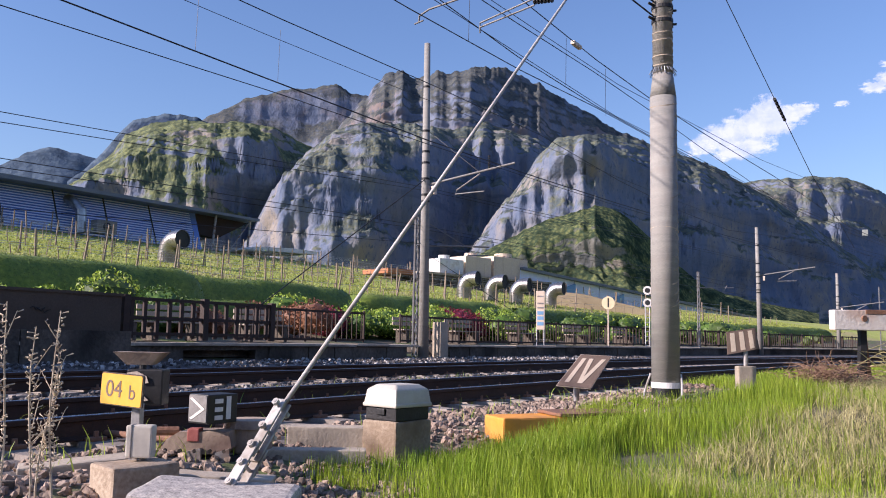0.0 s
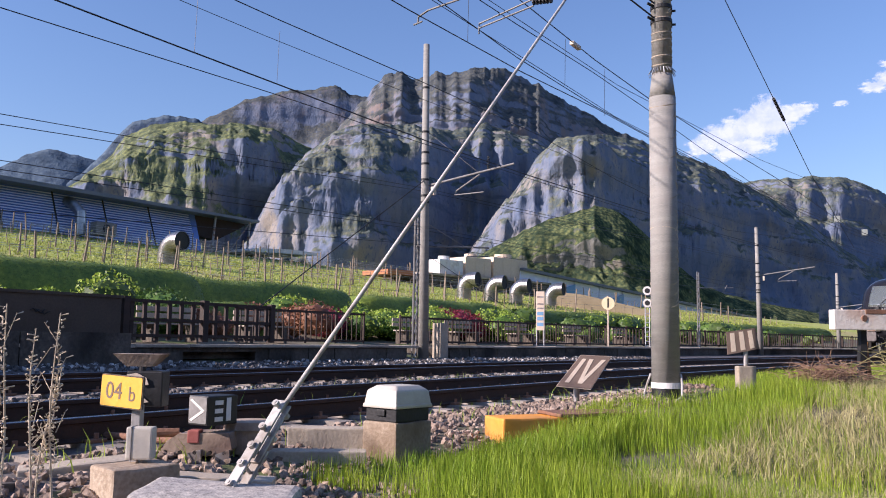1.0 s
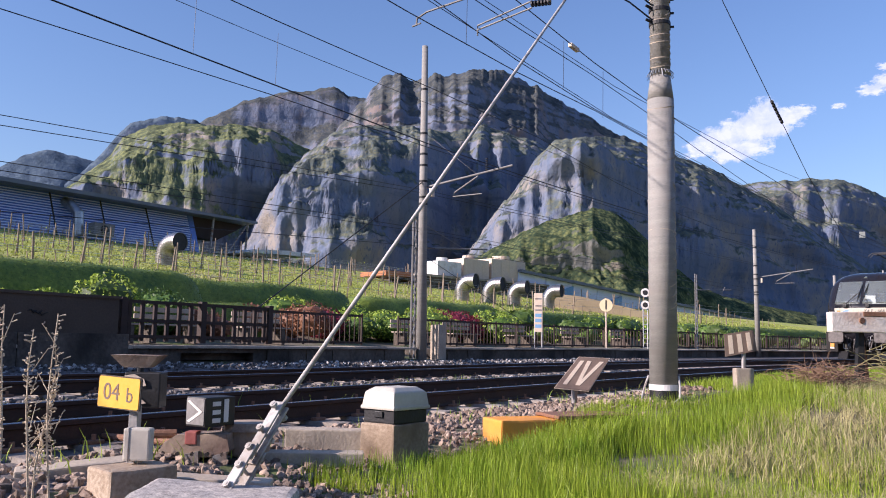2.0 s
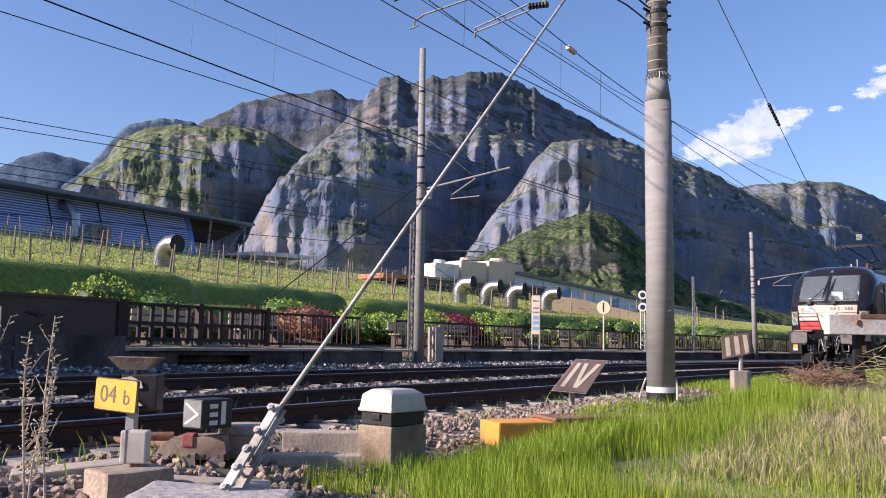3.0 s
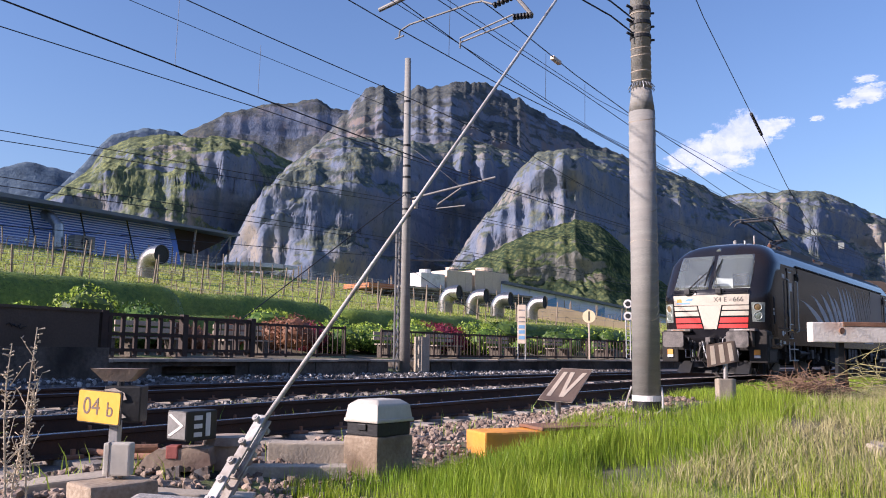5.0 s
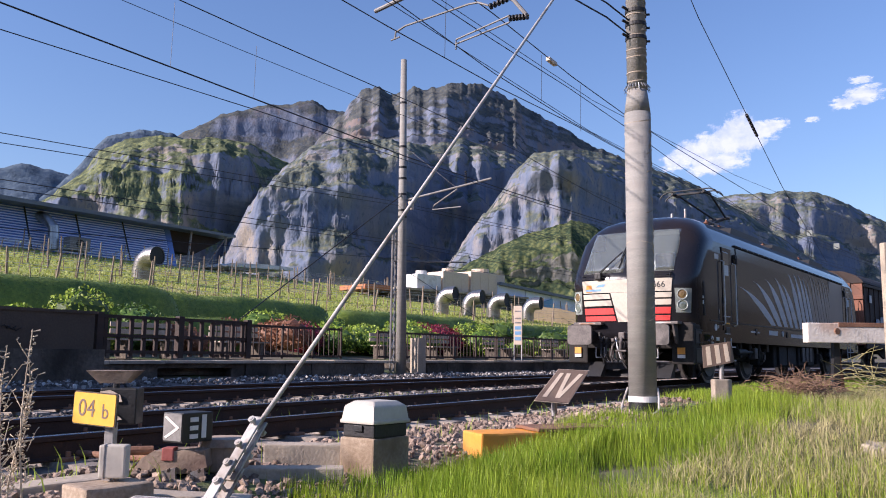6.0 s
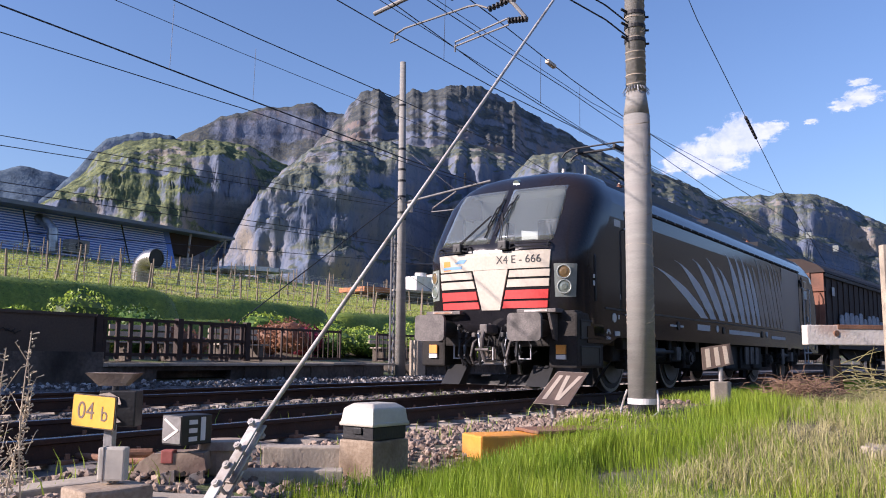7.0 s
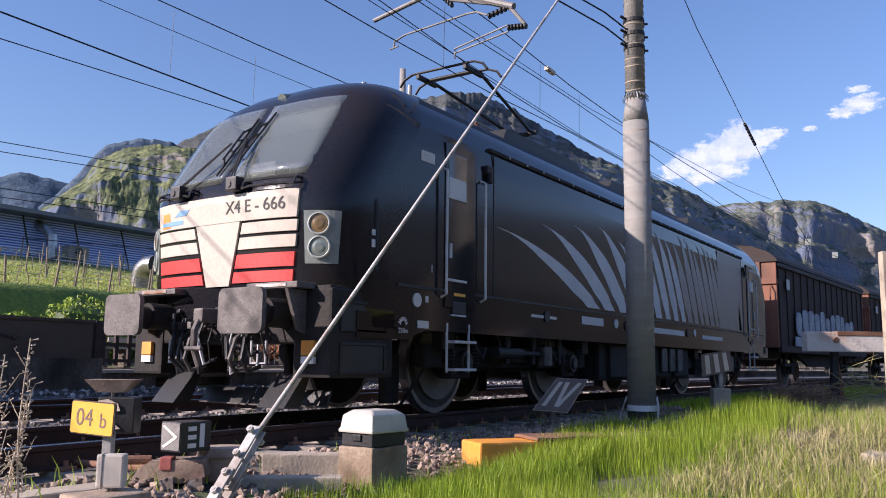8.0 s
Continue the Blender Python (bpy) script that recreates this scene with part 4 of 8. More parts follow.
M_BLUE = mat("blue_mark", (0.16, 0.33, 0.55), (0.22, 0.40, 0.62), 0.6, 0, 5, 40, 0)
M_WHEEL = mat("wheel_steel", (0.05, 0.045, 0.04), (0.10, 0.09, 0.08), 0.6, 0.6, 5, 40, 0.2)
M_BRAKE = mat("brake_disc_steel", (0.16, 0.15, 0.13), (0.26, 0.24, 0.21), 0.55, 0.5, 5, 40, 0.1)
M_TREAD = mat("polished_tyre", (0.34, 0.33, 0.32), (0.46, 0.45, 0.44), 0.35, 0.9, 5, 40, 0.02)
# wagon browns carry light: sides darkened as shaded, end walls brightened as sunlit
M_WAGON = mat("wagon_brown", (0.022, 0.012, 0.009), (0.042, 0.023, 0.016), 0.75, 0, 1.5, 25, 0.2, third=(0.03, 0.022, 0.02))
M_WAGONEND_LIT = mat("wagon_end_lit_brown", (0.20, 0.085, 0.05), (0.30, 0.13, 0.075), 0.75, 0, 1.5, 25, 0.2, third=(0.11, 0.06, 0.04))
M_GRAFFITI = mat("pale_graffiti", (0.16, 0.20, 0.27), (0.50, 0.54, 0.60), 0.6, 0, 2.2, 12, 0)


def glass_material(name, tint, see):
    m = bpy.data.materials.new(name)
    m.use_nodes = True
    n, l = m.node_tree.nodes, m.node_tree.links
    for q in list(n):
        if q.type == "BSDF_PRINCIPLED":
            n.remove(q)
    gl, tr, mx, fr = n.new("ShaderNodeBsdfGlossy"), n.new("ShaderNodeBsdfTransparent"), n.new("ShaderNodeMixShader"), n.new("ShaderNodeFresnel")
    fr.inputs[0].default_value = see
    gl.inputs["Roughness"].default_value = 0.03
    tr.inputs[0].default_value = (*tint, 1)
    l.new(fr.outputs[0], mx.inputs[0])
    l.new(tr.outputs[0], mx.inputs[1])
    l.new(gl.outputs[0], mx.inputs[2])
    df, m2 = n.new("ShaderNodeBsdfDiffuse"), n.new("ShaderNodeMixShader")     # thin film of road dust
    df.inputs[0].default_value = (0.50, 0.55, 0.51, 1)
    m2.inputs[0].default_value = 0.17
    l.new(mx.outputs[0], m2.inputs[1])
    l.new(df.outputs[0], m2.inputs[2])
    l.new(m2.outputs[0], n["Material Output"].inputs[0])
    return m


M_GLASS = glass_material("cab_glass", (0.82, 0.90, 0.92), 2.6)

LEVELS = (0.95, 1.15, 1.35, 1.70, 2.0, 2.27, 2.45, 2.70, 2.95, 3.20, 3.42, 3.55, 3.68, 3.78, 3.84, 3.87)
XF = ((0.95, 0.60), (1.35, 0.50), (2.27, 0.45), (2.45, 0.52), (3.42, 1.13), (3.6, 1.30), (3.75, 1.55), (3.84, 1.95), (3.87, 2.6))
WZ = ((0.95, 1.49), (1.4, 1.50), (3.15, 1.50), (3.3, 1.45), (3.55, 1.27), (3.7, 1.12), (3.80, 0.92), (3.85, 0.72), (3.87, 0.6))
NOSE_L, NOSE_N = 0.95, 3.4


def nose(y, z):
    """How far back from the buffers the cab's front stands, at a place across it."""
    w = table(z, WZ)
    u = min(1.0, abs(y) / w)
    return table(z, XF) + NOSE_L * (1 - (1 - u ** NOSE_N) ** (1 / NOSE_N))


def patch(bm, f, t=0.015, nu=10, nv=6):
    """A thin conforming plate on the cab front; f(u, v) gives (y, z)."""
    def grid(o):
        return [[bm.verts.new((nose(*f(i / nu, j / nv)) - o - MID, f(i / nu, j / nv)[0], f(i / nu, j / nv)[1])) for i in range(nu + 1)] for j in range(nv + 1)]
    a, b = grid(t), grid(-0.02)
    for j in range(nv):
        for i in range(nu):
            bm.faces.new((a[j][i], a[j][i + 1], a[j + 1][i + 1], a[j + 1][i]))
    ring = lambda g: g[0] + [r[-1] for r in g[1:]] + g[-1][-2::-1] + [r[0] for r in g[-2:0:-1]]
    ra, rb = ring(a), ring(b)
    for i in range(len(ra)):
        k = (i + 1) % len(ra)
        bm.faces.new((ra[i], ra[k], rb[k], rb[i]))


def quad(y0a, y0b, z0, y1a, y1b, z1):
    """Corners: at z0 from y0a to y0b, at z1 from y1a to y1b."""
    return lambda u, v: ((y0a + (y0b - y0a) * u) * (1 - v) + (y1a + (y1b - y1a) * u) * v, z0 + (z1 - z0) * v)


def wheelset(parent, x, r, y):
    for s in (-1, 1):
        w = thing("wheel")
        w.parent = parent
        bm_disc, bm_tread = bmesh.new(), bmesh.new()
        rod(bm_disc, (x, s * (y - 0.08), r), (x, s * (y + 0.062), r), r * 0.90, n=28)
        rod(bm_disc, (x, s * (y - 0.05), r), (x, s * (y + 0.10), r), 0.16, n=14)
        rod(bm_tread, (x, s * (y - 0.065), r), (x, s * (y + 0.055), r), r, r * 0.992, n=36)
        part("wheel_disc", bm_disc, M_WHEEL, w)
        part("tyre", bm_tread, M_TREAD, w, "polished wheel tyre")


def buffers(t, xf, sgn, w=0.58, h=0.42):
    for s in (-1, 1):
        b = thing("buffer")
        b.parent = t
        bm = bmesh.new()
        vs = box(bm, 0, 0.05, -w / 2, w / 2, -h / 2, h / 2, 0.0)
        bmesh.ops.bevel(bm, geom=[e for e in bm.edges if abs(e.verts[0].co.x - e.verts[1].co.x) > 0.01], offset=0.07, segments=4, affect="EDGES", profile=0.5)
        bmesh.ops.transform(bm, verts=bm.verts, matrix=Matrix.Translation((xf, s * 0.875, 1.06)) @ Matrix.Diagonal((sgn, 1, 1, 1)))
        part("buffer_head", bm, M_BUFFER, b, "greasy grey buffer plate")
        bm = bmesh.new()
        rod(bm, (xf + 0.04 * sgn, s * 0.875, 1.06), (xf + 0.35 * sgn, s * 0.875, 1.06), 0.10, n=16)
        rod(bm, (xf + 0.3 * sgn, s * 0.875, 1.06), (xf + 0.66 * sgn, s * 0.875, 1.06), 0.14, n=16)
        part("buffer_tube", bm, M_UNDER, b)


def build_loco():
    t = thing("locomotive", None, "black electric locomotive with a cream and red front and grey stripes", "locomotive")
    # body shell, lofted level by level, with the windscreens left open
    bm = bmesh.new()
    N = 44
    across = [math.sin(math.pi / 2 * (-1 + 2 * i / N)) for i in range(N + 1)]
    rings = []
    for z in LEVELS:
        w = table(z, WZ)
        row = [bm.verts.new((nose(w * u, z) - MID, w * u, z)) for u in across]
        row += [bm.verts.new((MID - nose(w * u, z), w * u, z)) for u in across[::-1]]
        rings.append(row)
    n = len(rings[0])
    for j in range(len(rings) - 1):
        for i in range(n):
            k = (i + 1) % n
            if 2.44 < LEVELS[j] < 3.4 and i < N:
                ym = (across[i] + across[i + 1]) / 2
                if 0.05 < abs(ym) < 0.705:
                    continue
            bm.faces.new((rings[j][i], rings[j][k], rings[j + 1][k], rings[j + 1][i]))
    bm.faces.new(rings[0])
    bm.faces.new(rings[-1][::-1])
    body = part("body", bm, M_LOCO, t, smooth=True)
    for f in body.data.polygons:
        f.use_smooth = abs(f.normal.z) < 0.98 and f.area < 3.0
    body.data.materials.append(M_DARK)
    for f in body.data.polygons:
        if f.center.z > 3.5 and abs(f.center.x) < MID - 3.2:
            f.material_index = 1
    # windscreens and cab lining
    for s in (-1, 1):
        bm = bmesh.new()
        patch(bm, quad(s * 0.05, s * 1.06, 2.44, s * 0.05, s * 1.02, 3.43), 0.006)
        g = part("windscreen", bm, M_GLASS, t, "large tinted windscreen pane", True)
        g.visible_shadow = False
    bm = bmesh.new()
    box(bm, 2.1 - MID, 2.15 - MID, -1.4, 1.4, 1.4, 3.15)
    box(bm, 2.1 - MID, 2.15 - MID, -1.2, 1.2, 3.15, 3.5)
    box(bm, 0.75 - MID, 2.1 - MID, -1.12, 1.12, 2.1, 2.2)
    box(bm, 1.2 - MID, 2.1 - MID, -1.4, 1.4, 2.08, 2.18)
    box(bm, 0.75 - MID, 1.15 - MID, -1.1, 1.1, 2.2, 2.48, 0.04)
    for s in (-1, 1):
        box(bm, 1.75 - MID, 2.1 - MID, s * 1.36 - 0.02, s * 1.36 + 0.02, 2.2, 3.1)
    box(bm, 1.5 - MID, 2.1 - MID, -1.0, 1.0, 3.44, 3.47)
    part("cab_lining", bm, M_CABIN, t, "pale grey cab lining and console")
    for s in (-1, 1):
        bm = bmesh.new()
        box(bm, 1.5 - MID, 1.75 - MID, s * 0.5 - 0.22, s * 0.5 + 0.22, 2.2, 2.95, 0.06)
        part("cab_seat", bm, M_DARK, t)
    # cream panel: band, middle shield, bars
    bm = bmesh.new()
    patch(bm, quad(-1.03, 1.03, 2.0, -1.06, 1.06, 2.28), 0.022, 20, 4)
    band = part("front_band", bm, M_LOCOWHITE, t, "cream front panel with the engine number")
    bm = bmesh.new()
    patch(bm, quad(-0.17, 0.17, 1.35, -0.33, 0.33, 1.995), 0.022, 8, 8)
    part("front_shield", bm, M_LOCOWHITE, t, "cream tapering shield")
    for s in (-1, 1):
        for z0, z1, mm in ((1.865, 1.975, M_LOCOWHITE), (1.71, 1.83, M_LOCOWHITE), (1.52, 1.66, M_LOCORED), (1.375, 1.485, M_LOCORED)):
            inn = lambda z: 0.21 + 0.16 * (z - 1.35) / 0.65
            out = lambda z: 0.98 + 0.06 * (z - 1.35) / 0.65
            bm = bmesh.new()
            patch(bm, quad(s * inn(z0), s * out(z0), z0, s * inn(z1), s * out(z1), z1), 0.020, 10, 2)
            part("front_bar", bm, mm, t, "cream bar" if mm is M_LOCOWHITE else "red bar")
        # lamp cluster
        bm = bmesh.new()
        patch(bm, quad(s * 1.10, s * 1.36, 1.54, s * 1.09, s * 1.385, 2.06), 0.006, 8, 6)
        h = part("headlight", bm, M_LAMPHOUSE, t, "grey headlight cluster")
        for z, mm in ((1.93, M_LAMPGLOW), (1.70, M_LAMPGLASS)):
            bm = bmesh.new()
            x, y = nose(s * 1.225, z) - MID, s * 1.225
            nrm = Vector((-1, s * 0.55, 0)).normalized()
            rod(bm, Vector((x, y, z)) - nrm * 0.03, Vector((x, y, z)) + nrm * 0.012, 0.095, 0.088, 20)
            rod(bm, Vector((x, y, z)) + nrm * 0.010, Vector((x, y, z)) + nrm * 0.022, 0.075, 0.04, 20)
            part("lamp", bm, mm, h, "yellowish lamp" if mm is M_LAMPGLOW else "")
            bm = bmesh.new()
            ax, up = nrm.cross(Vector((0, 0, 1))).normalized(), Vector((0, 0, 1))
            pipe(bm, [Vector((x, y, z)) + nrm * 0.012 + (ax * math.cos(q * 0.2618) + up * math.sin(q * 0.2618)) * 0.104 for q in range(25)], 0.012, 6)
            part("lamp_rim", bm, M_LAMPRIM, h, "pale lamp rim")
        # grab bar under the windscreen: a flat loop on two stubs
        bm = bmesh.new()
        lo = [(s * (0.40 + 0.09 * i), 2.335 - 0.02 * (i in (0, 7))) for i in range(8)]
        hi = [(s * (0.40 + 0.09 * i), 2.395) for i in range(8)]
        for pts in (lo, hi):
            pipe(bm, [(nose(y, z) - 0.085 - MID, y, z) for y, z in pts], 0.012, 6)
        for k in (0, 7):
            rod(bm, (nose(*lo[k]) - 0.085 - MID, *lo[k]), (nose(*hi[k]) - 0.085 - MID, *hi[k]), 0.012, n=6)
            rod(bm, (nose(*hi[k]) - MID, *hi[k]), (nose(*hi[k]) - 0.085 - MID, *hi[k]), 0.014, n=6)
        part("grab_bar", bm, M_BLACK, t)
        # wiper: motor box, twin arms and a long blade near the middle
        w = thing("wiper")
        w.parent = t
        foot, grip, b0, b1 = ((0.62, 2.37), (0.12, 2.93), (0.17, 2.55), (0.05, 3.27)) if s > 0 else ((-0.26, 2.37), (-0.09, 2.96), (-0.02, 2.58), (-0.19, 3.31))
        at = lambda q, o: Vector((nose(q[0], q[1]) - o - MID, q[0], q[1]))
        for d in (0.0, 0.045):
            bm = bmesh.new()
            rod(bm, at(foot, 0.12) + Vector((0, d, 0)), at(grip, 0.13) + Vector((0, d * 0.4, 0)), 0.009, n=6)
            part("wiper_arm", bm, M_DARK, w)
        bm = bmesh.new()
        box(bm, -0.10, 0.02, -0.10, 0.06, -0.07, 0.08, 0.02, Matrix.Translation(at(foot, 0.05)))
        rod(bm, at(foot, 0.10), at(foot, 0.16), 0.035, n=10)
        part("wiper_motor", bm, M_BLACK, w)
        bm = bmesh.new()
        pipe(bm, [at((b0[0] + (b1[0] - b0[0]) * q / 6, b0[1] + (b1[1] - b0[1]) * q / 6), 0.035) for q in range(7)], 0.014, 6)
        for q in (0.15, 0.38, 0.62, 0.85):
            rod(bm, at((b0[0] + (b1[0] - b0[0]) * q, b0[1] + (b1[1] - b0[1]) * q), 0.03), at((b0[0] + (b1[0] - b0[0]) * (q * 0.6 + 0.2), b0[1] + (b1[1] - b0[1]) * (q * 0.6 + 0.2)), 0.10), 0.011, n=5)
        pipe(bm, [at((b0[0] + (b1[0] - b0[0]) * q, b0[1] + (b1[1] - b0[1]) * q), 0.10) for q in (0.25, 0.5, 0.75)], 0.012, 5)
        part("wiper_blade", bm, M_BLACK, w)
    num = text("X4 E - 666", 0.182, M_TEXT, band, Matrix(), "engine_number")
    whole = bmesh.new()
    whole.from_mesh(num.data)
    bmesh.ops.remove_doubles(whole, verts=whole.verts, dist=1e-5)
    bpy.data.objects.remove(num)
    left = set(whole.faces)
    while left:      # one mesh for each character
        stack = [left.pop()]
        chunk = list(stack)
        while stack:
            for e in stack.pop().edges:
                for f in e.link_faces:
                    if f in left:
                        left.remove(f)
                        stack.append(f)
                        chunk.append(f)
        bm, known = bmesh.new(), {}
        for f in chunk:
            for v in f.verts:
                if v not in known:
                    y, z = -0.52 - v.co.x, 2.14 + v.co.y
                    known[v] = bm.verts.new((nose(y, z) - 0.025 - v.co.z - MID, y, z))
            bm.faces.new([known[v] for v in f.verts])
        part("digit", bm, M_TEXT, band)
    whole.free()
    bm = bmesh.new()
    patch(bm, quad(0.55, 0.95, 2.04, 0.55, 0.95, 2.085), 0.026, 4, 1)
    patch(bm, quad(0.50, 0.70, 2.13, 0.44, 0.60, 2.19), 0.026, 4, 1)
    part("maker_mark", bm, M_BLUE, band, "plain blue mark")
    bm = bmesh.new()
    patch(bm, quad(0.78, 0.95, 2.02, 0.80, 0.94, 2.18), 0.024, 4, 1)
    part("maker_mark", bm, M_ORANGE, band, "plain orange mark")
    # upper headlight and roof horn
    bm = bmesh.new()
    x = nose(0, 3.6) - MID
    rod(bm, (x - 0.012, 0, 3.565), (x + 0.10, 0, 3.60), 0.065, n=20)
    part("upper_headlight", bm, M_LAMPGLASS, t, "round upper headlight")
    bm = bmesh.new()
    rod(bm, (3.2 - MID, -0.4, 3.85), (3.2 - MID, -0.4, 4.22), 0.035, 0.03, 10)
    part("antenna", bm, M_STEEL, t)
    bm = bmesh.new()
    rod(bm, (2.2 - MID, -0.45, 3.80), (2.2 - MID, -0.45, 3.95), 0.045, 0.035, 10)
    part("horn", bm, M_STEEL, t)
    # front buffer beam, skirt and coupler
    bm = bmesh.new()
    box(bm, 0.62 - MID, 1.15 - MID, -1.42, 1.42, 0.78, 1.33, 0.03)
    box(bm, 0.60 - MID, 1.55 - MID, -1.46, -0.98, 0.45, 1.30, 0.03)
    box(bm, 0.60 - MID, 1.55 - MID, 0.98, 1.46, 0.45, 1.30, 0.03)
    part("buffer_beam", bm, M_UNDER, t)
    for s in (-1, 1):
        bm = bmesh.new()
        box(bm, 0.38 - MID, 0.64 - MID, s * 0.875 - 0.34, s * 0.875 + 0.34, 1.29, 1.35, 0.01)
        part("step_plate", bm, M_BUFFER, t, "grey plate above the buffer")
    for s in (-1, 1):
        bm = bmesh.new()
        prism(bm, [(0.50 - MID, 0.16), (0.72 - MID, 0.15), (0.85 - MID, 0.46), (0.77 - MID, 0.48)], s * 0.80 - 0.18, s * 0.80 + 0.18)
        part("rail_guard", bm, M_BLACK, t)
    for s in (-1, 1):
        bm = bmesh.new()
        a = [bm.verts.new(q) for q in ((0.62 - MID, s * 0.02, 0.14), (0.78 - MID, s * 0.95, 0.14), (0.86 - MID, s * 0.93, 0.30), (0.74 - MID, s * 0.02, 0.32))]
        b = [bm.verts.new(v.co + Vector((0.03, 0, 0.01))) for v in a]
        bm.faces.new(a)
        bm.faces.new(b[::-1])
        for k in range(4):
            bm.faces.new((a[k], a[(k + 1) % 4], b[(k + 1) % 4], b[k]))
        bmesh.ops.translate(bm, verts=bm.verts, vec=(0.35, 0, 0))
        part("plough_blade", bm, M_BLACK, t)
        bm = bmesh.new()
        rod(bm, (0.96 - MID, s * 0.02, 0.15), (1.12 - MID, s * 0.95, 0.15), 0.010, n=6)
        part("plough_edge", bm, M_BUFFER, t, "worn grey plough edge")
        for z0, z1 in ((0.92, 1.16), (0.52, 0.76)):
            bm = bmesh.new()
            for x0, x1, za, zb in ((0.72, 1.42, z0 - 0.03, z0), (0.72, 1.42, z1, z1 + 0.03), (0.72, 0.75, z0, z1), (1.39, 1.42, z0, z1)):
                box(bm, x0 - MID, x1 - MID, s * 1.455 - 0.02, s * 1.455 + 0.03, za, zb, 0.006)
            part("step_recess", bm, M_DARK, t)
            # flat black plate painted as the shade inside the step recess
            bm = bmesh.new()
            box(bm, 0.76 - MID, 1.38 - MID, s * 1.462 - 0.003, s * 1.462 + 0.003, z0 + 0.002, z1 - 0.002)
            part("recess_shade", bm, M_BLACK, t)
        bm = bmesh.new()
        box(bm, 0.372 - MID, 0.378 - MID, s * 0.875 - 0.2, s * 0.875 + 0.2, 1.305, 1.335)
        part("maker_mark", bm, M_STEEL, t, "plain pale bar on the step plate")
        # buffer casting bracket and hanging lamp cable
        bm = bmesh.new()
        prism(bm, [(0.34 - MID, 1.28), (0.62 - MID, 1.28), (0.62 - MID, 0.86), (0.50 - MID, 0.90)], s * 0.875 + s * 0.24 - 0.02, s * 0.875 + s * 0.24 + 0.02)
        part("buffer_bracket", bm, M_BUFFER, t)
    buffers(t, -MID, 1)
    g2 = random.Random(12)
    for k in range(14):
        y = -0.66 + 1.32 * k / 13 + g2.uniform(-0.03, 0.03)
        z0, z1 = g2.uniform(0.88, 1.15), g2.uniform(0.45, 0.75)
        dy = g2.uniform(-0.15, 0.15)
        bm = bmesh.new()
        pipe(bm, [(0.60 - MID, y, z0), (0.45 - MID, y + dy * 0.3, z0 - 0.03), (0.41 - MID, y + dy * 0.7, (z0 + z1) / 2), (0.46 - MID, y + dy, z1), (0.56 - MID, y + dy * 1.2, z1 + 0.05)], g2.choice((0.010, 0.014, 0.018)), 6)
        part("jumper_cable", bm, M_STRIPE if k in (3, 9) else M_BLACK, t, "pale cable" if k in (3, 9) else "")
        bm = bmesh.new()
        rod(bm, (0.60 - MID, y, z0), (0.53 - MID, y, z0), 0.03, n=8)
        part("socket", bm, M_BUFFER if k % 3 == 0 else M_DARK, t)
    bm = bmesh.new()
    box(bm, 0.25 - MID, 0.7 - MID, -0.07, 0.07, 0.98, 1.12, 0.02)
    pipe(bm, [(0.28 - MID, 0, 1.02), (0.22 - MID, 0, 0.9), (0.24 - MID, 0.02, 0.72), (0.3 - MID, 0, 0.55)], 0.035)
    rod(bm, (0.22 - MID, -0.12, 0.72), (0.22 - MID, 0.12, 0.72), 0.022)
    part("coupling_hook", bm, M_BUFFER, t)
    g = random.Random(2)
    for y in (-0.42, -0.28, 0.26, 0.40, -0.55, 0.52):
        bm = bmesh.new()
        pts = [(0.58 - MID, y, 0.95), (0.40 - MID, y + 0.02, 0.82), (0.36 - MID, y + 0.06 * g.uniform(-1, 1), 0.62), (0.45 - MID, y + 0.1 * g.uniform(-1, 1), 0.50), (0.6 - MID, y, 0.55)]
        pipe(bm, pts, 0.022)
        box(bm, 0.36 - MID, 0.44 - MID, y - 0.03, y + 0.03, 0.92, 0.99, 0.01)
        part("brake_hose", bm, M_BUFFER if y in (-0.42, 0.26) else M_BLACK, t)
    for s in (-1, 1):
        bm = bmesh.new()
        pipe(bm, [(0.50 - MID, s * 0.72, 0.80), (0.50 - MID, s * 0.72, 0.58), (0.50 - MID, s * 0.52, 0.58), (0.50 - MID, s * 0.52, 0.80)], 0.014)
        part("shunter_step", bm, M_STRIPE, t, "white step bracket")
        for z0, z1, mm in ((0.66, 0.80, M_ORANGE), (0.58, 0.65, M_WHITE)):
            bm = bmesh.new()
            box(bm, 0.56 - MID, 0.60 - MID, s * 1.20 - 0.08, s * 1.20 + 0.08, z0, z1, 0.004)
            part("warning_plate", bm, mm, t)
    # sides: sill, lower skirt, door, rails, roof edge
    for s in (-1, 1):
        y = s * 1.5
        bm = bmesh.new()
        box(bm, 1.55 - MID, MID - 1.55, y - 0.012, y + 0.012, 1.39, 1.42)
        box(bm, 3.5 - MID, 3.52 - MID, y - 0.006, y + 0.006, 1.42, 3.2)
        box(bm, MID - 3.52, MID - 3.50, y - 0.006, y + 0.006, 1.42, 3.2)
        part("body_seam", bm, M_BLACK, t)
        bm = bmesh.new()
        box(bm, 3.4 - MID, MID - 3.4, y * 0.985 - 0.035, y * 0.985 + 0.035, 3.215, 3.265, 0.008)
        part("roof_gutter", bm, M_UNDER, t)
        for k in range(24):
            bm = bmesh.new()
            xx = 3.9 + k * 0.48 - MID
            rod(bm, (xx, y * 1.002, 3.24), (xx, y * 1.014, 3.24), 0.016, n=8)
            part("gutter_stud", bm, M_STRIPE, t)
        for sg in (-1, 1):
            d = thing("cab_door")
            d.parent = t
            X = lambda v: sg * (v - MID)
            bm = bmesh.new()
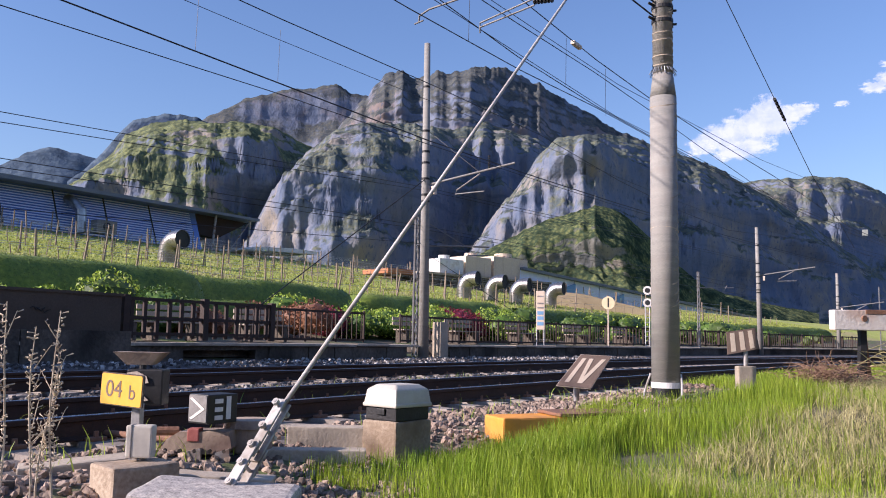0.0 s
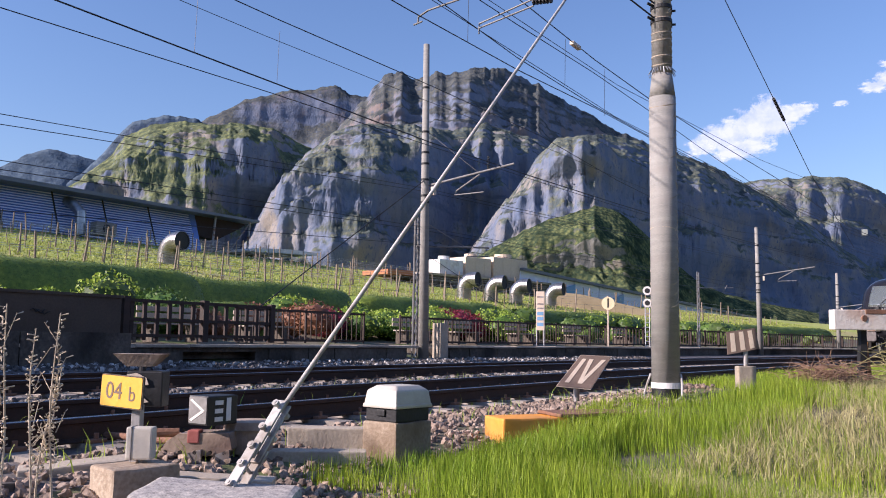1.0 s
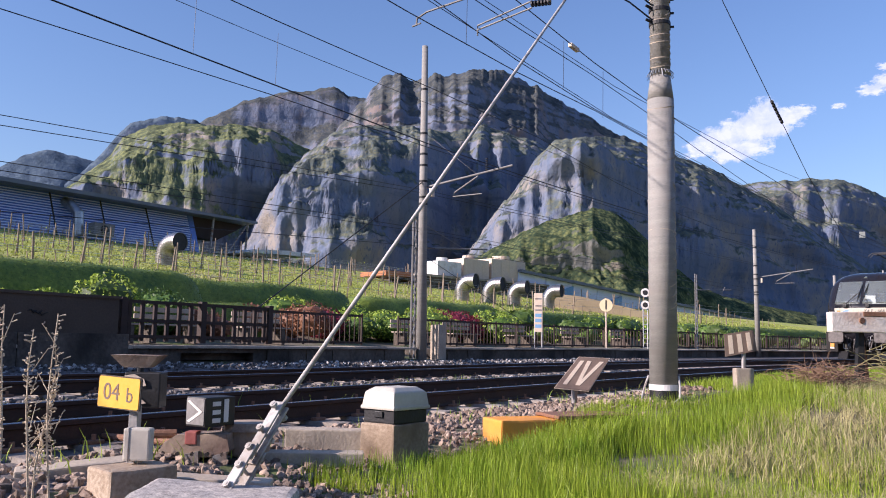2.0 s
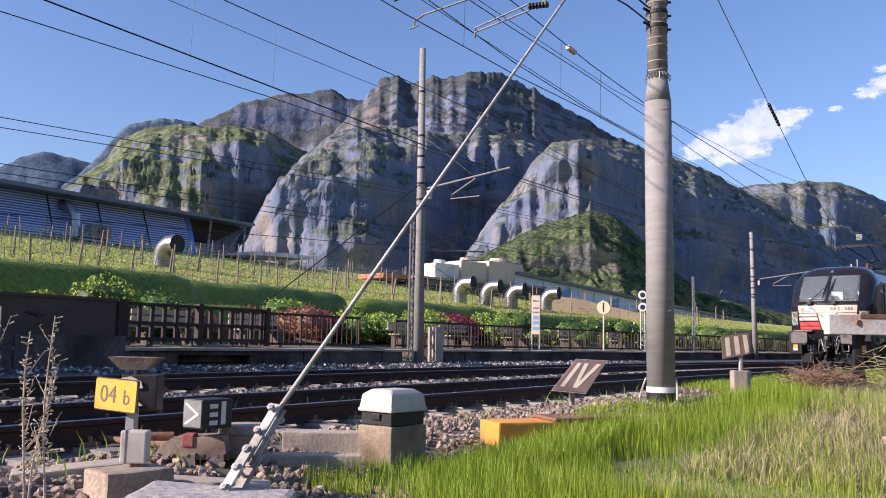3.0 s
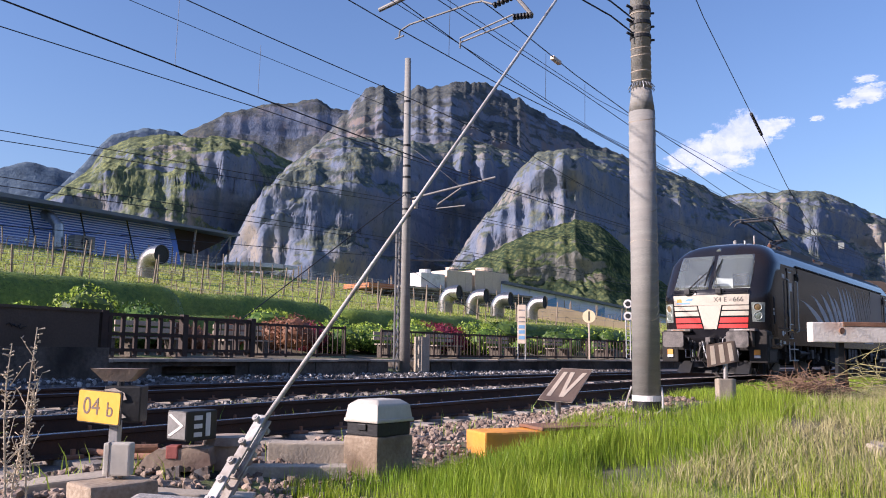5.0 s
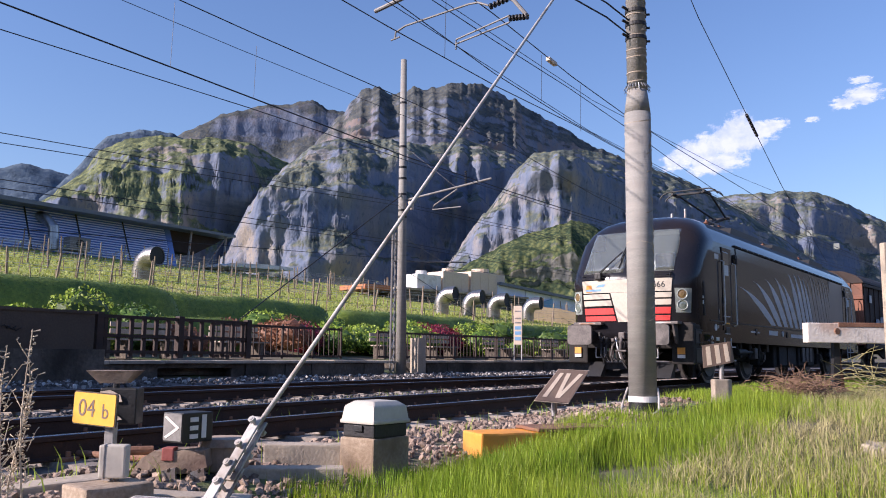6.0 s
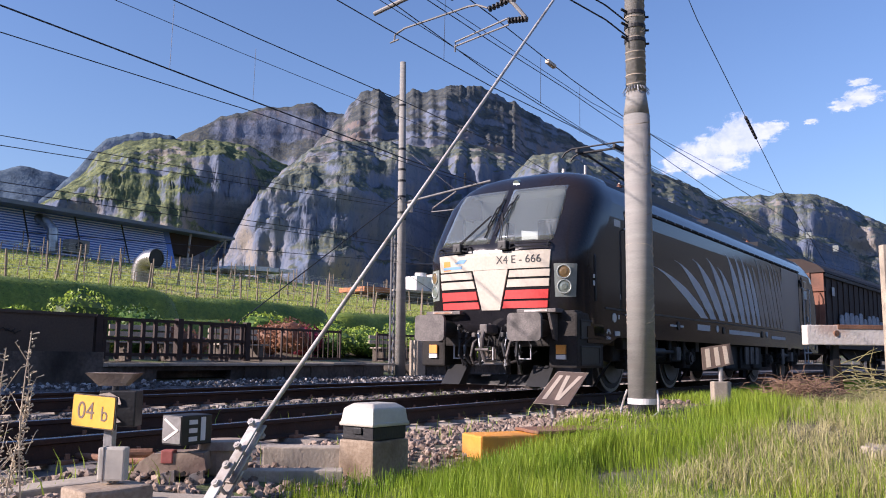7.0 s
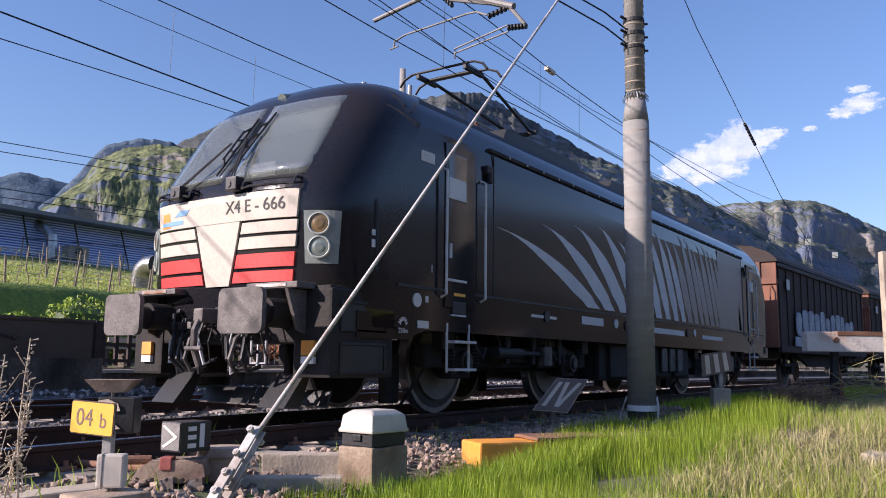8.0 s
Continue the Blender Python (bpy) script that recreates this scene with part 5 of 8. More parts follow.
            box(bm, min(X(2.42), X(3.06)), max(X(2.42), X(3.06)), y - 0.014, y + 0.014, 1.22, 3.12, 0.008)
            part("door_leaf", bm, M_LOCO, d)
            bm = bmesh.new()
            box(bm, min(X(2.46), X(2.86)), max(X(2.46), X(2.86)), y - 0.02, y + 0.02, 2.46, 3.02, 0.015)
            part("door_window", bm, M_DARKGLASS, d, "small tinted door window")
            bm = bmesh.new()
            box(bm, min(X(2.47), X(2.84)), max(X(2.47), X(2.84)), y - 0.024, y + 0.024, 2.47, 2.72, 0.012)
            part("sun_blind", bm, M_CABIN, d, "pale lower window blind")
            bm = bmesh.new()
            box(bm, min(X(2.44), X(2.86)), max(X(2.44), X(2.86)), y - 0.026, y + 0.026, 1.52, 1.55, 0.005)
            part("door_ledge", bm, M_STRIPE, d)
            bm = bmesh.new()
            rod(bm, (X(2.50), y + s * 0.03, 1.78), (X(2.50), y + s * 0.03, 1.95), 0.02, n=8)
            part("door_handle", bm, M_STRIPE, d)
            for xx in (2.36, 3.20):
                bm = bmesh.new()
                pipe(bm, [(X(xx), y, 2.8), (X(xx), y + s * 0.07, 2.77), (X(xx), y + s * 0.07, 1.36), (X(xx), y, 1.33)], 0.017, 8)
                part("handrail", bm, M_TEXTW, t, "pale grey handrail")
            bm = bmesh.new()
            for z in (0.53, 0.84):
                box(bm, min(X(2.5), X(2.96)), max(X(2.5), X(2.96)), y - 0.10, y + 0.03, z - 0.015, z + 0.015, 0.004)
            box(bm, min(X(2.56), X(2.86)), max(X(2.56), X(2.86)), y - 0.02, y + 0.016, 1.13, 1.15, 0.004)
            for xx in (2.5, 2.96):
                rod(bm, (X(xx), y - s * 0.01, 0.5), (X(xx), y - s * 0.01, 1.05), 0.016, n=6)
            part("cab_steps", bm, M_STRIPE, t, "steel steps under the cab door")
            bm = bmesh.new()
            box(bm, min(X(2.60), X(2.84)), max(X(2.60), X(2.84)), y - 0.017, y + 0.017, 1.36, 1.395, 0.003)
            part("warning_strip", bm, M_YELLOW, t, "yellow warning strip")
            # foot hole without depth, its shade drawn as a black plate
            bm = bmesh.new()
            box(bm, min(X(2.58), X(2.86)), max(X(2.58), X(2.86)), y - 0.016, y + 0.016, 1.155, 1.30, 0.01)
            part("foot_recess_shade", bm, M_BLACK, t)
            bm = bmesh.new()
            box(bm, min(X(3.28), X(3.42)), max(X(3.28), X(3.42)), y - 0.05, y + 0.05, 2.92, 3.02, 0.015)
            rod(bm, (X(3.35), y + s * 0.04, 2.93), (X(3.35), y + s * 0.04, 2.80), 0.035, n=10)
            part("rear_view_camera", bm, M_DARK, t)
        # lower skirt
        bm = bmesh.new()
        prism(bm, [(0.95 - MID, 0.84), (1.75 - MID, 0.84), (2.3 - MID, 1.02), (MID - 2.3, 1.02), (MID - 1.75, 0.84), (MID - 0.95, 0.84), (MID - 0.95, 1.1), (0.95 - MID, 1.1)], y * 0.97 - 0.02, y * 0.97 + 0.02)
        part("side_skirt", bm, M_LOCO, t)
        # stripe feathers along the side
        g = random.Random(4)
        for k in range(24):
            u = k / 23
            xt = 3.55 + 4.2 * (1 - math.exp(-k / 4.0)) + 0.33 * k
            xb = min(15.2, xt + 1.0 + 2.0 * math.exp(-k / 2.6))
            zt, zb = 2.3 + 0.85 * min(1, u * 3.2) ** 0.7, 1.46
            if k > 3:
                zt += g.uniform(-0.25, 0.05)
            wd = 0.26 + 0.10 * g.random() + 0.36 * math.exp(-k / 4.0)
            bm = bmesh.new()
            pts = []
            for q in range(13):
                v = q / 12
                xx = xt + (xb - xt) * (v ** 0.8)
                zz = zt + (zb - zt) * (v ** (1.0 + 0.35 * (1 - u)))
                pts.append((xx, zz, wd * (0.06 + 0.94 * min(1, v * 2.2)) * (1 if v < 0.9 else 0.75)))
            va = [bm.verts.new((px_ - w_ / 2 - MID, y + s * (0.004 + 0.0004 * (k % 3)), z_)) for px_, z_, w_ in pts]
            vb = [bm.verts.new((px_ + w_ / 2 - MID, y + s * (0.004 + 0.0004 * (k % 3)), z_)) for px_, z_, w_ in pts]
            for q in range(12):
                bm.faces.new((va[q], vb[q], vb[q + 1], va[q + 1]))
            part("stripe", bm, M_STRIPE if k < 9 else M_STRIPE_SHEEN, t, "pale grey feather stripe" if k < 9 else "")
        # sky reflection along the rear side, painted as a flat silver sheet
        bm = bmesh.new()
        box(bm, 13.4 - MID, 15.44 - MID, y - 0.003, y + 0.003, 1.45, 3.18)
        part("silver_sheen", bm, M_STRIPE_SHEEN, t, "silver sheet for the sky's sheen on the side")
        # small plates and marks along the side
        bm = bmesh.new()
        box(bm, 1.94 - MID, 2.2 - MID, y - 0.008, y + 0.008, 2.80, 2.92, 0.004)
        part("data_plate", bm, M_TEXTW, t, "small white plate")
        for x0, x1, z0, z1 in ((1.92, 2.12, 0.97, 1.05), (6.1, 6.9, 1.20, 1.32), (4.5, 4.85, 1.22, 1.26), (5.0, 5.25, 1.22, 1.26), (8.3, 10.9, 1.18, 1.28), (12.1, 13.6, 1.16, 1.24), (1.12, 1.17, 1.86, 1.92), (1.12, 1.17, 1.74, 1.82), (2.06, 2.11, 1.25, 1.32)):
            bm = bmesh.new()
            box(bm, x0 - MID, x1 - MID, y - 0.006, y + 0.006, z0, z1, 0.002)
            part("side_mark", bm, M_TEXTW if x1 - x0 < 0.4 else M_STRIPE, t)
        face = Matrix(((s * -1.0, 0, 0, 0), (0, 0, s, 0), (0, 1, 0, 0), (0, 0, 0, 1))) if s > 0 else Matrix(((1, 0, 0, 0), (0, 0, -1, 0), (0, 1, 0, 0), (0, 0, 0, 1)))
        for body_, xx, zz, sz in (("250m", 1.66, 0.93, 0.075), ("1", 2.17, 1.62, 0.13)):
            text(body_, sz, M_TEXTW, t, Matrix.Translation((xx - MID, y + s * 0.004, zz)) @ face, "lettering", 0.002)
        bm = bmesh.new()
        for q in range(7):
            an = radians(20 + 140 * q / 6)
            box(bm, -0.008, 0.008, -0.003, 0.003, 0.045, 0.085, 0, Matrix.Translation((1.66 - MID, y + s * 0.003, 0.99)) @ pose(0, 0, 0, 0, 90 - math.degrees(an), 0))
        pipe(bm, [(1.66 - MID + 0.05 * math.cos(radians(180 * q / 8)), y + s * 0.004, 0.99 + 0.05 * math.sin(radians(180 * q / 8))) for q in range(9)], 0.007, 5)
        tagged(part("curve_symbol", bm, M_TEXTW, t, "small white curve symbol"), kind="stuff")
        for x0 in (1.9, 7.42, 11.58):
            bm = bmesh.new()
            rod(bm, (x0 - MID, y - s * 0.01, 1.265), (x0 - MID, y + s * 0.012, 1.265), 0.075, n=18)
            part("side_cap", bm, M_TEXTW, t)
        for x0 in (7.87, 11.12, 4.95):
            bm = bmesh.new()
            rod(bm, (x0 - MID, y - s * 0.01, 1.25), (x0 - MID, y + s * 0.014, 1.25), 0.08, n=18)
            part("side_port", bm, M_BLACK, t)
        bm = bmesh.new()
        pipe(bm, [(nose(y, 2.2) - 0.22 - MID, y * 0.985, 2.25), (nose(y, 2.2) - 0.22 - MID, y * 1.0, 2.2), (nose(y, 2.2) - 0.2 - MID, y * 1.0, 1.5)], 0.02, 6)
        part("handrail", bm, M_BLACK, t)
    # roof gear
    for x0, x1, sg in ((4.4, 7.2, 1), (8.2, 11.4, 1), (12.6, 14.8, 1)):
        for s in (-1, 1):
            bm = bmesh.new()
            prism(bm, [(x0 - MID, 3.55), (x1 - MID, 3.55), (x1 - 0.25 - MID, 3.88), (x0 + 0.2 - MID, 3.88)], s * 0.85 - 0.22, s * 0.85 + 0.22)
            part("roof_fairing", bm, M_BLACK, t)
    bm = bmesh.new()
    box(bm, 7.6 - MID, 14.5 - MID, -0.55, 0.55, 3.8, 4.0, 0.04)
    part("roof_hatch", bm, M_DARK, t)
    for x0 in (5.0, 6.0, 8.6, 10.2, 12.0, 13.4, 14.6):
        bm = bmesh.new()
        for i in range(5):
            rod(bm, (x0 - MID, -0.3, 3.9 + 0.055 * i), (x0 - MID, -0.3, 3.93 + 0.055 * i), 0.07, n=10)
        rod(bm, (x0 - MID, -0.3, 3.85), (x0 - MID, -0.3, 4.2), 0.03, n=8)
        part("roof_insulator", bm, M_WAGONEND_LIT, t)
    bm = bmesh.new()
    pipe(bm, [(5 - MID, -0.3, 4.2), (8.6 - MID, -0.3, 4.2), (14.6 - MID, -0.3, 4.2)], 0.02)
    part("roof_busbar", bm, M_STEEL, t)
    # raised pantograph
    pg = thing("pantograph")
    pg.parent = t
    kx, tx = 7.0, 4.75
    for s in (-1, 1):
        bm = bmesh.new()
        rod(bm, (5.35 - MID, 0.0, 4.05), (kx - MID, 0.12 * s, 4.52), 0.045, n=8)
        part("lower_arm", bm, M_DARK, pg)
        bm = bmesh.new()
        rod(bm, (kx - MID, 0.18 * s, 4.55), (tx + 0.2 - MID, 0.42 * s, 4.92), 0.026, n=8)
        part("upper_arm", bm, M_DARK, pg)
    for dx in (-0.2, 0.2):
        bm = bmesh.new()
        ys = [(-0.78, 4.80), (-0.70, 4.90), (-0.55, 4.96), (0.55, 4.96), (0.70, 4.90), (0.78, 4.80)]
        pipe(bm, [(tx + dx - MID, y, z) for y, z in ys], 0.02, 6)
        part("contact_strip", bm, M_DARK, pg)
    bm = bmesh.new()
    for s in (-1, 1):
        box(bm, tx - 0.25 - MID, tx + 0.25 - MID, s * 0.42 - 0.03, s * 0.42 + 0.03, 4.86, 4.93, 0.01)
    rod(bm, (tx - MID, -0.45, 4.9), (tx - MID, 0.45, 4.9), 0.025)
    part("pan_head", bm, M_DARK, pg)
    bm = bmesh.new()
    rod(bm, (kx - MID, -0.3, 4.53), (kx - MID, 0.3, 4.53), 0.04)
    part("knee_shaft", bm, M_DARK, pg)
    bm = bmesh.new()
    box(bm, 5.0 - MID, 6.6 - MID, -0.5, 0.5, 3.98, 4.06, 0.02)
    part("pan_base", bm, M_DARK, pg)
    # running gear
    for bx in (-4.75, 4.75):
        b = thing("bogie")
        b.parent = t
        bm = bmesh.new()
        for s in (-1, 1):
            box(bm, bx - 2.2, bx + 2.2, s * 1.08 - 0.09, s * 1.08 + 0.09, 0.55, 0.82, 0.04)
            for dx in (-1.5, 1.5):
                box(bm, bx + dx - 0.22, bx + dx + 0.22, s * 1.10 - 0.12, s * 1.10 + 0.12, 0.42, 0.80, 0.05)
            for dx in (-0.5, 0.5):
                rod(bm, (bx + dx, s * 1.12, 0.55), (bx + dx, s * 1.12, 1.02), 0.13, n=12)
            box(bm, bx - 0.9, bx + 0.3, s * 1.22 - 0.06, s * 1.22 + 0.06, 0.62, 0.74, 0.02)
            rod(bm, (bx + 0.7, s * 1.25, 0.72), (bx + 1.2, s * 1.25, 0.80), 0.08, n=12)
            for dx in (-0.75, 0.75):
                box(bm, bx + dx * 3.0 - 0.2, bx + dx * 3.0 + 0.05, s * 0.75 - 0.06, s * 0.75 + 0.06, 0.14, 0.7, 0.02)
        box(bm, bx - 1.2, bx + 1.2, -1.0, 1.0, 0.5, 0.9, 0.05)
        part("bogie_frame", bm, M_UNDER, b)
        for s in (-1, 1):
            for dx in (-1.78, -1.22, 1.22, 1.78):
                bm = bmesh.new()
                pipe(bm, [(bx + dx + 0.075 * math.cos(q * 0.9), s * 1.20 + 0.075 * math.sin(q * 0.9), 0.58 + 0.006 * q) for q in range(44)], 0.014, 5)
                part("coil_spring", bm, M_DARK, b)
            for dx in (-1.5, 1.5):
                bm = bmesh.new()
                rod(bm, (bx + dx, s * 1.20, 0.62), (bx + dx, s * 1.30, 0.62), 0.15, 0.13, 18)
                rod(bm, (bx + dx, s * 1.30, 0.62), (bx + dx, s * 1.33, 0.62), 0.08, n=12)
                part("axle_box", bm, M_WHEEL, b)
                bm = bmesh.new()
                rod(bm, (bx + dx, s * 0.845, 0.62), (bx + dx, s * 0.875, 0.62), 0.46, n=30)
                part("brake_disc", bm, M_BRAKE, b, "worn pale brake disc")
                bm = bmesh.new()
                sg = -1 if dx < 0 else 1
                pipe(bm, [(bx + dx + sg * 0.45, s * 1.2, 0.85), (bx + dx + sg * 0.62, s * 1.1, 0.55), (bx + dx + sg * 0.66, s * 0.8, 0.12)], 0.022, 6)
                box(bm, bx + dx + sg * 0.42 - 0.12, bx + dx + sg * 0.42 + 0.12, s * 1.22 - 0.08, s * 1.22 + 0.08, 0.76, 1.0, 0.02)
                part("sand_pipe", bm, M_DARK, b)
            bm = bmesh.new()
            rod(bm, (bx - 0.95, s * 1.36, 0.74), (bx - 0.30, s * 1.36, 0.74), 0.075, n=14)
            rod(bm, (bx - 0.30, s * 1.36, 0.74), (bx + 0.25, s * 1.36, 0.74), 0.035, n=10)
            part("yaw_damper", bm, M_DARK, b)
            bm = bmesh.new()
            box(bm, bx + 0.28, bx + 0.52, s * 1.38 - 0.05, s * 1.38 + 0.05, 0.58, 0.84, 0.015)
            part("damper_bracket", bm, M_BUFFER, b)
            for dx in (-0.62, 0.1, 0.9):
                bm = bmesh.new()
                rod(bm, (bx + dx, s * 1.34, 0.60), (bx + dx, s * 1.34, 1.06), 0.035, n=10)
                rod(bm, (bx + dx, s * 1.34, 0.80), (bx + dx, s * 1.34, 1.06), 0.05, n=10)
                part("vertical_damper", bm, M_DARK, b)
            g3 = random.Random(int(bx * 10) + s)
            for q in range(4):
                x0 = bx + g3.uniform(-1.9, 1.6)
                bm = bmesh.new()
                pipe(bm, [(x0, s * 1.30, 1.02), (x0 + 0.08, s * 1.34, 0.78), (x0 + 0.22, s * 1.34, 0.66), (x0 + 0.36, s * 1.30, 0.80)], 0.014, 5)
                part("air_hose", bm, M_BLACK, b)
        for dx in (-1.5, 1.5):
            wheelset(t, bx + dx, 0.62, 0.78)
    bm = bmesh.new()
    box(bm, -2.3, 2.3, -1.3, 1.3, 0.35, 1.0, 0.05)
    for s in (-1, 1):
        for i, x0 in enumerate((-2.0, -1.1, 0.1, 1.2)):
            box(bm, x0, x0 + 0.8, s * 1.33 - 0.04, s * 1.33 + 0.05, 0.4, 0.92, 0.02)
    part("transformer_case", bm, M_UNDER, t)
    for s in (-1, 1):
        for x0 in (0.3, 0.75, 1.2, 3.9):
            bm = bmesh.new()
            box(bm, x0, x0 + 0.28, s * 1.42 - 0.02, s * 1.42 + 0.02, 0.5, 0.92, 0.01)
            part("equipment_cover", bm, M_BUFFER, t)
    buffers(t, MID, -1)
    return t


WAGON = 12.8


def build_wagon(label, painted):
    t = thing("freight_wagon", None, label, "wagon", "freight wagons behind the locomotive")
    h = WAGON / 2
    e = h - 0.62
    bm = bmesh.new()
    box(bm, -e, e, -1.32, 1.32, 1.15, 3.62)
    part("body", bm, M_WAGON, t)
    bm = bmesh.new()
    pts = [(-1.40, 3.60), (-1.36, 3.70), (-1.15, 3.88), (-0.7, 4.08), (0, 4.16), (0.7, 4.08), (1.15, 3.88), (1.36, 3.70), (1.40, 3.60)]
    a = [bm.verts.new((-e - 0.12, y, z)) for y, z in pts]
    b = [bm.verts.new((e + 0.12, y, z)) for y, z in pts]
    for i in range(len(pts) - 1):
        bm.faces.new((a[i], a[i + 1], b[i + 1], b[i]))
    bm.faces.new(a)
    bm.faces.new(b[::-1])
    bm.faces.new((a[0], b[0], b[-1], a[-1]))
    part("roof", bm, M_WAGON, t)
    for sg in (-1, 1):
        bm = bmesh.new()
        x = sg * (e + 0.03)
        box(bm, x - 0.035, x + 0.035, -1.34, 1.34, 1.15, 3.62, 0.01)
        part("end_wall", bm, M_WAGONEND_LIT, t, "reddish-brown ribbed end wall, brightened as sunlit")
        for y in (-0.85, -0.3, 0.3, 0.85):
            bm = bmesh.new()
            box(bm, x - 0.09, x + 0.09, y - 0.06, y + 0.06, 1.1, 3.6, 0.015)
            part("end_rib", bm, M_WAGONEND_LIT, t)
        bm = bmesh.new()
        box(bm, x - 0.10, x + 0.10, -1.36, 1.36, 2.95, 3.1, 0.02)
        part("end_beam", bm, M_WAGONEND_LIT, t)
        bm = bmesh.new()
        pipe(bm, [(x + sg * 0.12, -1.2, 1.3), (x + sg * 0.2, -1.2, 2.8), (x + sg * 0.05, -1.2, 2.9)], 0.02, 6)
        part("end_handrail", bm, M_WAGONEND_LIT, t)
        buffers(t, sg * h, -sg, 0.5, 0.36)
    for s in (-1, 1):
        for i in range(15):
            bm = bmesh.new()
            x = -e + 0.2 + (2 * e - 0.4) * i / 14
            box(bm, x - 0.05, x + 0.05, s * 1.32 - 0.03, s * 1.32 + 0.07, 1.2, 3.55, 0.01)
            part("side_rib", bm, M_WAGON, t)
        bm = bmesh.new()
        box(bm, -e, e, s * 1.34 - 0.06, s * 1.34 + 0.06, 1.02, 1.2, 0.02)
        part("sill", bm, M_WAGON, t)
        bm = bmesh.new()
        box(bm, -e, e, s * 1.36 - 0.03, s * 1.36 + 0.03, 3.46, 3.58, 0.01)
        part("door_rail", bm, M_DARK, t)
        if painted:
            g = random.Random(9)
            for i in range(11):
                bm = bmesh.new()
                x = -e + 1.6 + i * 0.72
                w, z0, z1 = g.uniform(0.5, 0.62), 1.5 + g.uniform(0, 0.1), 2.35 + g.uniform(-0.15, 0.15)
                vs = box(bm, x, x + w, s * 1.40 - 0.015, s * 1.40 + 0.015, z0, z1)
                bmesh.ops.bevel(bm, geom=[q for q in bm.edges if abs(q.verts[0].co.y - q.verts[1].co.y) > 0.01], offset=0.2, segments=4, affect="EDGES", profile=0.5)
                part("graffiti", bm, M_GRAFFITI, t, "pale rounded spray-painted shape")
            bm = bmesh.new()
            box(bm, -e + 1.4, -e + 4.6, s * 1.405 - 0.01, s * 1.405 + 0.01, 1.22, 1.5)
            part("graffiti", bm, M_GRAFFITI, t, "pale sprayed band")
        bm = bmesh.new()
        box(bm, -e + 0.75, -e + 1.05, s * 1.395 - 0.01, s * 1.395 + 0.01, 2.85, 3.15, 0.003)
        part("data_panel", bm, M_TEXTW, t, "small white data panel")
    bm = bmesh.new()
    box(bm, -e, e, -0.9, 0.9, 0.85, 1.1)
    for s in (-1, 1):
        prism(bm, [(-3, 1.0), (3, 1.0), (1.5, 0.62), (-1.5, 0.62)], s * 1.0 - 0.05, s * 1.0 + 0.05)
        for x in (-3.6, 3.6):
            box(bm, x - 0.75, x + 0.75, s * 1.0 - 0.06, s * 1.0 + 0.06, 0.62, 0.72, 0.02)
            box(bm, x - 0.15, x + 0.15, s * 1.0 - 0.1, s * 1.0 + 0.1, 0.38, 0.66, 0.03)
            box(bm, x - 0.45, x - 0.38, s * 0.95 - 0.04, s * 0.95 + 0.04, 0.4, 1.0)
            box(bm, x + 0.38, x + 0.45, s * 0.95 - 0.04, s * 0.95 + 0.04, 0.4, 1.0)
    part("underframe", bm, M_UNDER, t)
    for x in (-3.6, 3.6):
        wheelset(t, x, 0.46, 0.78)
    return t


LOCO = build_loco()
WAGONS = [build_wagon("brown covered freight wagon with pale graffiti along its side", True), build_wagon("brown covered freight wagon with a plain side", False)]

# seconds, metres still to go
RUN = ((0.0, 41.4), (0.5, 39.1), (1.0, 36.8), (1.5, 34.4), (3.0, 27.75), (3.5, 25.2), (4.0, 22.55), (4.5, 19.82), (6.0, 11.49), (6.5, 8.66), (7.0, 5.74), (7.5, 2.9), (8.0, 0.0))


def on_track(s):
    """Pose of a vehicle whose middle is s metres along the line."""
    return pose(s, c(s), 0, 0, 0, math.degrees(math.atan(-BEND * min(75.0, s - MID))))


def motions():
    walk(LOCO, [(t, on_track(MID + d)) for t, d in RUN])
    for i, w in enumerate(WAGONS):
        walk(w, [(t, on_track(2 * MID + WAGON * (i + 0.5) + d)) for t, d in RUN])


# ---- lineside things on the near side ----
def plane_pose(o, u, v):
    """A pose at o whose x runs along u and whose y runs near v."""
    u = Vector(u).normalized()
    n = u.cross(Vector(v)).normalized()
    w = n.cross(u)
    return Matrix(((u.x, w.x, n.x, o[0]), (u.y, w.y, n.y, o[1]), (u.z, w.z, n.z, o[2]), (0, 0, 0, 1)))


def sheet(parent, name, m, outline, t, material, label="", z=0.0):
    """A flat plate of thickness t from an outline of (x, y) in the pose m."""
    bm = bmesh.new()
    a = [bm.verts.new((x, y, z)) for x, y in outline]
    b = [bm.verts.new((x, y, z + t)) for x, y in outline]
    bm.faces.new(a[::-1])
    bm.faces.new(b)
    for i in range(len(a)):
        j = (i + 1) % len(a)
        bm.faces.new((a[i], a[j], b[j], b[i]))
    bmesh.ops.transform(bm, verts=bm.verts, matrix=m)
    return part(name, bm, material, parent, label)


def rounded(w, h, r, n=4):
    pts = []
    for cx, cy, a0 in ((w / 2 - r, h / 2 - r, 0), (-w / 2 + r, h / 2 - r, 90), (-w / 2 + r, -h / 2 + r, 180), (w / 2 - r, -h / 2 + r, 270)):
        for i in range(n + 1):
            a = radians(a0 + 90 * i / n)
            pts.append((cx + r * math.cos(a), cy + r * math.sin(a)))
    return pts


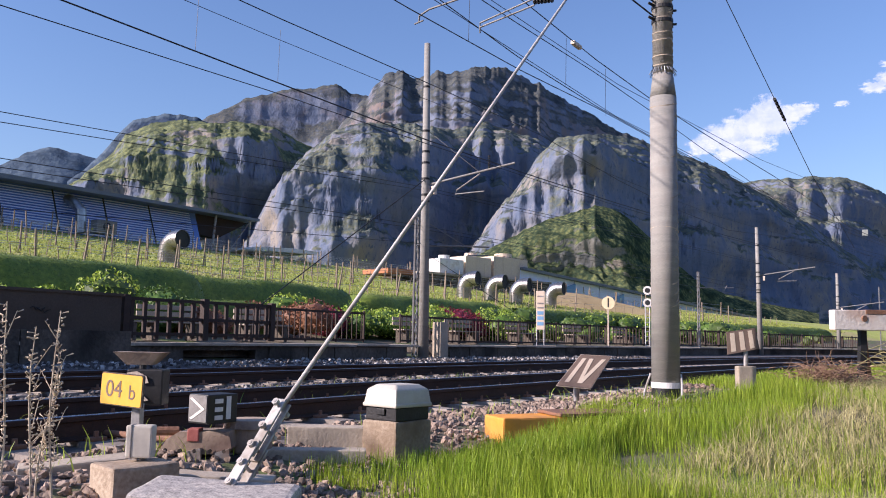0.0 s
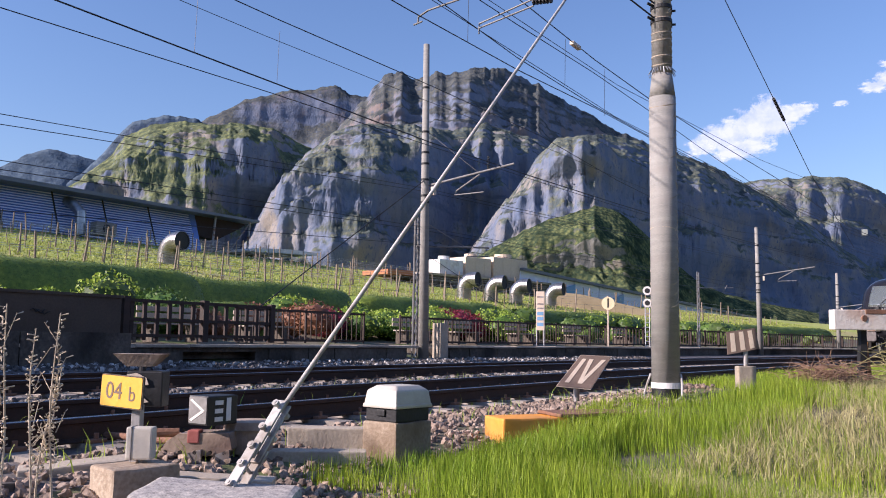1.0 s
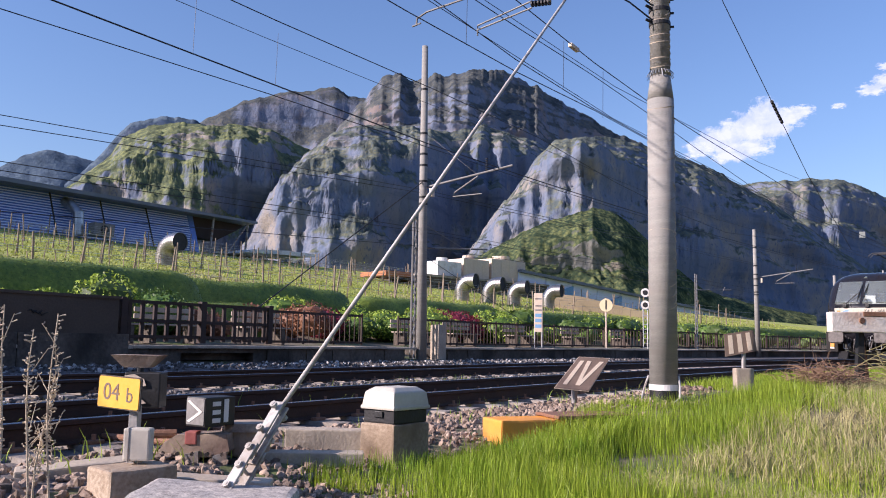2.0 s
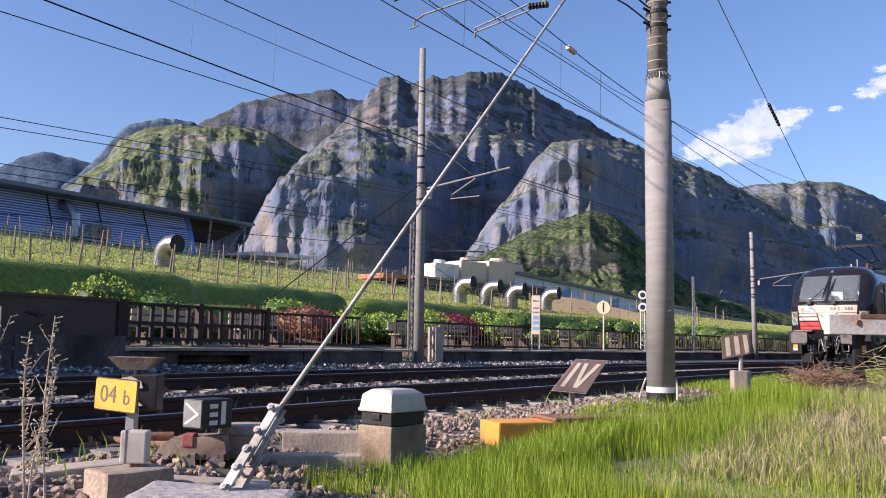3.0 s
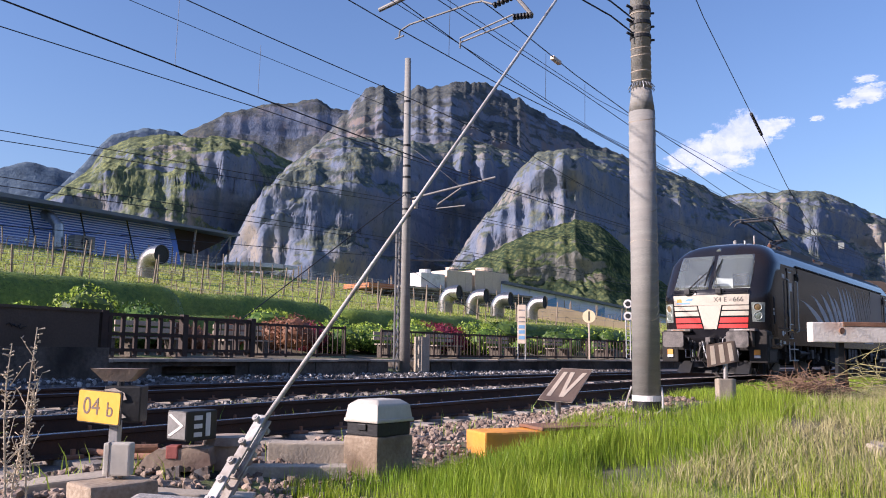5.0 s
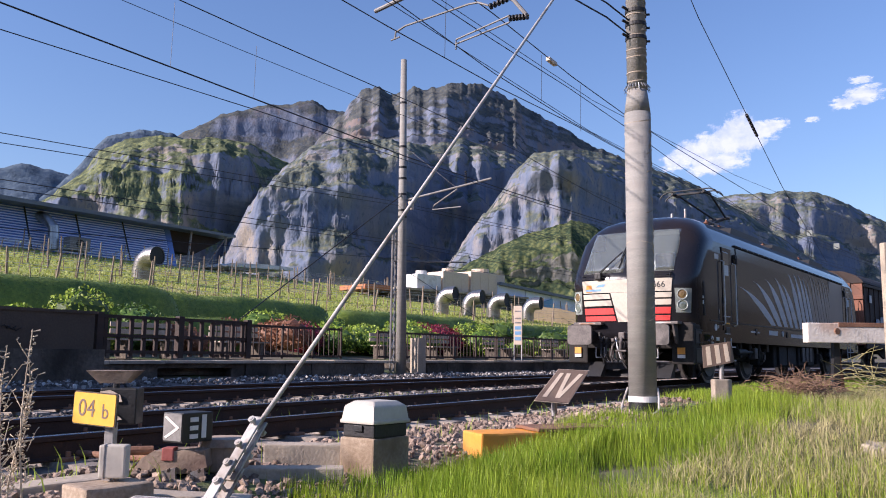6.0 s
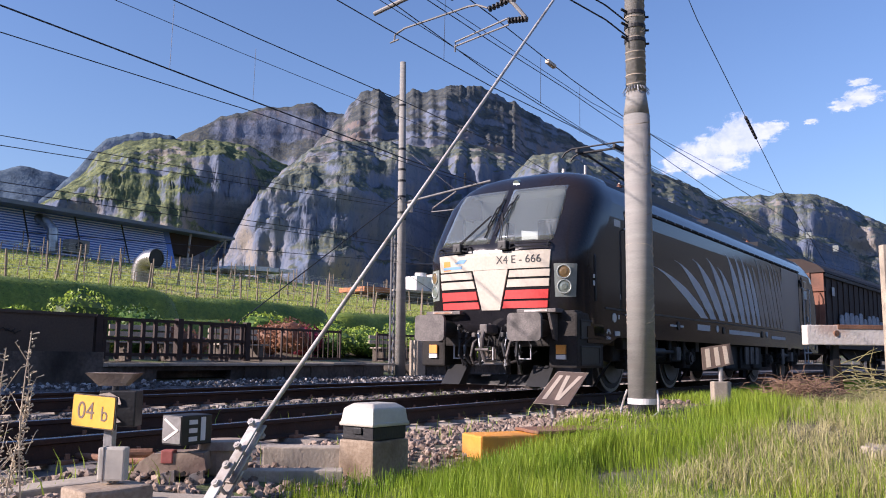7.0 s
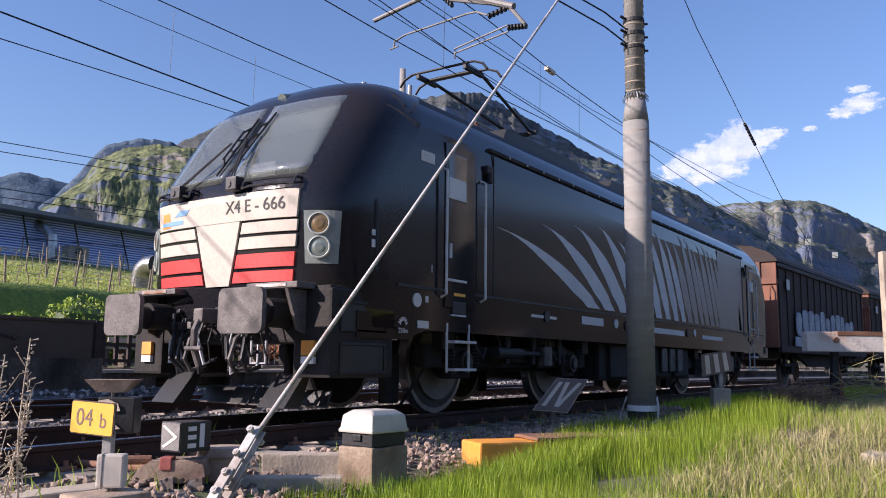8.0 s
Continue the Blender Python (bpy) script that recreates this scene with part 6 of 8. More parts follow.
def build_yellow_sign():
    t = thing("signal_number_sign", None, "yellow point number sign on a short post in a concrete block", "sign")
    o = Vector((-2.411, -2.383, 0.275))
    m = plane_pose(o, (0.047, -0.322, -0.012), (0, 0, 1))
    sheet(t, "plate_back", m, rounded(0.335, 0.185, 0.014), 0.012, M_CONC_OLD_SHADED, "grey sign edge", -0.012)
    pl = sheet(t, "plate", m, rounded(0.322, 0.172, 0.012), 0.004, M_YELLOW, "bright yellow plate")
    text("04", 0.135, M_BROWNSIGN, pl, m @ pose(-0.055, -0.002, 0.005), "lettering", 0.001)
    text("b", 0.115, M_BROWNSIGN, pl, m @ pose(0.088, -0.012, 0.005), "lettering", 0.001)
    bm = bmesh.new()
    box(bm, -0.026, 0.026, -0.026, 0.026, -0.13, 0.20, 0.004, pose(-2.33, -2.43, 0, 0, 0, 30))
    part("post", bm, M_STEEL, t)
    bm = bmesh.new()
    box(bm, -0.075, 0.075, -0.04, 0.04, -0.095, 0.085, 0.012, pose(-2.35, -2.505, 0, 0, 0, -54))
    part("junction_box", bm, M_BOXGREY, t, "pale grey junction box")
    bm = bmesh.new()
    box(bm, -0.004, 0.004, -0.044, 0.044, -0.098, 0.088, 0.002, pose(-2.375, -2.47, 0, 0, 0, -54))
    rod(bm, (-2.33, -2.50, -0.14), (-2.33, -2.50, -0.09), 0.018)
    part("box_seam", bm, M_STEEL, t)
    bm = bmesh.new()
    rough_block(bm, -0.19, 0.19, -0.15, 0.15, -0.30, 0.0, 0.02, 0.012, pose(-2.39, -2.52, -0.115, 0, 0, -8), 1)
    part("footing", bm, M_CONC_STAIN, t, "worn concrete footing")
    # lantern and hood behind the plate
    bm = bmesh.new()
    box(bm, -0.11, 0.11, -0.07, 0.07, 0.16, 0.375, 0.008, pose(-2.06, -2.13, 0, 0, 0, -54))
    rod(bm, (-2.07, -2.08, -0.2), (-2.07, -2.08, 0.4), 0.022)
    lan = part("lantern", bm, M_BLACK, t, "black lantern case")
    m2 = plane_pose((-2.112, -2.148, 0.275), (0.58, -0.81, 0), (0, 0, 1)) @ pose(0, 0, 0.026)
    sheet(lan, "face_mark", m2, [(-0.09, 0.08), (-0.03, 0.09), (0.03, 0.06), (0.045, 0.02), (0.0, 0.015), (-0.03, 0.03), (-0.09, 0.035)], 0.003, M_CREAM)
    sheet(lan, "face_mark", m2, [(-0.09, 0.0), (-0.04, -0.01), (0.05, -0.085), (0.02, -0.09), (-0.09, -0.07)], 0.003, M_CREAM)
    bm = bmesh.new()
    m3 = pose(-2.04, -2.02, 0, 0, 0, -54)
    top = [m3 @ Vector(q) for q in ((-0.15, -0.09, 0.478), (0.15, -0.09, 0.478), (0.15, 0.09, 0.478), (-0.15, 0.09, 0.478))]
    low = [m3 @ Vector(q) for q in ((-0.08, -0.05, 0.40), (0.08, -0.05, 0.40), (0.08, 0.05, 0.40), (-0.08, 0.05, 0.40))]
    a, b = [bm.verts.new(q) for q in top], [bm.verts.new(q) for q in low]
    bm.faces.new(a)
    bm.faces.new(b[::-1])
    for i in range(4):
        bm.faces.new((a[i], a[(i + 1) % 4], b[(i + 1) % 4], b[i]))
    part("hood", bm, M_DIRTYBOX, t, "dirty tapering tin hood")


def build_point_machine():
    t = thing("point_lever", None, "weathered point lever stand with an arrow lantern and counterweight", "point lever")
    mz = pose(-1.46, -2.02, 0.10, 0, 0, 2)
    # lantern with an arrow face and a barred face
    bm = bmesh.new()
    box(bm, -0.13, 0.13, -0.095, 0.095, -0.10, 0.095, 0.006, mz)
    lan = part("lantern", bm, M_BLACK, t, "square black lantern")
    f1 = mz @ Matrix(((0, 0, -1, -0.131), (-1, 0, 0, 0), (0, 1, 0, 0), (0, 0, 0, 1)))
    sheet(lan, "arrow_face", f1, rounded(0.175, 0.175, 0.01), 0.004, M_TUBE, "grey face with a white arrow")
    for s in (-1, 1):
        sheet(lan, "arrow_bar", f1, [(-0.075, s * 0.065), (-0.055, s * 0.075), (0.075, s * 0.002), (0.055, -s * 0.008)], 0.003, M_WHITE, z=0.005 + 0.001 * s)
    f2 = mz @ Matrix(((1, 0, 0, 0), (0, 0, -1, -0.096), (0, 1, 0, 0), (0, 0, 0, 1)))
    for i in range(3):
        sheet(lan, "white_bar", f2, [(-0.07, -0.075 + i * 0.055), (0.0, -0.075 + i * 0.055), (0.0, -0.045 + i * 0.055), (-0.07, -0.045 + i * 0.055)], 0.003, M_WHITE)
    sheet(lan, "white_bar", f2, [(0.03, -0.075), (0.07, -0.075), (0.07, 0.08), (0.03, 0.08)], 0.003, M_WHITE)
    # casting, with its lids and bolts
    mb = pose(-1.46, -1.92, -0.16, 0, 0, -55)
    bm = bmesh.new()
    prism(bm, [(-0.24, -0.02), (-0.20, 0.05), (-0.12, 0.10), (0.22, 0.11), (0.24, 0.0), (0.2, -0.04), (-0.22, -0.05)], -0.14, 0.12, mb)
    part("casting", bm, M_DIRTYBOX, t, "rusty brown casting")
    bm = bmesh.new()
    box(bm, -0.06, 0.02, -0.15, -0.05, 0.04, 0.125, 0.008, mb)
    part("red_cover", bm, mat("faded_red", (0.36, 0.10, 0.08), (0.46, 0.15, 0.12), 0.7, 0, 6, 40, 0.1), t, "faded red cover")
    for x0, x1 in ((-0.10, 0.05), (0.12, 0.24)):
        bm = bmesh.new()
        prism(bm, [(x0, -0.18), (x0 + 0.02, -0.03), (x1 - 0.01, 0.0), (x1, -0.16), ((x0 + x1) / 2, -0.21)], -0.17, -0.14, mb)
        part("side_plate", bm, M_STEEL, t, "grey steel plate")
    bm = bmesh.new()
    box(bm, -0.26, 0.26, -0.12, 0.10, -0.22, -0.06, 0.02, mb)
    for i in range(5):
        rod(bm, mb @ Vector((-0.2 + 0.1 * i, -0.15, -0.02)), mb @ Vector((-0.2 + 0.1 * i, -0.17, -0.02)), 0.014, n=6)
    part("base", bm, M_UNDER, t)
    bm = bmesh.new()
    rod(bm, (-1.16, -2.06, -0.21), (-1.16, -2.06, -0.05), 0.16, 0.165, 24)
    rod(bm, (-1.16, -2.06, -0.05), (-1.16, -2.06, 0.005), 0.185, 0.17, 24)
    rod(bm, (-1.16, -2.06, -0.25), (-1.16, -2.06, -0.20), 0.12, 0.16, 24)
    part("counterweight", bm, M_DIRTYBOX, t, "round brown counterweight", False)
    bm = bmesh.new()
    rod(bm, (-1.55, -1.75, -0.13), (-1.62, -1.0, -0.14), 0.025)
    rod(bm, (-1.3, -1.85, -0.13), (-1.35, -0.9, -0.14), 0.025)
    rod(bm, (-1.75, -1.72, -0.06), (-1.6, -1.85, -0.06), 0.03)
    part("throw_rod", bm, M_RUST, t)


def build_cable_box():
    t = thing("cable_box", pose(-0.24, -2.66, 0, 0, 0, -4), "pale grey cable box with a domed lid on a concrete pedestal", "cable box")
    bm = bmesh.new()
    rough_block(bm, -0.20, 0.20, -0.17, 0.17, -0.55, -0.015, 0.015, 0.008, None, 4)
    part("pedestal", bm, M_CONC_STAIN, t, "stained concrete pedestal")
    bm = bmesh.new()
    box(bm, -0.185, 0.185, -0.155, 0.155, -0.015, 0.09, 0.012)
    part("lower_case", bm, M_DARK, t, "dark lower case")
    bm = bmesh.new()
    box(bm, -0.205, 0.205, -0.172, 0.172, 0.085, 0.115, 0.01)
    a = [bm.verts.new(q) for q in ((-0.195, -0.162, 0.115), (0.195, -0.162, 0.115), (0.195, 0.162, 0.115), (-0.195, 0.162, 0.115))]
    b = [bm.verts.new(q) for q in ((-0.18, -0.148, 0.215), (0.18, -0.148, 0.215), (0.18, 0.148, 0.215), (-0.18, 0.148, 0.215))]
    d = [bm.verts.new(q) for q in ((-0.13, -0.10, 0.25), (0.13, -0.10, 0.25), (0.13, 0.10, 0.25), (-0.13, 0.10, 0.25))]
    for p, q in ((a, b), (b, d)):
        for i in range(4):
            bm.faces.new((p[i], p[(i + 1) % 4], q[(i + 1) % 4], q[i]))
    bm.faces.new(d)
    es = [e for e in bm.edges if all(v.co.z > 0.116 for v in e.verts)]
    bmesh.ops.bevel(bm, geom=es, offset=0.010, segments=2, affect="EDGES", profile=0.5)
    part("lid", bm, M_BOXGREY, t, "pale grey domed lid")
    bm = bmesh.new()
    box(bm, -0.20, -0.184, -0.05, 0.03, 0.03, 0.075, 0.004)
    part("latch", bm, M_BLACK, t)


def build_slabs():
    for nm, m, dims, lab, mm in (
            ("cable_trough_cover", pose(-0.46, -2.16, -0.17, 0, 0, -52), (-0.30, 0.30, -0.10, 0.10, -0.12, 0.085), "pale concrete cable trough block beside the track", M_CONC),
            ("cable_trough_cover", pose(-0.86, -2.42, -0.235, 2, 0, -49), (-0.42, 0.36, -0.07, 0.07, -0.06, 0.04), "flat concrete cable trough lid in the grass", M_CONC),
            ("cable_trough_cover", pose(-1.85, -2.62, -0.29, 0, 3, -50), (-0.30, 0.30, -0.10, 0.10, -0.06, 0.055), "flat concrete cable trough lid beside the footing", M_CONC),
            ("cable_trough_cover", pose(-2.35, -1.95, -0.22, 0, -4, -30), (-0.35, 0.35, -0.13, 0.13, -0.06, 0.06), "broken pale concrete slab by the rail", M_CONC),
            ("cable_trough_cover", pose(-3.1, -2.0, -0.24, 0, 4, -10), (-0.30, 0.30, -0.12, 0.12, -0.06, 0.06), "broken brownish slab by the rail", M_CONC_OLD_SHADED)):
        bm = bmesh.new()
        rough_block(bm, *dims, 0.012, 0.008, None, m.translation.x)
        solo(nm, bm, mm, lab, "slab", "cable trough covers", m=m)
    bm = bmesh.new()
    rough_block(bm, -0.34, 0.34, -0.22, 0.22, -0.42, 0.0, 0.03, 0.015, None, 8)
    solo("anchor_block", bm, M_GRANITE, "speckled grey stone block that anchors the stay rod", "stone block", m=pose(-2.72, -3.62, -0.085, 2, 3, -55))
    # orange cover and rusty plank lid
    t = thing("cable_pit", pose(1.46, -2.84, -0.07, 0, 0, -33), "cable pit with a bright orange cover and rusty lid", "cable pit")
    bm = bmesh.new()
    rough_block(bm, -0.36, 0.30, -0.20, 0.20, -0.40, -0.012, 0.02, 0.01, None, 3)
    part("orange_cover", bm, M_ORANGE, t, "bright orange plastic cover")
    bm = bmesh.new()
    rough_block(bm, 0.20, 0.98, -0.22, 0.22, -0.008, 0.022, 0.008, 0.008, None, 5)
    part("lid", bm, M_RUST, t, "rusty brown lid")
    bm = bmesh.new()
    rough_block(bm, 0.3, 0.93, -0.18, 0.20, -0.35, -0.05, 0.02, 0.01, None, 6)
    part("pit_wall", bm, M_UNDER, t)
    bm = bmesh.new()
    rough_block(bm, -0.17, 0.17, -0.12, 0.12, -0.10, 0.04, 0.03, 0.03, None, 7)
    solo("stone", bm, M_CONC, "pale rough stone in the grass", "stone", m=pose(2.75, -5.70, -0.15))


def build_plates():
    # sign with two slanted strokes and a bar
    t = thing("speed_sign", None, "tilted brown sign plate with cream Roman numeral four", "sign")
    bl, br, tr, tl = (Vector(q) for q in ((4.02, -1.779, 0.049), (4.267, -2.119, 0.016), (4.641, -2.232, 0.419), (4.414, -1.916, 0.426)))
    cen = (bl + br + tr + tl) / 4
    m = plane_pose(cen, br - bl, tl - bl)
    inv = m.inverted()
    loc = [inv @ q for q in (bl, br, tr, tl)]
    out = [(q.x, q.y) for q in loc]
    sheet(t, "plate_edge", m, [(x * 1.03, y * 1.03) for x, y in out], 0.012, M_CREAM, "pale plate edge", -0.014)
    sheet(t, "plate", m, out, 0.006, M_BROWNSIGN)
    bi = lambda u, v: tuple((out[0][k] * (1 - u) * (1 - v) + out[1][k] * u * (1 - v) + out[2][k] * u * v + out[3][k] * (1 - u) * v) for k in (0, 1))
    for quad_ in (((0.14, 0.12), (0.27, 0.12), (0.27, 0.88), (0.14, 0.88)), ((0.52, 0.12), (0.62, 0.12), (0.50, 0.88), (0.36, 0.88)), ((0.54, 0.12), (0.66, 0.12), (0.90, 0.88), (0.76, 0.88))):
        sheet(t, "stroke", m, [bi(u, v) for u, v in quad_], 0.003 + 0.0005 * quad_[0][0], M_CREAM, "", 0.007)
    bm = bmesh.new()
    rod(bm, (4.27, -1.91, -0.5), (4.27, -1.91 - 0.02, 0.16), 0.038, n=14)
    part("post", bm, M_STEEL, t)
    bm = bmesh.new()
    rough_block(bm, -0.14, 0.14, -0.12, 0.12, -0.35, -0.13, 0.02, 0.012, pose(4.27, -1.91, -0.03, 0, 0, 20), 2)
    part("footing", bm, M_CONC_OLD_SHADED, t)
    # striped plate
    t = thing("striped_marker", None, "brown and cream striped marker plate on a concrete stub", "sign")
    o = Vector((6.126, -3.44, 0.63))
    m = plane_pose(o, (0.235, -0.34, 0.055), (0, 0, 1))
    out = [(-0.215, -0.145), (0.215, -0.115), (0.205, 0.165), (-0.19, 0.155)]
    sheet(t, "plate", m, out, 0.012, M_BROWNSIGN)
    bi2 = lambda u, v: tuple((out[0][k] * (1 - u) * (1 - v) + out[1][k] * u * (1 - v) + out[2][k] * u * v + out[3][k] * (1 - u) * v) for k in (0, 1))
    for u0, u1 in ((0.12, 0.27), (0.42, 0.57), (0.72, 0.86)):
        sheet(t, "stripe", m, [bi2(u0, 0.08), bi2(u1, 0.08), bi2(u1, 0.92), bi2(u0, 0.92)], 0.003, M_CREAM, "", 0.012)
    bm = bmesh.new()
    rod(bm, (6.19, -3.47, 0.25), (6.19, -3.47, 0.60), 0.032, n=12)
    part("post", bm, M_STEEL, t)
    bm = bmesh.new()
    rough_block(bm, -0.12, 0.12, -0.08, 0.08, -0.4, 0.31, 0.015, 0.008, pose(6.20, -3.46, 0, 0, 0, -54), 3)
    part("footing", bm, M_CONC, t, "brownish concrete stub")


def build_stop_block():
    t = thing("buffer_stop", None, "buffer stop with a peeling white and rusty beam on rail posts", "buffer stop")
    bm = bmesh.new()
    m = pose(9.82, -4.53, 0, 0, 0, -52)
    box(bm, -0.72, 2.2, -0.09, 0.09, 0.86, 1.185, 0.015, m)
    part("beam", bm, mat("peeling_white", (0.62, 0.55, 0.47), (0.74, 0.69, 0.62), 0.8, 0, 2.2, 20, 0.2, third=(0.36, 0.15, 0.06)), t, "peeling white beam with rust")
    bm = bmesh.new()
    box(bm, -0.2, 2.2, -0.10, 0.088, 1.12, 1.195, 0.01, m)
    part("rusty_rail", bm, M_RUST, t, "rusty steel edge")
    for dx, lean in ((-0.02, 0.06), (0.10, -0.12)):
        bm = bmesh.new()
        b0 = Vector((9.78 + dx, -4.32 - dx * 0.8, -0.3))
        prism(bm, [(-0.07, 0), (0.07, 0), (0.045 + lean, 1.45), (-0.035 + lean, 1.45)], -0.05, 0.05, Matrix.Translation(b0) @ pose(0, 0, 0, 0, 0, -52))
        part("post", bm, M_RUST if dx > 0 else M_DARK, t, "rusty rail post" if dx > 0 else "dark rail post")
    bm = bmesh.new()
    rod(bm, (9.68, -4.33, 1.05), (9.60, -4.42, 1.05), 0.05, n=12)
    part("bolt", bm, M_RUST, t)
    # pale fence post beside it
    bm = bmesh.new()
    box(bm, -0.055, 0.055, -0.055, 0.055, -0.4, 2.0, 0.01)
    solo("fence_post", bm, M_CONC, "pale square concrete post at the grass edge", "post", m=pose(7.72, -5.36, 0.22, 0, 0, -52))


def twigs(name, label, n, where, seed, material, r=0.006, length=(0.3, 0.8), category="brush"):
    g = random.Random(seed)
    bm = bmesh.new()
    for i in range(n):
        a = Vector(where(g))
        d = Vector((g.gauss(0, 1), g.gauss(0, 1), g.uniform(-0.15, 0.7))).normalized()
        ln = g.uniform(*length)
        b = a + d * ln * 0.5
        e = b + (d + Vector((g.gauss(0, 0.3), g.gauss(0, 0.3), -0.25))).normalized() * ln * 0.5
        rod(bm, a, b, r, r * 0.8, 4)
        rod(bm, b, e, r * 0.8, r * 0.3, 4)
    return solo(name, bm, material, label, category, kind="stuff")


M_DRYSTEM = mat("dry_stem", (0.44, 0.36, 0.25), (0.64, 0.55, 0.40), 0.8, 0, 8, 40, 0.1)


def build_weeds():
    g = random.Random(11)
    for k, (x, y, zt, lx) in enumerate(((-3.25, -2.73, 0.73, -0.02), (-3.06, -2.64, 0.62, -0.03), (-2.94, -2.64, 0.70, -0.05), (-3.0, -2.62, 0.40, 0.02))):
        t = thing("dry_weed", None, "tall dry weed stalk with withered seed heads", "weed", "dry weeds")
        bm = bmesh.new()
        pts = [Vector((x + lx * u + 0.02 * math.sin(5 * u + k), y - 0.05 * u, -0.32 + (zt + 0.32) * u)) for u in (0, 0.2, 0.4, 0.6, 0.8, 1.0)]
        for i, (a, b) in enumerate(zip(pts, pts[1:])):
            rod(bm, a, b, 0.006 - 0.0007 * i, 0.0055 - 0.0007 * i, 6)
        for i in range(9):
            u = g.uniform(0.25, 0.85)
            a = pts[0].lerp(pts[-1], u)
            d = Vector((g.gauss(0, 0.5), g.gauss(0, 0.5), 1.0)).normalized() * g.uniform(0.05, 0.16)
            rod(bm, a, a + d, 0.0028, 0.0014, 5)
            for q in (0.45, 0.7, 0.95):
                rod(bm, a + d * q, a + d * q + Vector((g.gauss(0, 0.02), g.gauss(0, 0.02), 0.012)), 0.0012, 0.0036, 4)
        part("stalk", bm, M_DRYSTEM, t)
        bm = bmesh.new()
        for i in range(70):
            u = g.uniform(0.25, 1.0)
            a = pts[0].lerp(pts[-1], u) + Vector((0.015 * math.sin(5 * u + k), 0, 0))
            d = Vector((g.gauss(0, 1), g.gauss(0, 1), g.uniform(0, 1.0))).normalized() * g.uniform(0.012, 0.035)
            rod(bm, a, a + d, 0.0018, 0.0045, 4)
        tagged(part("seed_head", bm, M_DRYSTEM, t), kind="stuff")


build_yellow_sign()
build_point_machine()
build_cable_box()
build_slabs()
build_plates()
build_stop_block()
build_weeds()
M_BRUSH = mat("cut_brushwood", (0.15, 0.085, 0.05), (0.30, 0.19, 0.12), 0.85, 0, 8, 40, 0.1)
twigs("brush_heap", "heap of cut brown brushwood in the grass", 620, lambda g: (7.95 + g.gauss(0, 0.34), -4.15 + g.gauss(0, 0.22), 0.05 + abs(g.gauss(0, 0.11))), 5, M_BRUSH, 0.006, (0.14, 0.42))
twigs("brush_heap", "tangle of pale dry sticks beside the buffer stop", 90, lambda g: (10.0 + g.gauss(0, 0.3), -4.95 + g.gauss(0, 0.35), 0.1 + abs(g.gauss(0, 0.22))), 6, M_STRAW, 0.007)


# ---- grass ----
def blades(name, label, material, n, pick, h0, h1, w, seed, lean=0.35):
    """Many bent grass blades, joined."""
    g = np.random.default_rng(seed)
    vs, fs = [], []
    for i in range(n):
        p = pick(g)
        if p is None:
            continue
        x, o, s = p
        y, z = bend(x, o), gz(x, o) - 0.02
        h = g.uniform(h0, h1) * s
        a = g.uniform(0, 6.283)
        dx, dy = math.cos(a) * w / 2, math.sin(a) * w / 2
        b = g.uniform(0, 6.283)
        l = abs(g.normal(0, lean)) * h
        lx, ly = math.cos(b) * l, math.sin(b) * l
        k = len(vs)
        vs += [(x - dx, y - dy, z), (x + dx, y + dy, z), (x + dx * 0.8 + lx * 0.3, y + dy * 0.8 + ly * 0.3, z + h * 0.55), (x - dx * 0.8 + lx * 0.3, y - dy * 0.8 + ly * 0.3, z + h * 0.55), (x + lx, y + ly, z + h * 0.97)]
        fs += [(k, k + 1, k + 2, k + 3), (k + 3, k + 2, k + 4)]
    return tagged(raw(name, vs, fs, material), label, "grass", kind="stuff")


def grass_edge(x):
    return -2.55 - 0.35 * smooth(-1.0, 1.5, x) + 0.25 * smooth(2.0, 3.2, x) - 0.80 * smooth(3.2, 4.6, x) + 1.35 * smooth(5.6, 8.5, x)


def pick_green(g):
    x = -3.2 + 15.0 * g.random() ** 1.35
    d = g.random() ** 1.3 * 5.0
    o = grass_edge(x) - d + 0.1 * g.normal()
    if x < -1.3 and (o > -3.2 - 0.2 * g.random() or x < -2.2):
        return None
    if (x - 5.95) ** 2 / 0.3 + (o + 3.65) ** 2 / 0.12 < 1.0:
        return None
    if (x - 4.6) ** 2 / 0.7 + (o + 3.1) ** 2 / 0.35 < 1.0:
        return None
    if (x - 1.0) ** 2 + (o + 3.9) ** 2 < 0.05 or (x - 3.3) ** 2 / 0.4 + (o + 5.0) ** 2 / 0.12 < 1.0:
        return None
    n = noise.noise((x * 0.8, o * 0.8, 5))
    if n < -0.25 and g.random() < 0.6:
        return None
    if o < -4.55 - 0.3 * noise.noise((x, o, 1)) and x > -0.2 and g.random() < (0.6 if x < 3 else 0.7):
        return None
    s = (0.8 + 0.5 * n) * (0.75 + 0.25 * min(1, d / 0.8))
    return x, o, max(0.6 if x < 3 else 0.4, s) * (1 - 0.35 * smooth(4.5, 7.0, x))


def pick_dry(g):
    x = -0.5 + 12 * g.random() ** 1.9
    o = -4.35 - 2.6 * g.random()
    if noise.noise((x * 0.9, o * 0.9, 9)) < -0.15:
        return None
    return x, o, 1.0


def pick_edge(g):
    x = -4 + 14 * g.random()
    o = g.choice((2.1, 2.4, -1.6, 1.2)) + 0.35 * g.normal()
    if noise.noise((x * 1.1, o, 2)) < 0.12:
        return None
    return x, o, 1.0


def pick_pit(g):
    return -0.1 + 2.2 * g.random(), -2.98 - 0.6 * g.random(), 1.0


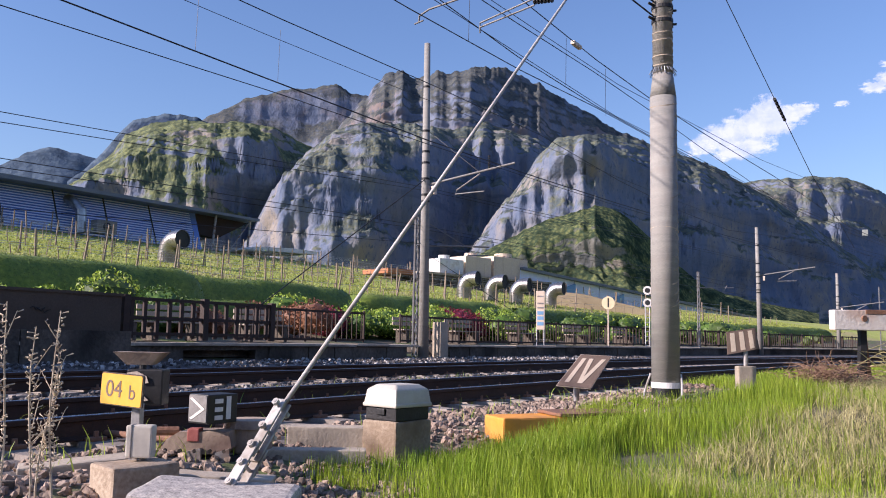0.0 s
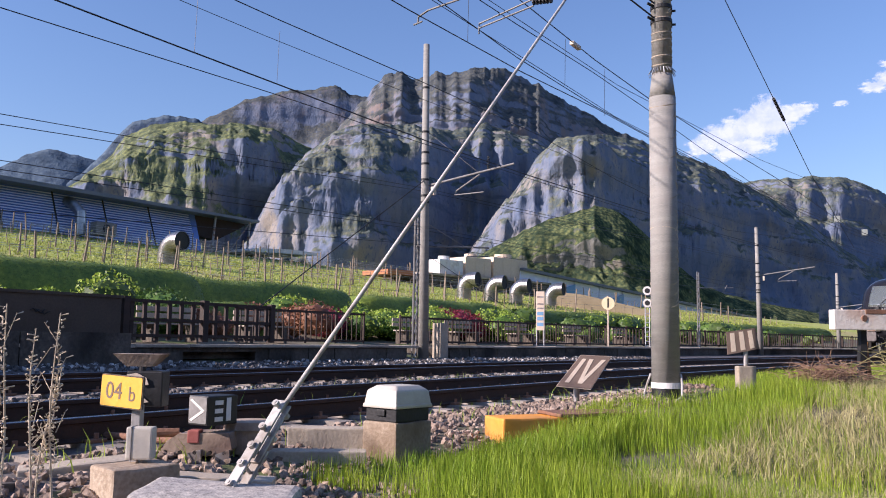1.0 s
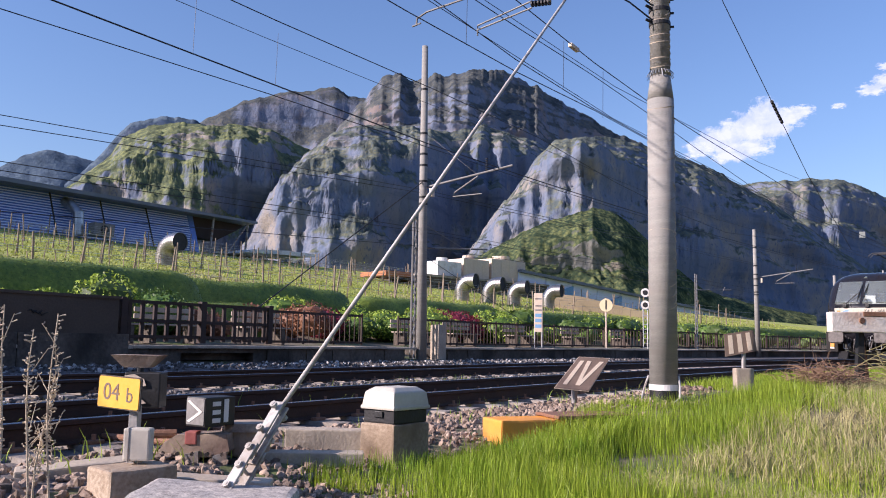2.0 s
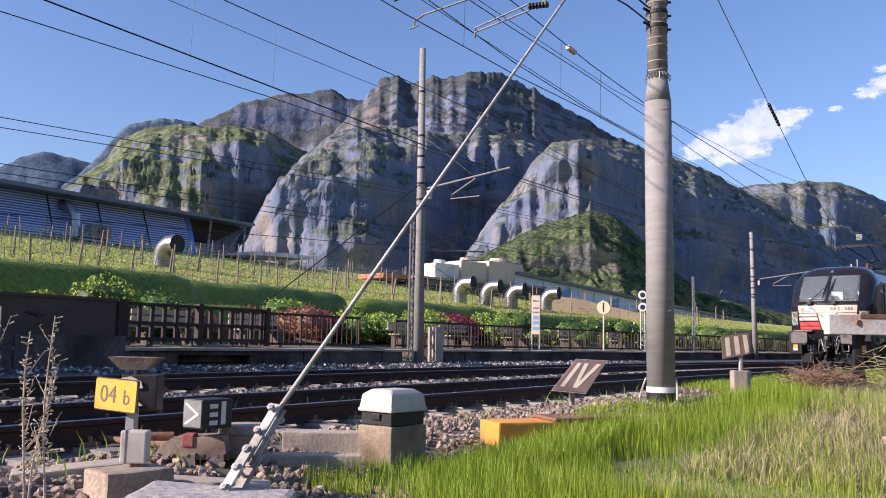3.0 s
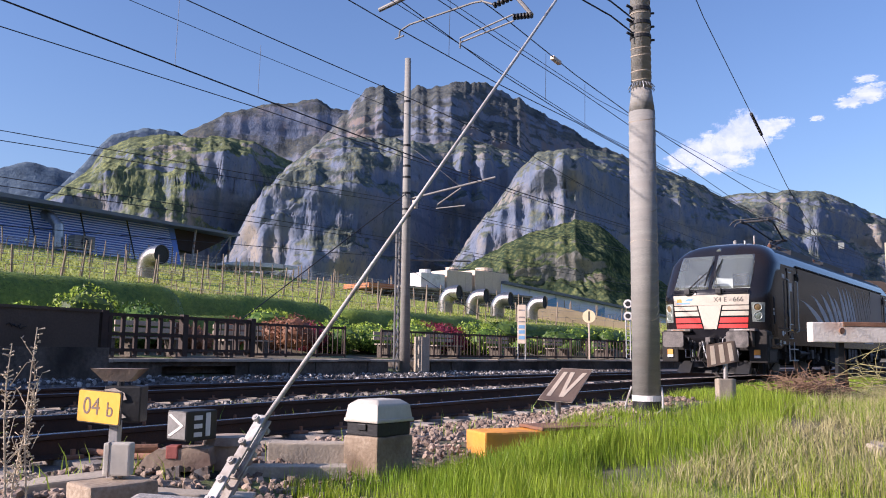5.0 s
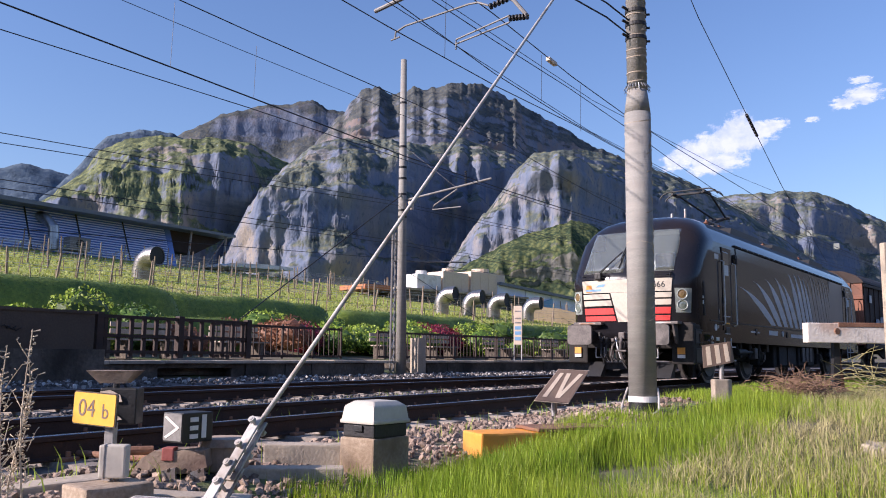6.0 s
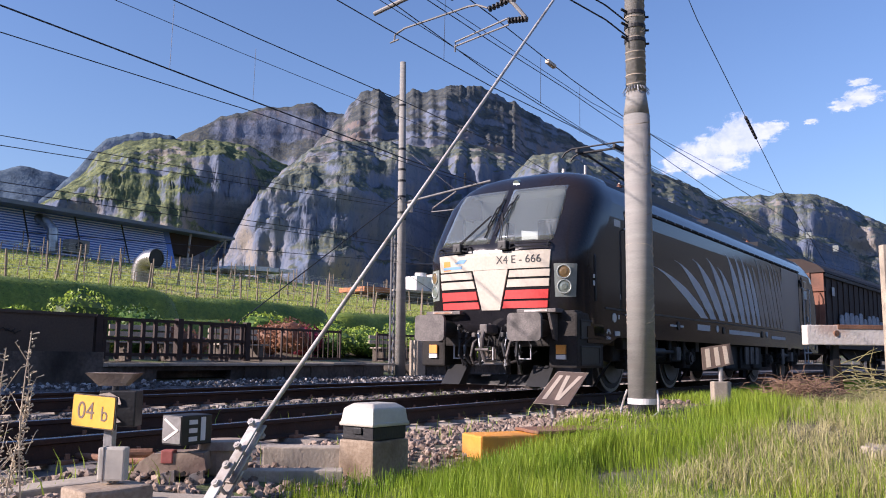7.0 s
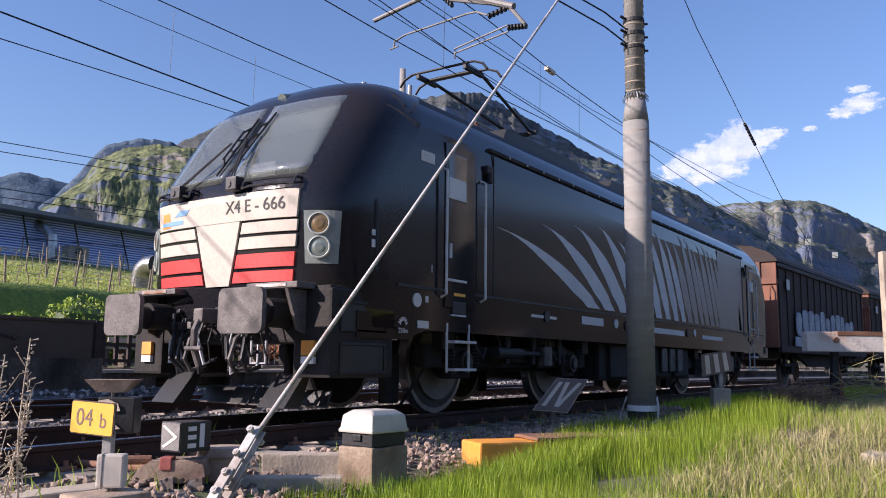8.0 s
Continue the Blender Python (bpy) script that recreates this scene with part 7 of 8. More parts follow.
def pick_right(g):
    x = 5.5 + 14 * g.random()
    o = -1.75 - 2.2 * g.random() ** 0.8
    return (x, o, 0.8 + 0.4 * g.random()) if x > 6.4 and o < grass_edge(x) + 0.5 else None


blades("grass", "lush bright green spring grass along the track", M_GRASS, 150000, pick_green, 0.13, 0.34, 0.0048, 1, 0.16)
blades("grass", "tall green grass in front of the orange cable pit", M_GRASS, 5200, pick_pit, 0.16, 0.32, 0.007, 8, 0.22)
blades("grass_verge", "green grass verge beside the rails", M_GRASS, 16000, pick_right, 0.07, 0.20, 0.010, 2, 0.3)
blades("dry_grass", "dry straw-coloured grass among the green", M_STRAW, 24000, pick_dry, 0.08, 0.26, 0.007, 3, 0.9)
blades("track_weeds", "thin green tufts of grass between the rails", M_LEAF, 2600, pick_edge, 0.08, 0.24, 0.010, 4, 0.4)


# ---- platform fittings ----
def fence_run(name, label, off, x0, x1, z0, h, gap, thick, rails, post_gap, material):
    """A fence along the curve: posts, rails, balusters as parts."""
    t = thing(name, None, label, "fence", "platform fences")
    n = max(1, round((x1 - x0) / post_gap))
    pm = bmesh.new()
    box(pm, -thick * 0.9, thick * 0.9, -thick * 0.9, thick * 0.9, 0, h * 1.06, 0.006)
    pm = mesh("post", pm, material)
    bmm = bmesh.new()
    box(bmm, -thick * 0.5, thick * 0.5, -thick * 0.35, thick * 0.35, 0.03, h - 0.02)
    bmm = mesh("baluster", bmm, material)
    for i in range(n + 1):
        x = x0 + (x1 - x0) * i / n
        o = new("post", pm)
        o.parent, o.matrix_basis = t, Matrix.Translation(P(x, off, z0))
    k = min(150, int((x1 - x0) / gap))
    for i in range(k):
        x = x0 + (x1 - x0) * (i + 0.5) / k
        o = new("baluster", bmm)
        o.parent, o.matrix_basis = t, Matrix.Translation(P(x, off, z0))
    for z in rails:
        for i in range(n):
            a, b = x0 + (x1 - x0) * i / n, x0 + (x1 - x0) * (i + 1) / n
            bm = bmesh.new()
            sweep(bm, [(-thick * 0.6, -0.03), (thick * 0.6, -0.03), (thick * 0.6, 0.03), (-thick * 0.6, 0.03)], [a, b], off, z0 + z)
            part("rail", bm, material, t)
    return t


def build_fittings():
    # plastered parapet on its concrete base
    t = thing("parapet_wall", None, "dark plastered parapet wall on a weathered concrete base", "wall", kind="structure")
    xs = [-16 + i * 0.98 for i in range(21)]
    bm = bmesh.new()
    sweep(bm, [(0, 0.62), (0.22, 0.62), (0.22, 1.26), (0, 1.26)], [x for x in xs if x < 3.8] + [3.75], 7.15)
    part("parapet", bm, M_PLASTER, t)
    bm = bmesh.new()
    for q in range(3):
        pipe(bm, [P(2.02 + 0.10 * q + 0.05 * v, 7.135, 0.98 + 0.035 * math.sin(v * 2.2 + q) - 0.02 * q) for v in range(4)], 0.009, 5)
    part("scribble", bm, M_BLACK, t, "small dark sprayed scribble")
    bm = bmesh.new()
    sweep(bm, [(-0.03, 1.26), (0.26, 1.26), (0.26, 1.31), (-0.03, 1.31)], [x for x in xs if x < 3.8] + [3.78], 7.15)
    part("coping", bm, M_PLASTER, t)
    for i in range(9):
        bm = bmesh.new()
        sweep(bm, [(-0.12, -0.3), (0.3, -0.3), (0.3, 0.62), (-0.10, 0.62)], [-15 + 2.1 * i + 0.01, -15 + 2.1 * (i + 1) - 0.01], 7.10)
        part("base_block", bm, M_CONC_OLD_SHADED, t, "stained concrete block")
    fence_run("timber_fence", "dark brown railing with thick balusters on the platform", 7.25, 3.9, 7.6, 0.46, 0.80, 0.27, 0.075, (0.12, 0.42, 0.78), 1.85, M_FENCE)
    fence_run("railing", "rusty brown railing with slim balusters behind the platform", 8.6, 7.8, 12.3, 0.45, 0.82, 0.19, 0.026, (0.06, 0.80), 1.15, M_FENCE)
    fence_run("railing", "rusty brown railing along the flower beds", 8.6, 13.9, 27.0, 0.45, 0.80, 0.19, 0.026, (0.06, 0.78), 1.3, M_FENCE)
    fence_run("railing", "rusty brown railing farther along the platform", 8.6, 27.2, 60.0, 0.45, 0.80, 0.30, 0.05, (0.06, 0.78), 1.6, M_FENCE)
    # concrete pillar and steps in the gap
    bm = bmesh.new()
    rough_block(bm, -0.19, 0.19, -0.14, 0.14, -0.3, 1.05, 0.015, 0.01, None, 3)
    solo("concrete_pillar", bm, M_CONC, "short pale concrete pillar at the platform gap", "pillar", m=Matrix.Translation(P(13.72, 7.0, 0)))
    bm = bmesh.new()
    for i in range(4):
        rough_block(bm, -0.45, 0.45, 0.28 * i, 0.28 * (i + 1), -0.35, -0.06 + 0.15 * i, 0.01, 0.005, None, i)
    solo("platform_steps", bm, M_CONC, "small concrete steps through the platform edge", "steps", m=Matrix.Translation(P(12.95, 7.35, 0)))
    # benches
    b = thing("bench", Matrix.Translation(P(10.1, 10.2, 0.42)), "pale slatted bench on concrete feet", "bench", "platform benches")
    for z, y in ((0.42, -0.16), (0.42, 0.0), (0.42, 0.16)):
        bm = bmesh.new()
        box(bm, -0.85, 0.85, y - 0.06, y + 0.06, z, z + 0.04, 0.008)
        part("seat_slat", bm, M_CONC, b)
    for z in (0.58, 0.74):
        bm = bmesh.new()
        box(bm, -0.85, 0.85, 0.24, 0.28, z, z + 0.11, 0.008)
        part("back_slat", bm, M_CONC, b)
    for x in (-0.6, 0.6):
        bm = bmesh.new()
        box(bm, x - 0.06, x + 0.06, -0.2, 0.26, 0, 0.42, 0.01)
        part("foot", bm, M_CONC_OLD_SHADED, b)
    for x in (5.4, 7.2, 16.6, 19.4, 23.2, 27.5, 31.8):
        copy_thing(b, Matrix.Translation(P(x, 10.2, 0.42)))
    # name board, disc, signal
    t = thing("platform_board", Matrix.Translation(P(20.5, 7.75, 0.42)) @ pose(0, 0, 0, 0, 0, -68), "tall narrow white board with blue fields on a post", "sign")
    bm = bmesh.new()
    for x in (-0.13, 0.13):
        rod(bm, (x, 0, 0), (x, 0, 1.9), 0.02, n=8)
    part("post", bm, M_GALV, t)
    bm = bmesh.new()
    box(bm, -0.15, 0.15, -0.02, 0.02, 0.55, 1.92, 0.015)
    part("board", bm, M_CREAM, t)
    for z, mm in ((0.7, M_BLUE), (0.9, M_BLUE), (1.08, M_BLUE), (1.3, M_STEEL), (1.45, M_STEEL), (1.7, M_STEEL)):
        bm = bmesh.new()
        box(bm, -0.11, 0.11, -0.026, -0.02, z, z + (0.12 if mm is M_BLUE else 0.05))
        part("field", bm, mm, t)
    t = thing("disc_sign", Matrix.Translation(P(25.5, 7.7, 0.42)) @ pose(0, 0, 0, 0, 0, -72), "round cream disc sign with a dark bar on a post", "sign")
    bm = bmesh.new()
    rod(bm, (0, 0, 0), (0, 0, 2.0), 0.03, n=8)
    part("post", bm, M_CREAM, t)
    bm = bmesh.new()
    rod(bm, (0, -0.03, 1.72), (0, -0.05, 1.72), 0.26, n=28)
    part("disc", bm, mat("cream_yellow", (0.70, 0.58, 0.34), (0.78, 0.66, 0.42), 0.6, 0, 4, 40, 0.05), t, "cream-yellow disc")
    bm = bmesh.new()
    box(bm, -0.025, 0.025, -0.06, -0.05, 1.55, 1.92)
    part("bar", bm, M_BLACK, t)
    t = thing("platform_signal", Matrix.Translation(P(29.0, 7.7, 0.16)) @ pose(0, 0, 0, 0, 0, -72), "slim white signal post with two round discs", "signal")
    bm = bmesh.new()
    rod(bm, (-0.09, 0, 0), (-0.09, 0, 2.0), 0.025, n=6)
    rod(bm, (0.09, 0, 0), (0.09, 0, 2.0), 0.025, n=6)
    for i in range(9):
        rod(bm, (-0.09, 0, 0.2 * i + 0.1), (0.09, 0, 0.2 * i + 0.1), 0.018, n=6)
    part("ladder", bm, M_GALV, t)
    for z in (2.15, 2.68):
        bm = bmesh.new()
        rod(bm, (0, -0.03, z), (0, -0.06, z), 0.19, n=24)
        part("disc", bm, M_WHITE, t, "white ring disc")
        bm = bmesh.new()
        rod(bm, (0, -0.06, z), (0, -0.07, z), 0.11, n=20)
        part("disc_face", bm, M_DARK, t)


build_fittings()


# ---- planting ----
def foliage(name, label, blobs, material, seed, leaf=0.07, per=900, category="shrub", group=""):
    """A shrub: a solid core, darkened under bright leaves for the shade within, and many small leaf cards over uneven
    lobes. blobs: centre and radii.
    """
    g = np.random.default_rng(seed)
    t = thing(name, None, label, category, group)
    bm = bmesh.new()
    for (cx, cy, cz), (rx, ry, rz) in blobs:
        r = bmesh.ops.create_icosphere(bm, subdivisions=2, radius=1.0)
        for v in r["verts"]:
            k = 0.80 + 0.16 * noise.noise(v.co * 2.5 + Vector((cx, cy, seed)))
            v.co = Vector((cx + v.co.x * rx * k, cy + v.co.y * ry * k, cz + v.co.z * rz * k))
    # the dark green core paints the shade between bright leaves
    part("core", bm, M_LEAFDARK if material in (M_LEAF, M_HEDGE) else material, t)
    vs, fs = [], []
    for (cx, cy, cz), (rx, ry, rz) in blobs:
        n = int(per * (rx * ry + ry * rz + rx * rz) / 3)
        d = g.normal(0, 1, (n, 3))
        d /= np.linalg.norm(d, axis=1)[:, None]
        for q in d:
            if q[2] < -0.75:
                continue
            k = 0.94 + 0.20 * noise.noise(Vector(q) * 2.5 + Vector((cx, cy, seed))) + g.normal(0, 0.05)
            p = np.array((cx + q[0] * rx * k, cy + q[1] * ry * k, cz + q[2] * rz * k))
            nr = q * 0.7 + g.normal(0, 0.6, 3)
            nr /= np.linalg.norm(nr)
            u = np.cross(nr, g.normal(0, 1, 3))
            u /= np.linalg.norm(u) + 1e-6
            w = np.cross(nr, u)
            s = leaf * g.uniform(0.6, 1.3)
            i = len(vs)
            vs += [tuple(p - u * s * 0.5), tuple(p + w * s * 0.32), tuple(p + u * s * 0.6), tuple(p - w * s * 0.32)]
            fs.append((i, i + 1, i + 2, i + 3))
    o = raw("leaves", vs, fs, material)
    o.parent = t
    tagged(o, kind="stuff")
    return t


def clipped_hedge(x0, x1, off, top, wide, seed):
    """A long loaf-shaped hedge: a dark inner body under a close skin of small leaves."""
    g = np.random.default_rng(seed)
    t = thing("hedge", None, "long rounded clipped green hedge on the bank", "hedge", "clipped hedges")
    base = gz(x0, off - wide) - 0.1
    ln, ht = x1 - x0, top - base

    def skin(u, a, k=1.0):
        """u along the hedge, a over its back from foot to foot."""
        x = x0 + ln * u
        e = min(1.0, min(u, 1 - u) * ln / 1.3)
        r = math.sqrt(max(0.0, 1 - (1 - e) ** 2.4))
        ca, sa = math.cos(a), math.sin(a)
        lump = 1 + 0.05 * noise.noise((x * 0.8, a * 1.2, seed)) + 0.025 * noise.noise((x * 2.6, a * 3, seed))
        yy = -math.copysign(abs(ca) ** 0.62, ca) * wide * r * lump * k
        return Vector((x, bend(x, off) + yy, base + abs(sa) ** 0.62 * ht * (0.35 + 0.65 * r) * lump * k))

    nu, na = max(12, int(ln * 4)), 20
    vs = [skin(i / nu, math.pi * j / na, 0.985) for i in range(nu + 1) for j in range(na + 1)]
    fs = [(i * (na + 1) + j, i * (na + 1) + j + 1, (i + 1) * (na + 1) + j + 1, (i + 1) * (na + 1) + j) for i in range(nu) for j in range(na)]
    o = raw("inner_body", vs, fs, M_HEDGE, True)
    o.parent = t
    n = int(ln * (1300 if x0 < 25 else 400))
    size = 0.042 if x0 < 25 else 0.09
    vs, fs = [], []
    for q in range(n):
        u, a = g.random(), g.uniform(0.0, math.pi * 0.8)
        p = skin(u, a)
        nr = (p - Vector((p.x, bend(p.x, off), base + ht * 0.45))).normalized() + Vector(g.normal(0, 0.22, 3))
        w1 = nr.orthogonal().normalized()
        w1.rotate(Matrix.Rotation(g.uniform(0, 6.28), 3, nr))
        w2 = nr.normalized().cross(w1)
        p += nr.normalized() * g.normal(0, 0.018)
        sz = size * g.uniform(0.6, 1.3)
        i = len(vs)
        vs += [p - w1 * sz * 0.5, p + w2 * sz * 0.32, p + w1 * sz * 0.6, p - w2 * sz * 0.32]
        fs.append((i, i + 1, i + 2, i + 3))
    o = raw("leaves", vs, fs, M_HEDGE)
    o.parent = t
    tagged(o, kind="stuff")
    return t


def build_planting():
    g = random.Random(21)
    # long clipped hedges on the bank, one behind the other
    for k, (x0, x1, off, top, wide) in enumerate(((-14, 4.6, 15.6, 2.60, 1.25), (3.9, 11.7, 15.1, 2.58, 1.15), (10.9, 19.5, 16.1, 2.52, 1.2), (19.2, 29.5, 15.9, 2.36, 1.2), (29.2, 43, 15.6, 2.2, 1.1), (42.7, 70, 15.3, 2.0, 1.1), (6.5, 13.2, 13.35, 1.62, 0.75))):
        clipped_hedge(x0, x1, off, top, wide, 100 + k)
    # loose shrubs in front
    k = 0
    x = -10.0
    while x < 62:
        off = 12.6 + g.uniform(-0.9, 0.9)
        r = 0.75 + g.uniform(-0.2, 0.35)
        far = x > 26
        pick = M_LEAF if g.random() < 0.62 else M_LEAFDARK
        nm = "bright green rounded shrub on the bank" if pick is M_LEAF else "dark green spreading shrub on the bank"
        if 9.0 < x < 14.5:
            pick, nm, r = M_LEAFRED, "reddish-brown shrub in young leaf", r * 1.05
        elif 14.5 <= x < 16.0 or 21.2 < x < 23.6:
            pick, nm = M_LEAFCRIM, "crimson-leaved shrub behind the railing"
        base = 0.62
        lobes = [((x + g.uniform(-0.5, 0.5), bend(x, off) + g.uniform(-0.5, 0.5), base + r * g.uniform(0.35, 0.75)), (r * g.uniform(0.7, 1.1), r * g.uniform(0.7, 1.0), r * g.uniform(0.5, 0.75))) for i in range(4)]
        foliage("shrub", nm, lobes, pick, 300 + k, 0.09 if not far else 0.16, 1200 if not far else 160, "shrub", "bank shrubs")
        x += 1.25 + g.uniform(0, 0.8) + (0.8 if far else 0)
        k += 1
    # second tier between shrubs and hedge
    x = -12.0
    while x < 50:
        off = 14.2 + g.uniform(-0.5, 0.5)
        r = 0.7 + g.uniform(-0.15, 0.3)
        far = x > 24
        pick = M_LEAF if g.random() < 0.7 else M_LEAFDARK
        lobes = [((x + g.uniform(-0.5, 0.5), bend(x, off), 1.05 + r * 0.5), (r, r * 0.9, r * 0.65)) for i in range(2)]
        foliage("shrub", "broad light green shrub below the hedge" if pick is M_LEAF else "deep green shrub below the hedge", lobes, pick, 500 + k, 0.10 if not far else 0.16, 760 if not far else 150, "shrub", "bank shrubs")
        x += (2.6 if x < 4 or x > 22 else 6.5) + g.uniform(0, 1.4)
        k += 1


build_planting()


# ---- vineyard ----
def build_vineyard():
    g = random.Random(31)
    gn = np.random.default_rng(5)
    pm = bmesh.new()
    rod(pm, (0, 0, -0.2), (0, 0, 1.75), 0.055, 0.045, 7)
    pm = mesh("post", pm, M_WOOD)
    for r in range(8):
        off = 23.5 + 4.8 * r
        t = thing("vine_row", None, "row of young vines on wooden posts and wires", "vineyard row", "vineyard rows")
        x0, x1 = (-6 + r * 1.2, 78 + 5 * r)
        n = int((x1 - x0) / 4.6)
        leaf_v, leaf_f = [], []
        bm = bmesh.new()
        for i in range(n + 1):
            x = x0 + 4.6 * i + g.uniform(-0.4, 0.4)
            o = new("post", pm)
            o.parent = t
            o.matrix_basis = pose(x, bend(x, off), gz(x, off), g.gauss(0, 3), g.gauss(6 if r == 0 else 1, 3), 0) @ Matrix.Diagonal((1, 1, g.uniform(0.85, 1.1), 1))
            for j in range(4):
                xv = x + 1.15 * j + g.uniform(-0.2, 0.2)
                yv, zv = bend(xv, off), gz(xv, off)
                top = (xv + g.uniform(-0.15, 0.15), yv, zv + g.uniform(0.6, 0.85))
                rod(bm, (xv, yv, zv - 0.1), top, 0.03, 0.022, 5)
                rod(bm, top, (top[0] + g.uniform(0.4, 0.6), yv, top[2] + g.uniform(-0.1, 0.15)), 0.015, 0.010, 4)
                for k in range(g.randint(0, 1)):
                    p = gn.normal(0, 1, 3) * (0.42, 0.16, 0.17) + (top[0] + 0.2, yv, top[2] + 0.12)
                    u, w = gn.normal(0, 1, 3), gn.normal(0, 1, 3)
                    s = 0.11 if r < 5 else 0.18
                    u, w = u / np.linalg.norm(u) * s, w / np.linalg.norm(w) * s
                    q = len(leaf_v)
                    leaf_v += [tuple(p - u * 0.5), tuple(p + w * 0.4), tuple(p + u * 0.5), tuple(p - w * 0.4)]
                    leaf_f.append((q, q + 1, q + 2, q + 3))
        tagged(part("vines", bm, M_WOOD, t), kind="stuff")
        o = raw("leaves", leaf_v, leaf_f, M_LEAF)
        o.parent = t
        tagged(o, kind="stuff")
        for z in (0.75, 1.25):
            bm = bmesh.new()
            pipe(bm, [(x0 + 4.6 * i, bend(x0 + 4.6 * i, off), gz(x0 + 4.6 * i, off) + z) for i in range(n + 1)], 0.010, 4)
            part("trellis_wire", bm, M_GALV, t)
    # rough turf tufts on the slope
    vs, fs = [], []
    for i in range(76000):
        off = 18 + 43 * gn.random() ** 1.4
        x = -8 + (70 + off) * gn.random()
        y, z = bend(x, off), gz(x, off)
        h, a, w = gn.uniform(0.05, 0.17), gn.uniform(0, 6.28), 0.016 + 0.0008 * off
        k = len(vs)
        vs += [(x - math.cos(a) * w, y - math.sin(a) * w, z), (x + math.cos(a) * w, y + math.sin(a) * w, z), (x + gn.normal(0, 0.06), y + gn.normal(0, 0.06), z + h)]
        fs.append((k, k + 1, k + 2))
    tagged(raw("turf_tufts", vs, fs, M_TURFBLADE), "rough green turf between the vine rows", "grass", kind="stuff")


build_vineyard()

# ---- buildings on the slope ----
M_LOUVRE = mat("blue_grey_louvre", (0.62, 0.70, 0.90), (0.74, 0.80, 0.95), 0.4, 0.1, 1, 12, 0.05)
M_ROOFBLUE = mat("grey_blue_roof", (0.13, 0.15, 0.18), (0.19, 0.21, 0.25), 0.6, 0.2, 1, 10, 0.05)
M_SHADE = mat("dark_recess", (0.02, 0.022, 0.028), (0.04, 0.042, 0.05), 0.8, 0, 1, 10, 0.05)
M_BLUEGLASS = mat("deep_blue_glazing", (0.13, 0.21, 0.52), (0.17, 0.26, 0.60), 0.25, 0.1, 0.6, 8, 0.02)
M_TAN = mat("tan_render", (0.42, 0.32, 0.20), (0.52, 0.41, 0.27), 0.9, 0, 0.5, 10, 0.1)
M_DUCT = mat("ribbed_zinc_duct", (0.26, 0.25, 0.235), (0.50, 0.48, 0.45), 0.32, 0.9, 2, 20, 0.05)


def elbow(label, x, y, z, r, up, reach, turn):
    """A ribbed vent duct that rises and bends over, open at its mouth."""
    t = thing("vent_duct", pose(x, y, z, 0, 0, turn), label, "vent duct", "vent ducts on the slope")
    path = [Vector((0, 0, -1.0)), Vector((0, 0, up - reach))] + [Vector((reach * (1 - math.cos(a)), 0, up - reach + reach * math.sin(a))) for a in [radians(12 * i) for i in range(1, 8)]]
    path += [path[-1] + Vector((0.22 * i, 0, 0.0)) for i in (1, 2)]
    bm = bmesh.new()
    n = 24
    rings = []
    for i, p in enumerate(path):
        d = (path[min(i + 1, len(path) - 1)] - path[max(i - 1, 0)]).normalized()
        u = d.cross(Vector((0, 1, 0))).normalized()
        rings.append([bm.verts.new(p + (u * math.cos(a) + Vector((0, 1, 0)) * math.sin(a)) * r) for a in [2 * math.pi * k / n for k in range(n)]])
    for a, b in zip(rings, rings[1:]):
        for k in range(n):
            bm.faces.new((a[k], a[(k + 1) % n], b[(k + 1) % n], b[k]))
    part("duct", bm, M_DUCT, t, smooth=True)
    for i in range(1, len(path)):
        d = (path[min(i + 1, len(path) - 1)] - path[i - 1]).normalized()
        bm = bmesh.new()
        rod(bm, path[i] - d * 0.015, path[i] + d * 0.015, r * 1.025, n=n)
        bmesh.ops.delete(bm, geom=[f for f in bm.faces if len(f.verts) > 4], context="FACES")
        part("seam", bm, M_DUCT, t)
    # dark disc just inside the open mouth, put there as its shade
    bm = bmesh.new()
    d = (path[-1] - path[-2]).normalized()
    rod(bm, path[-1] - d * 0.10, path[-1] - d * 0.06, r * 0.985, n=n)
    part("mouth_shade", bm, M_SHADE, t, "dark disc for the shade in the duct mouth")


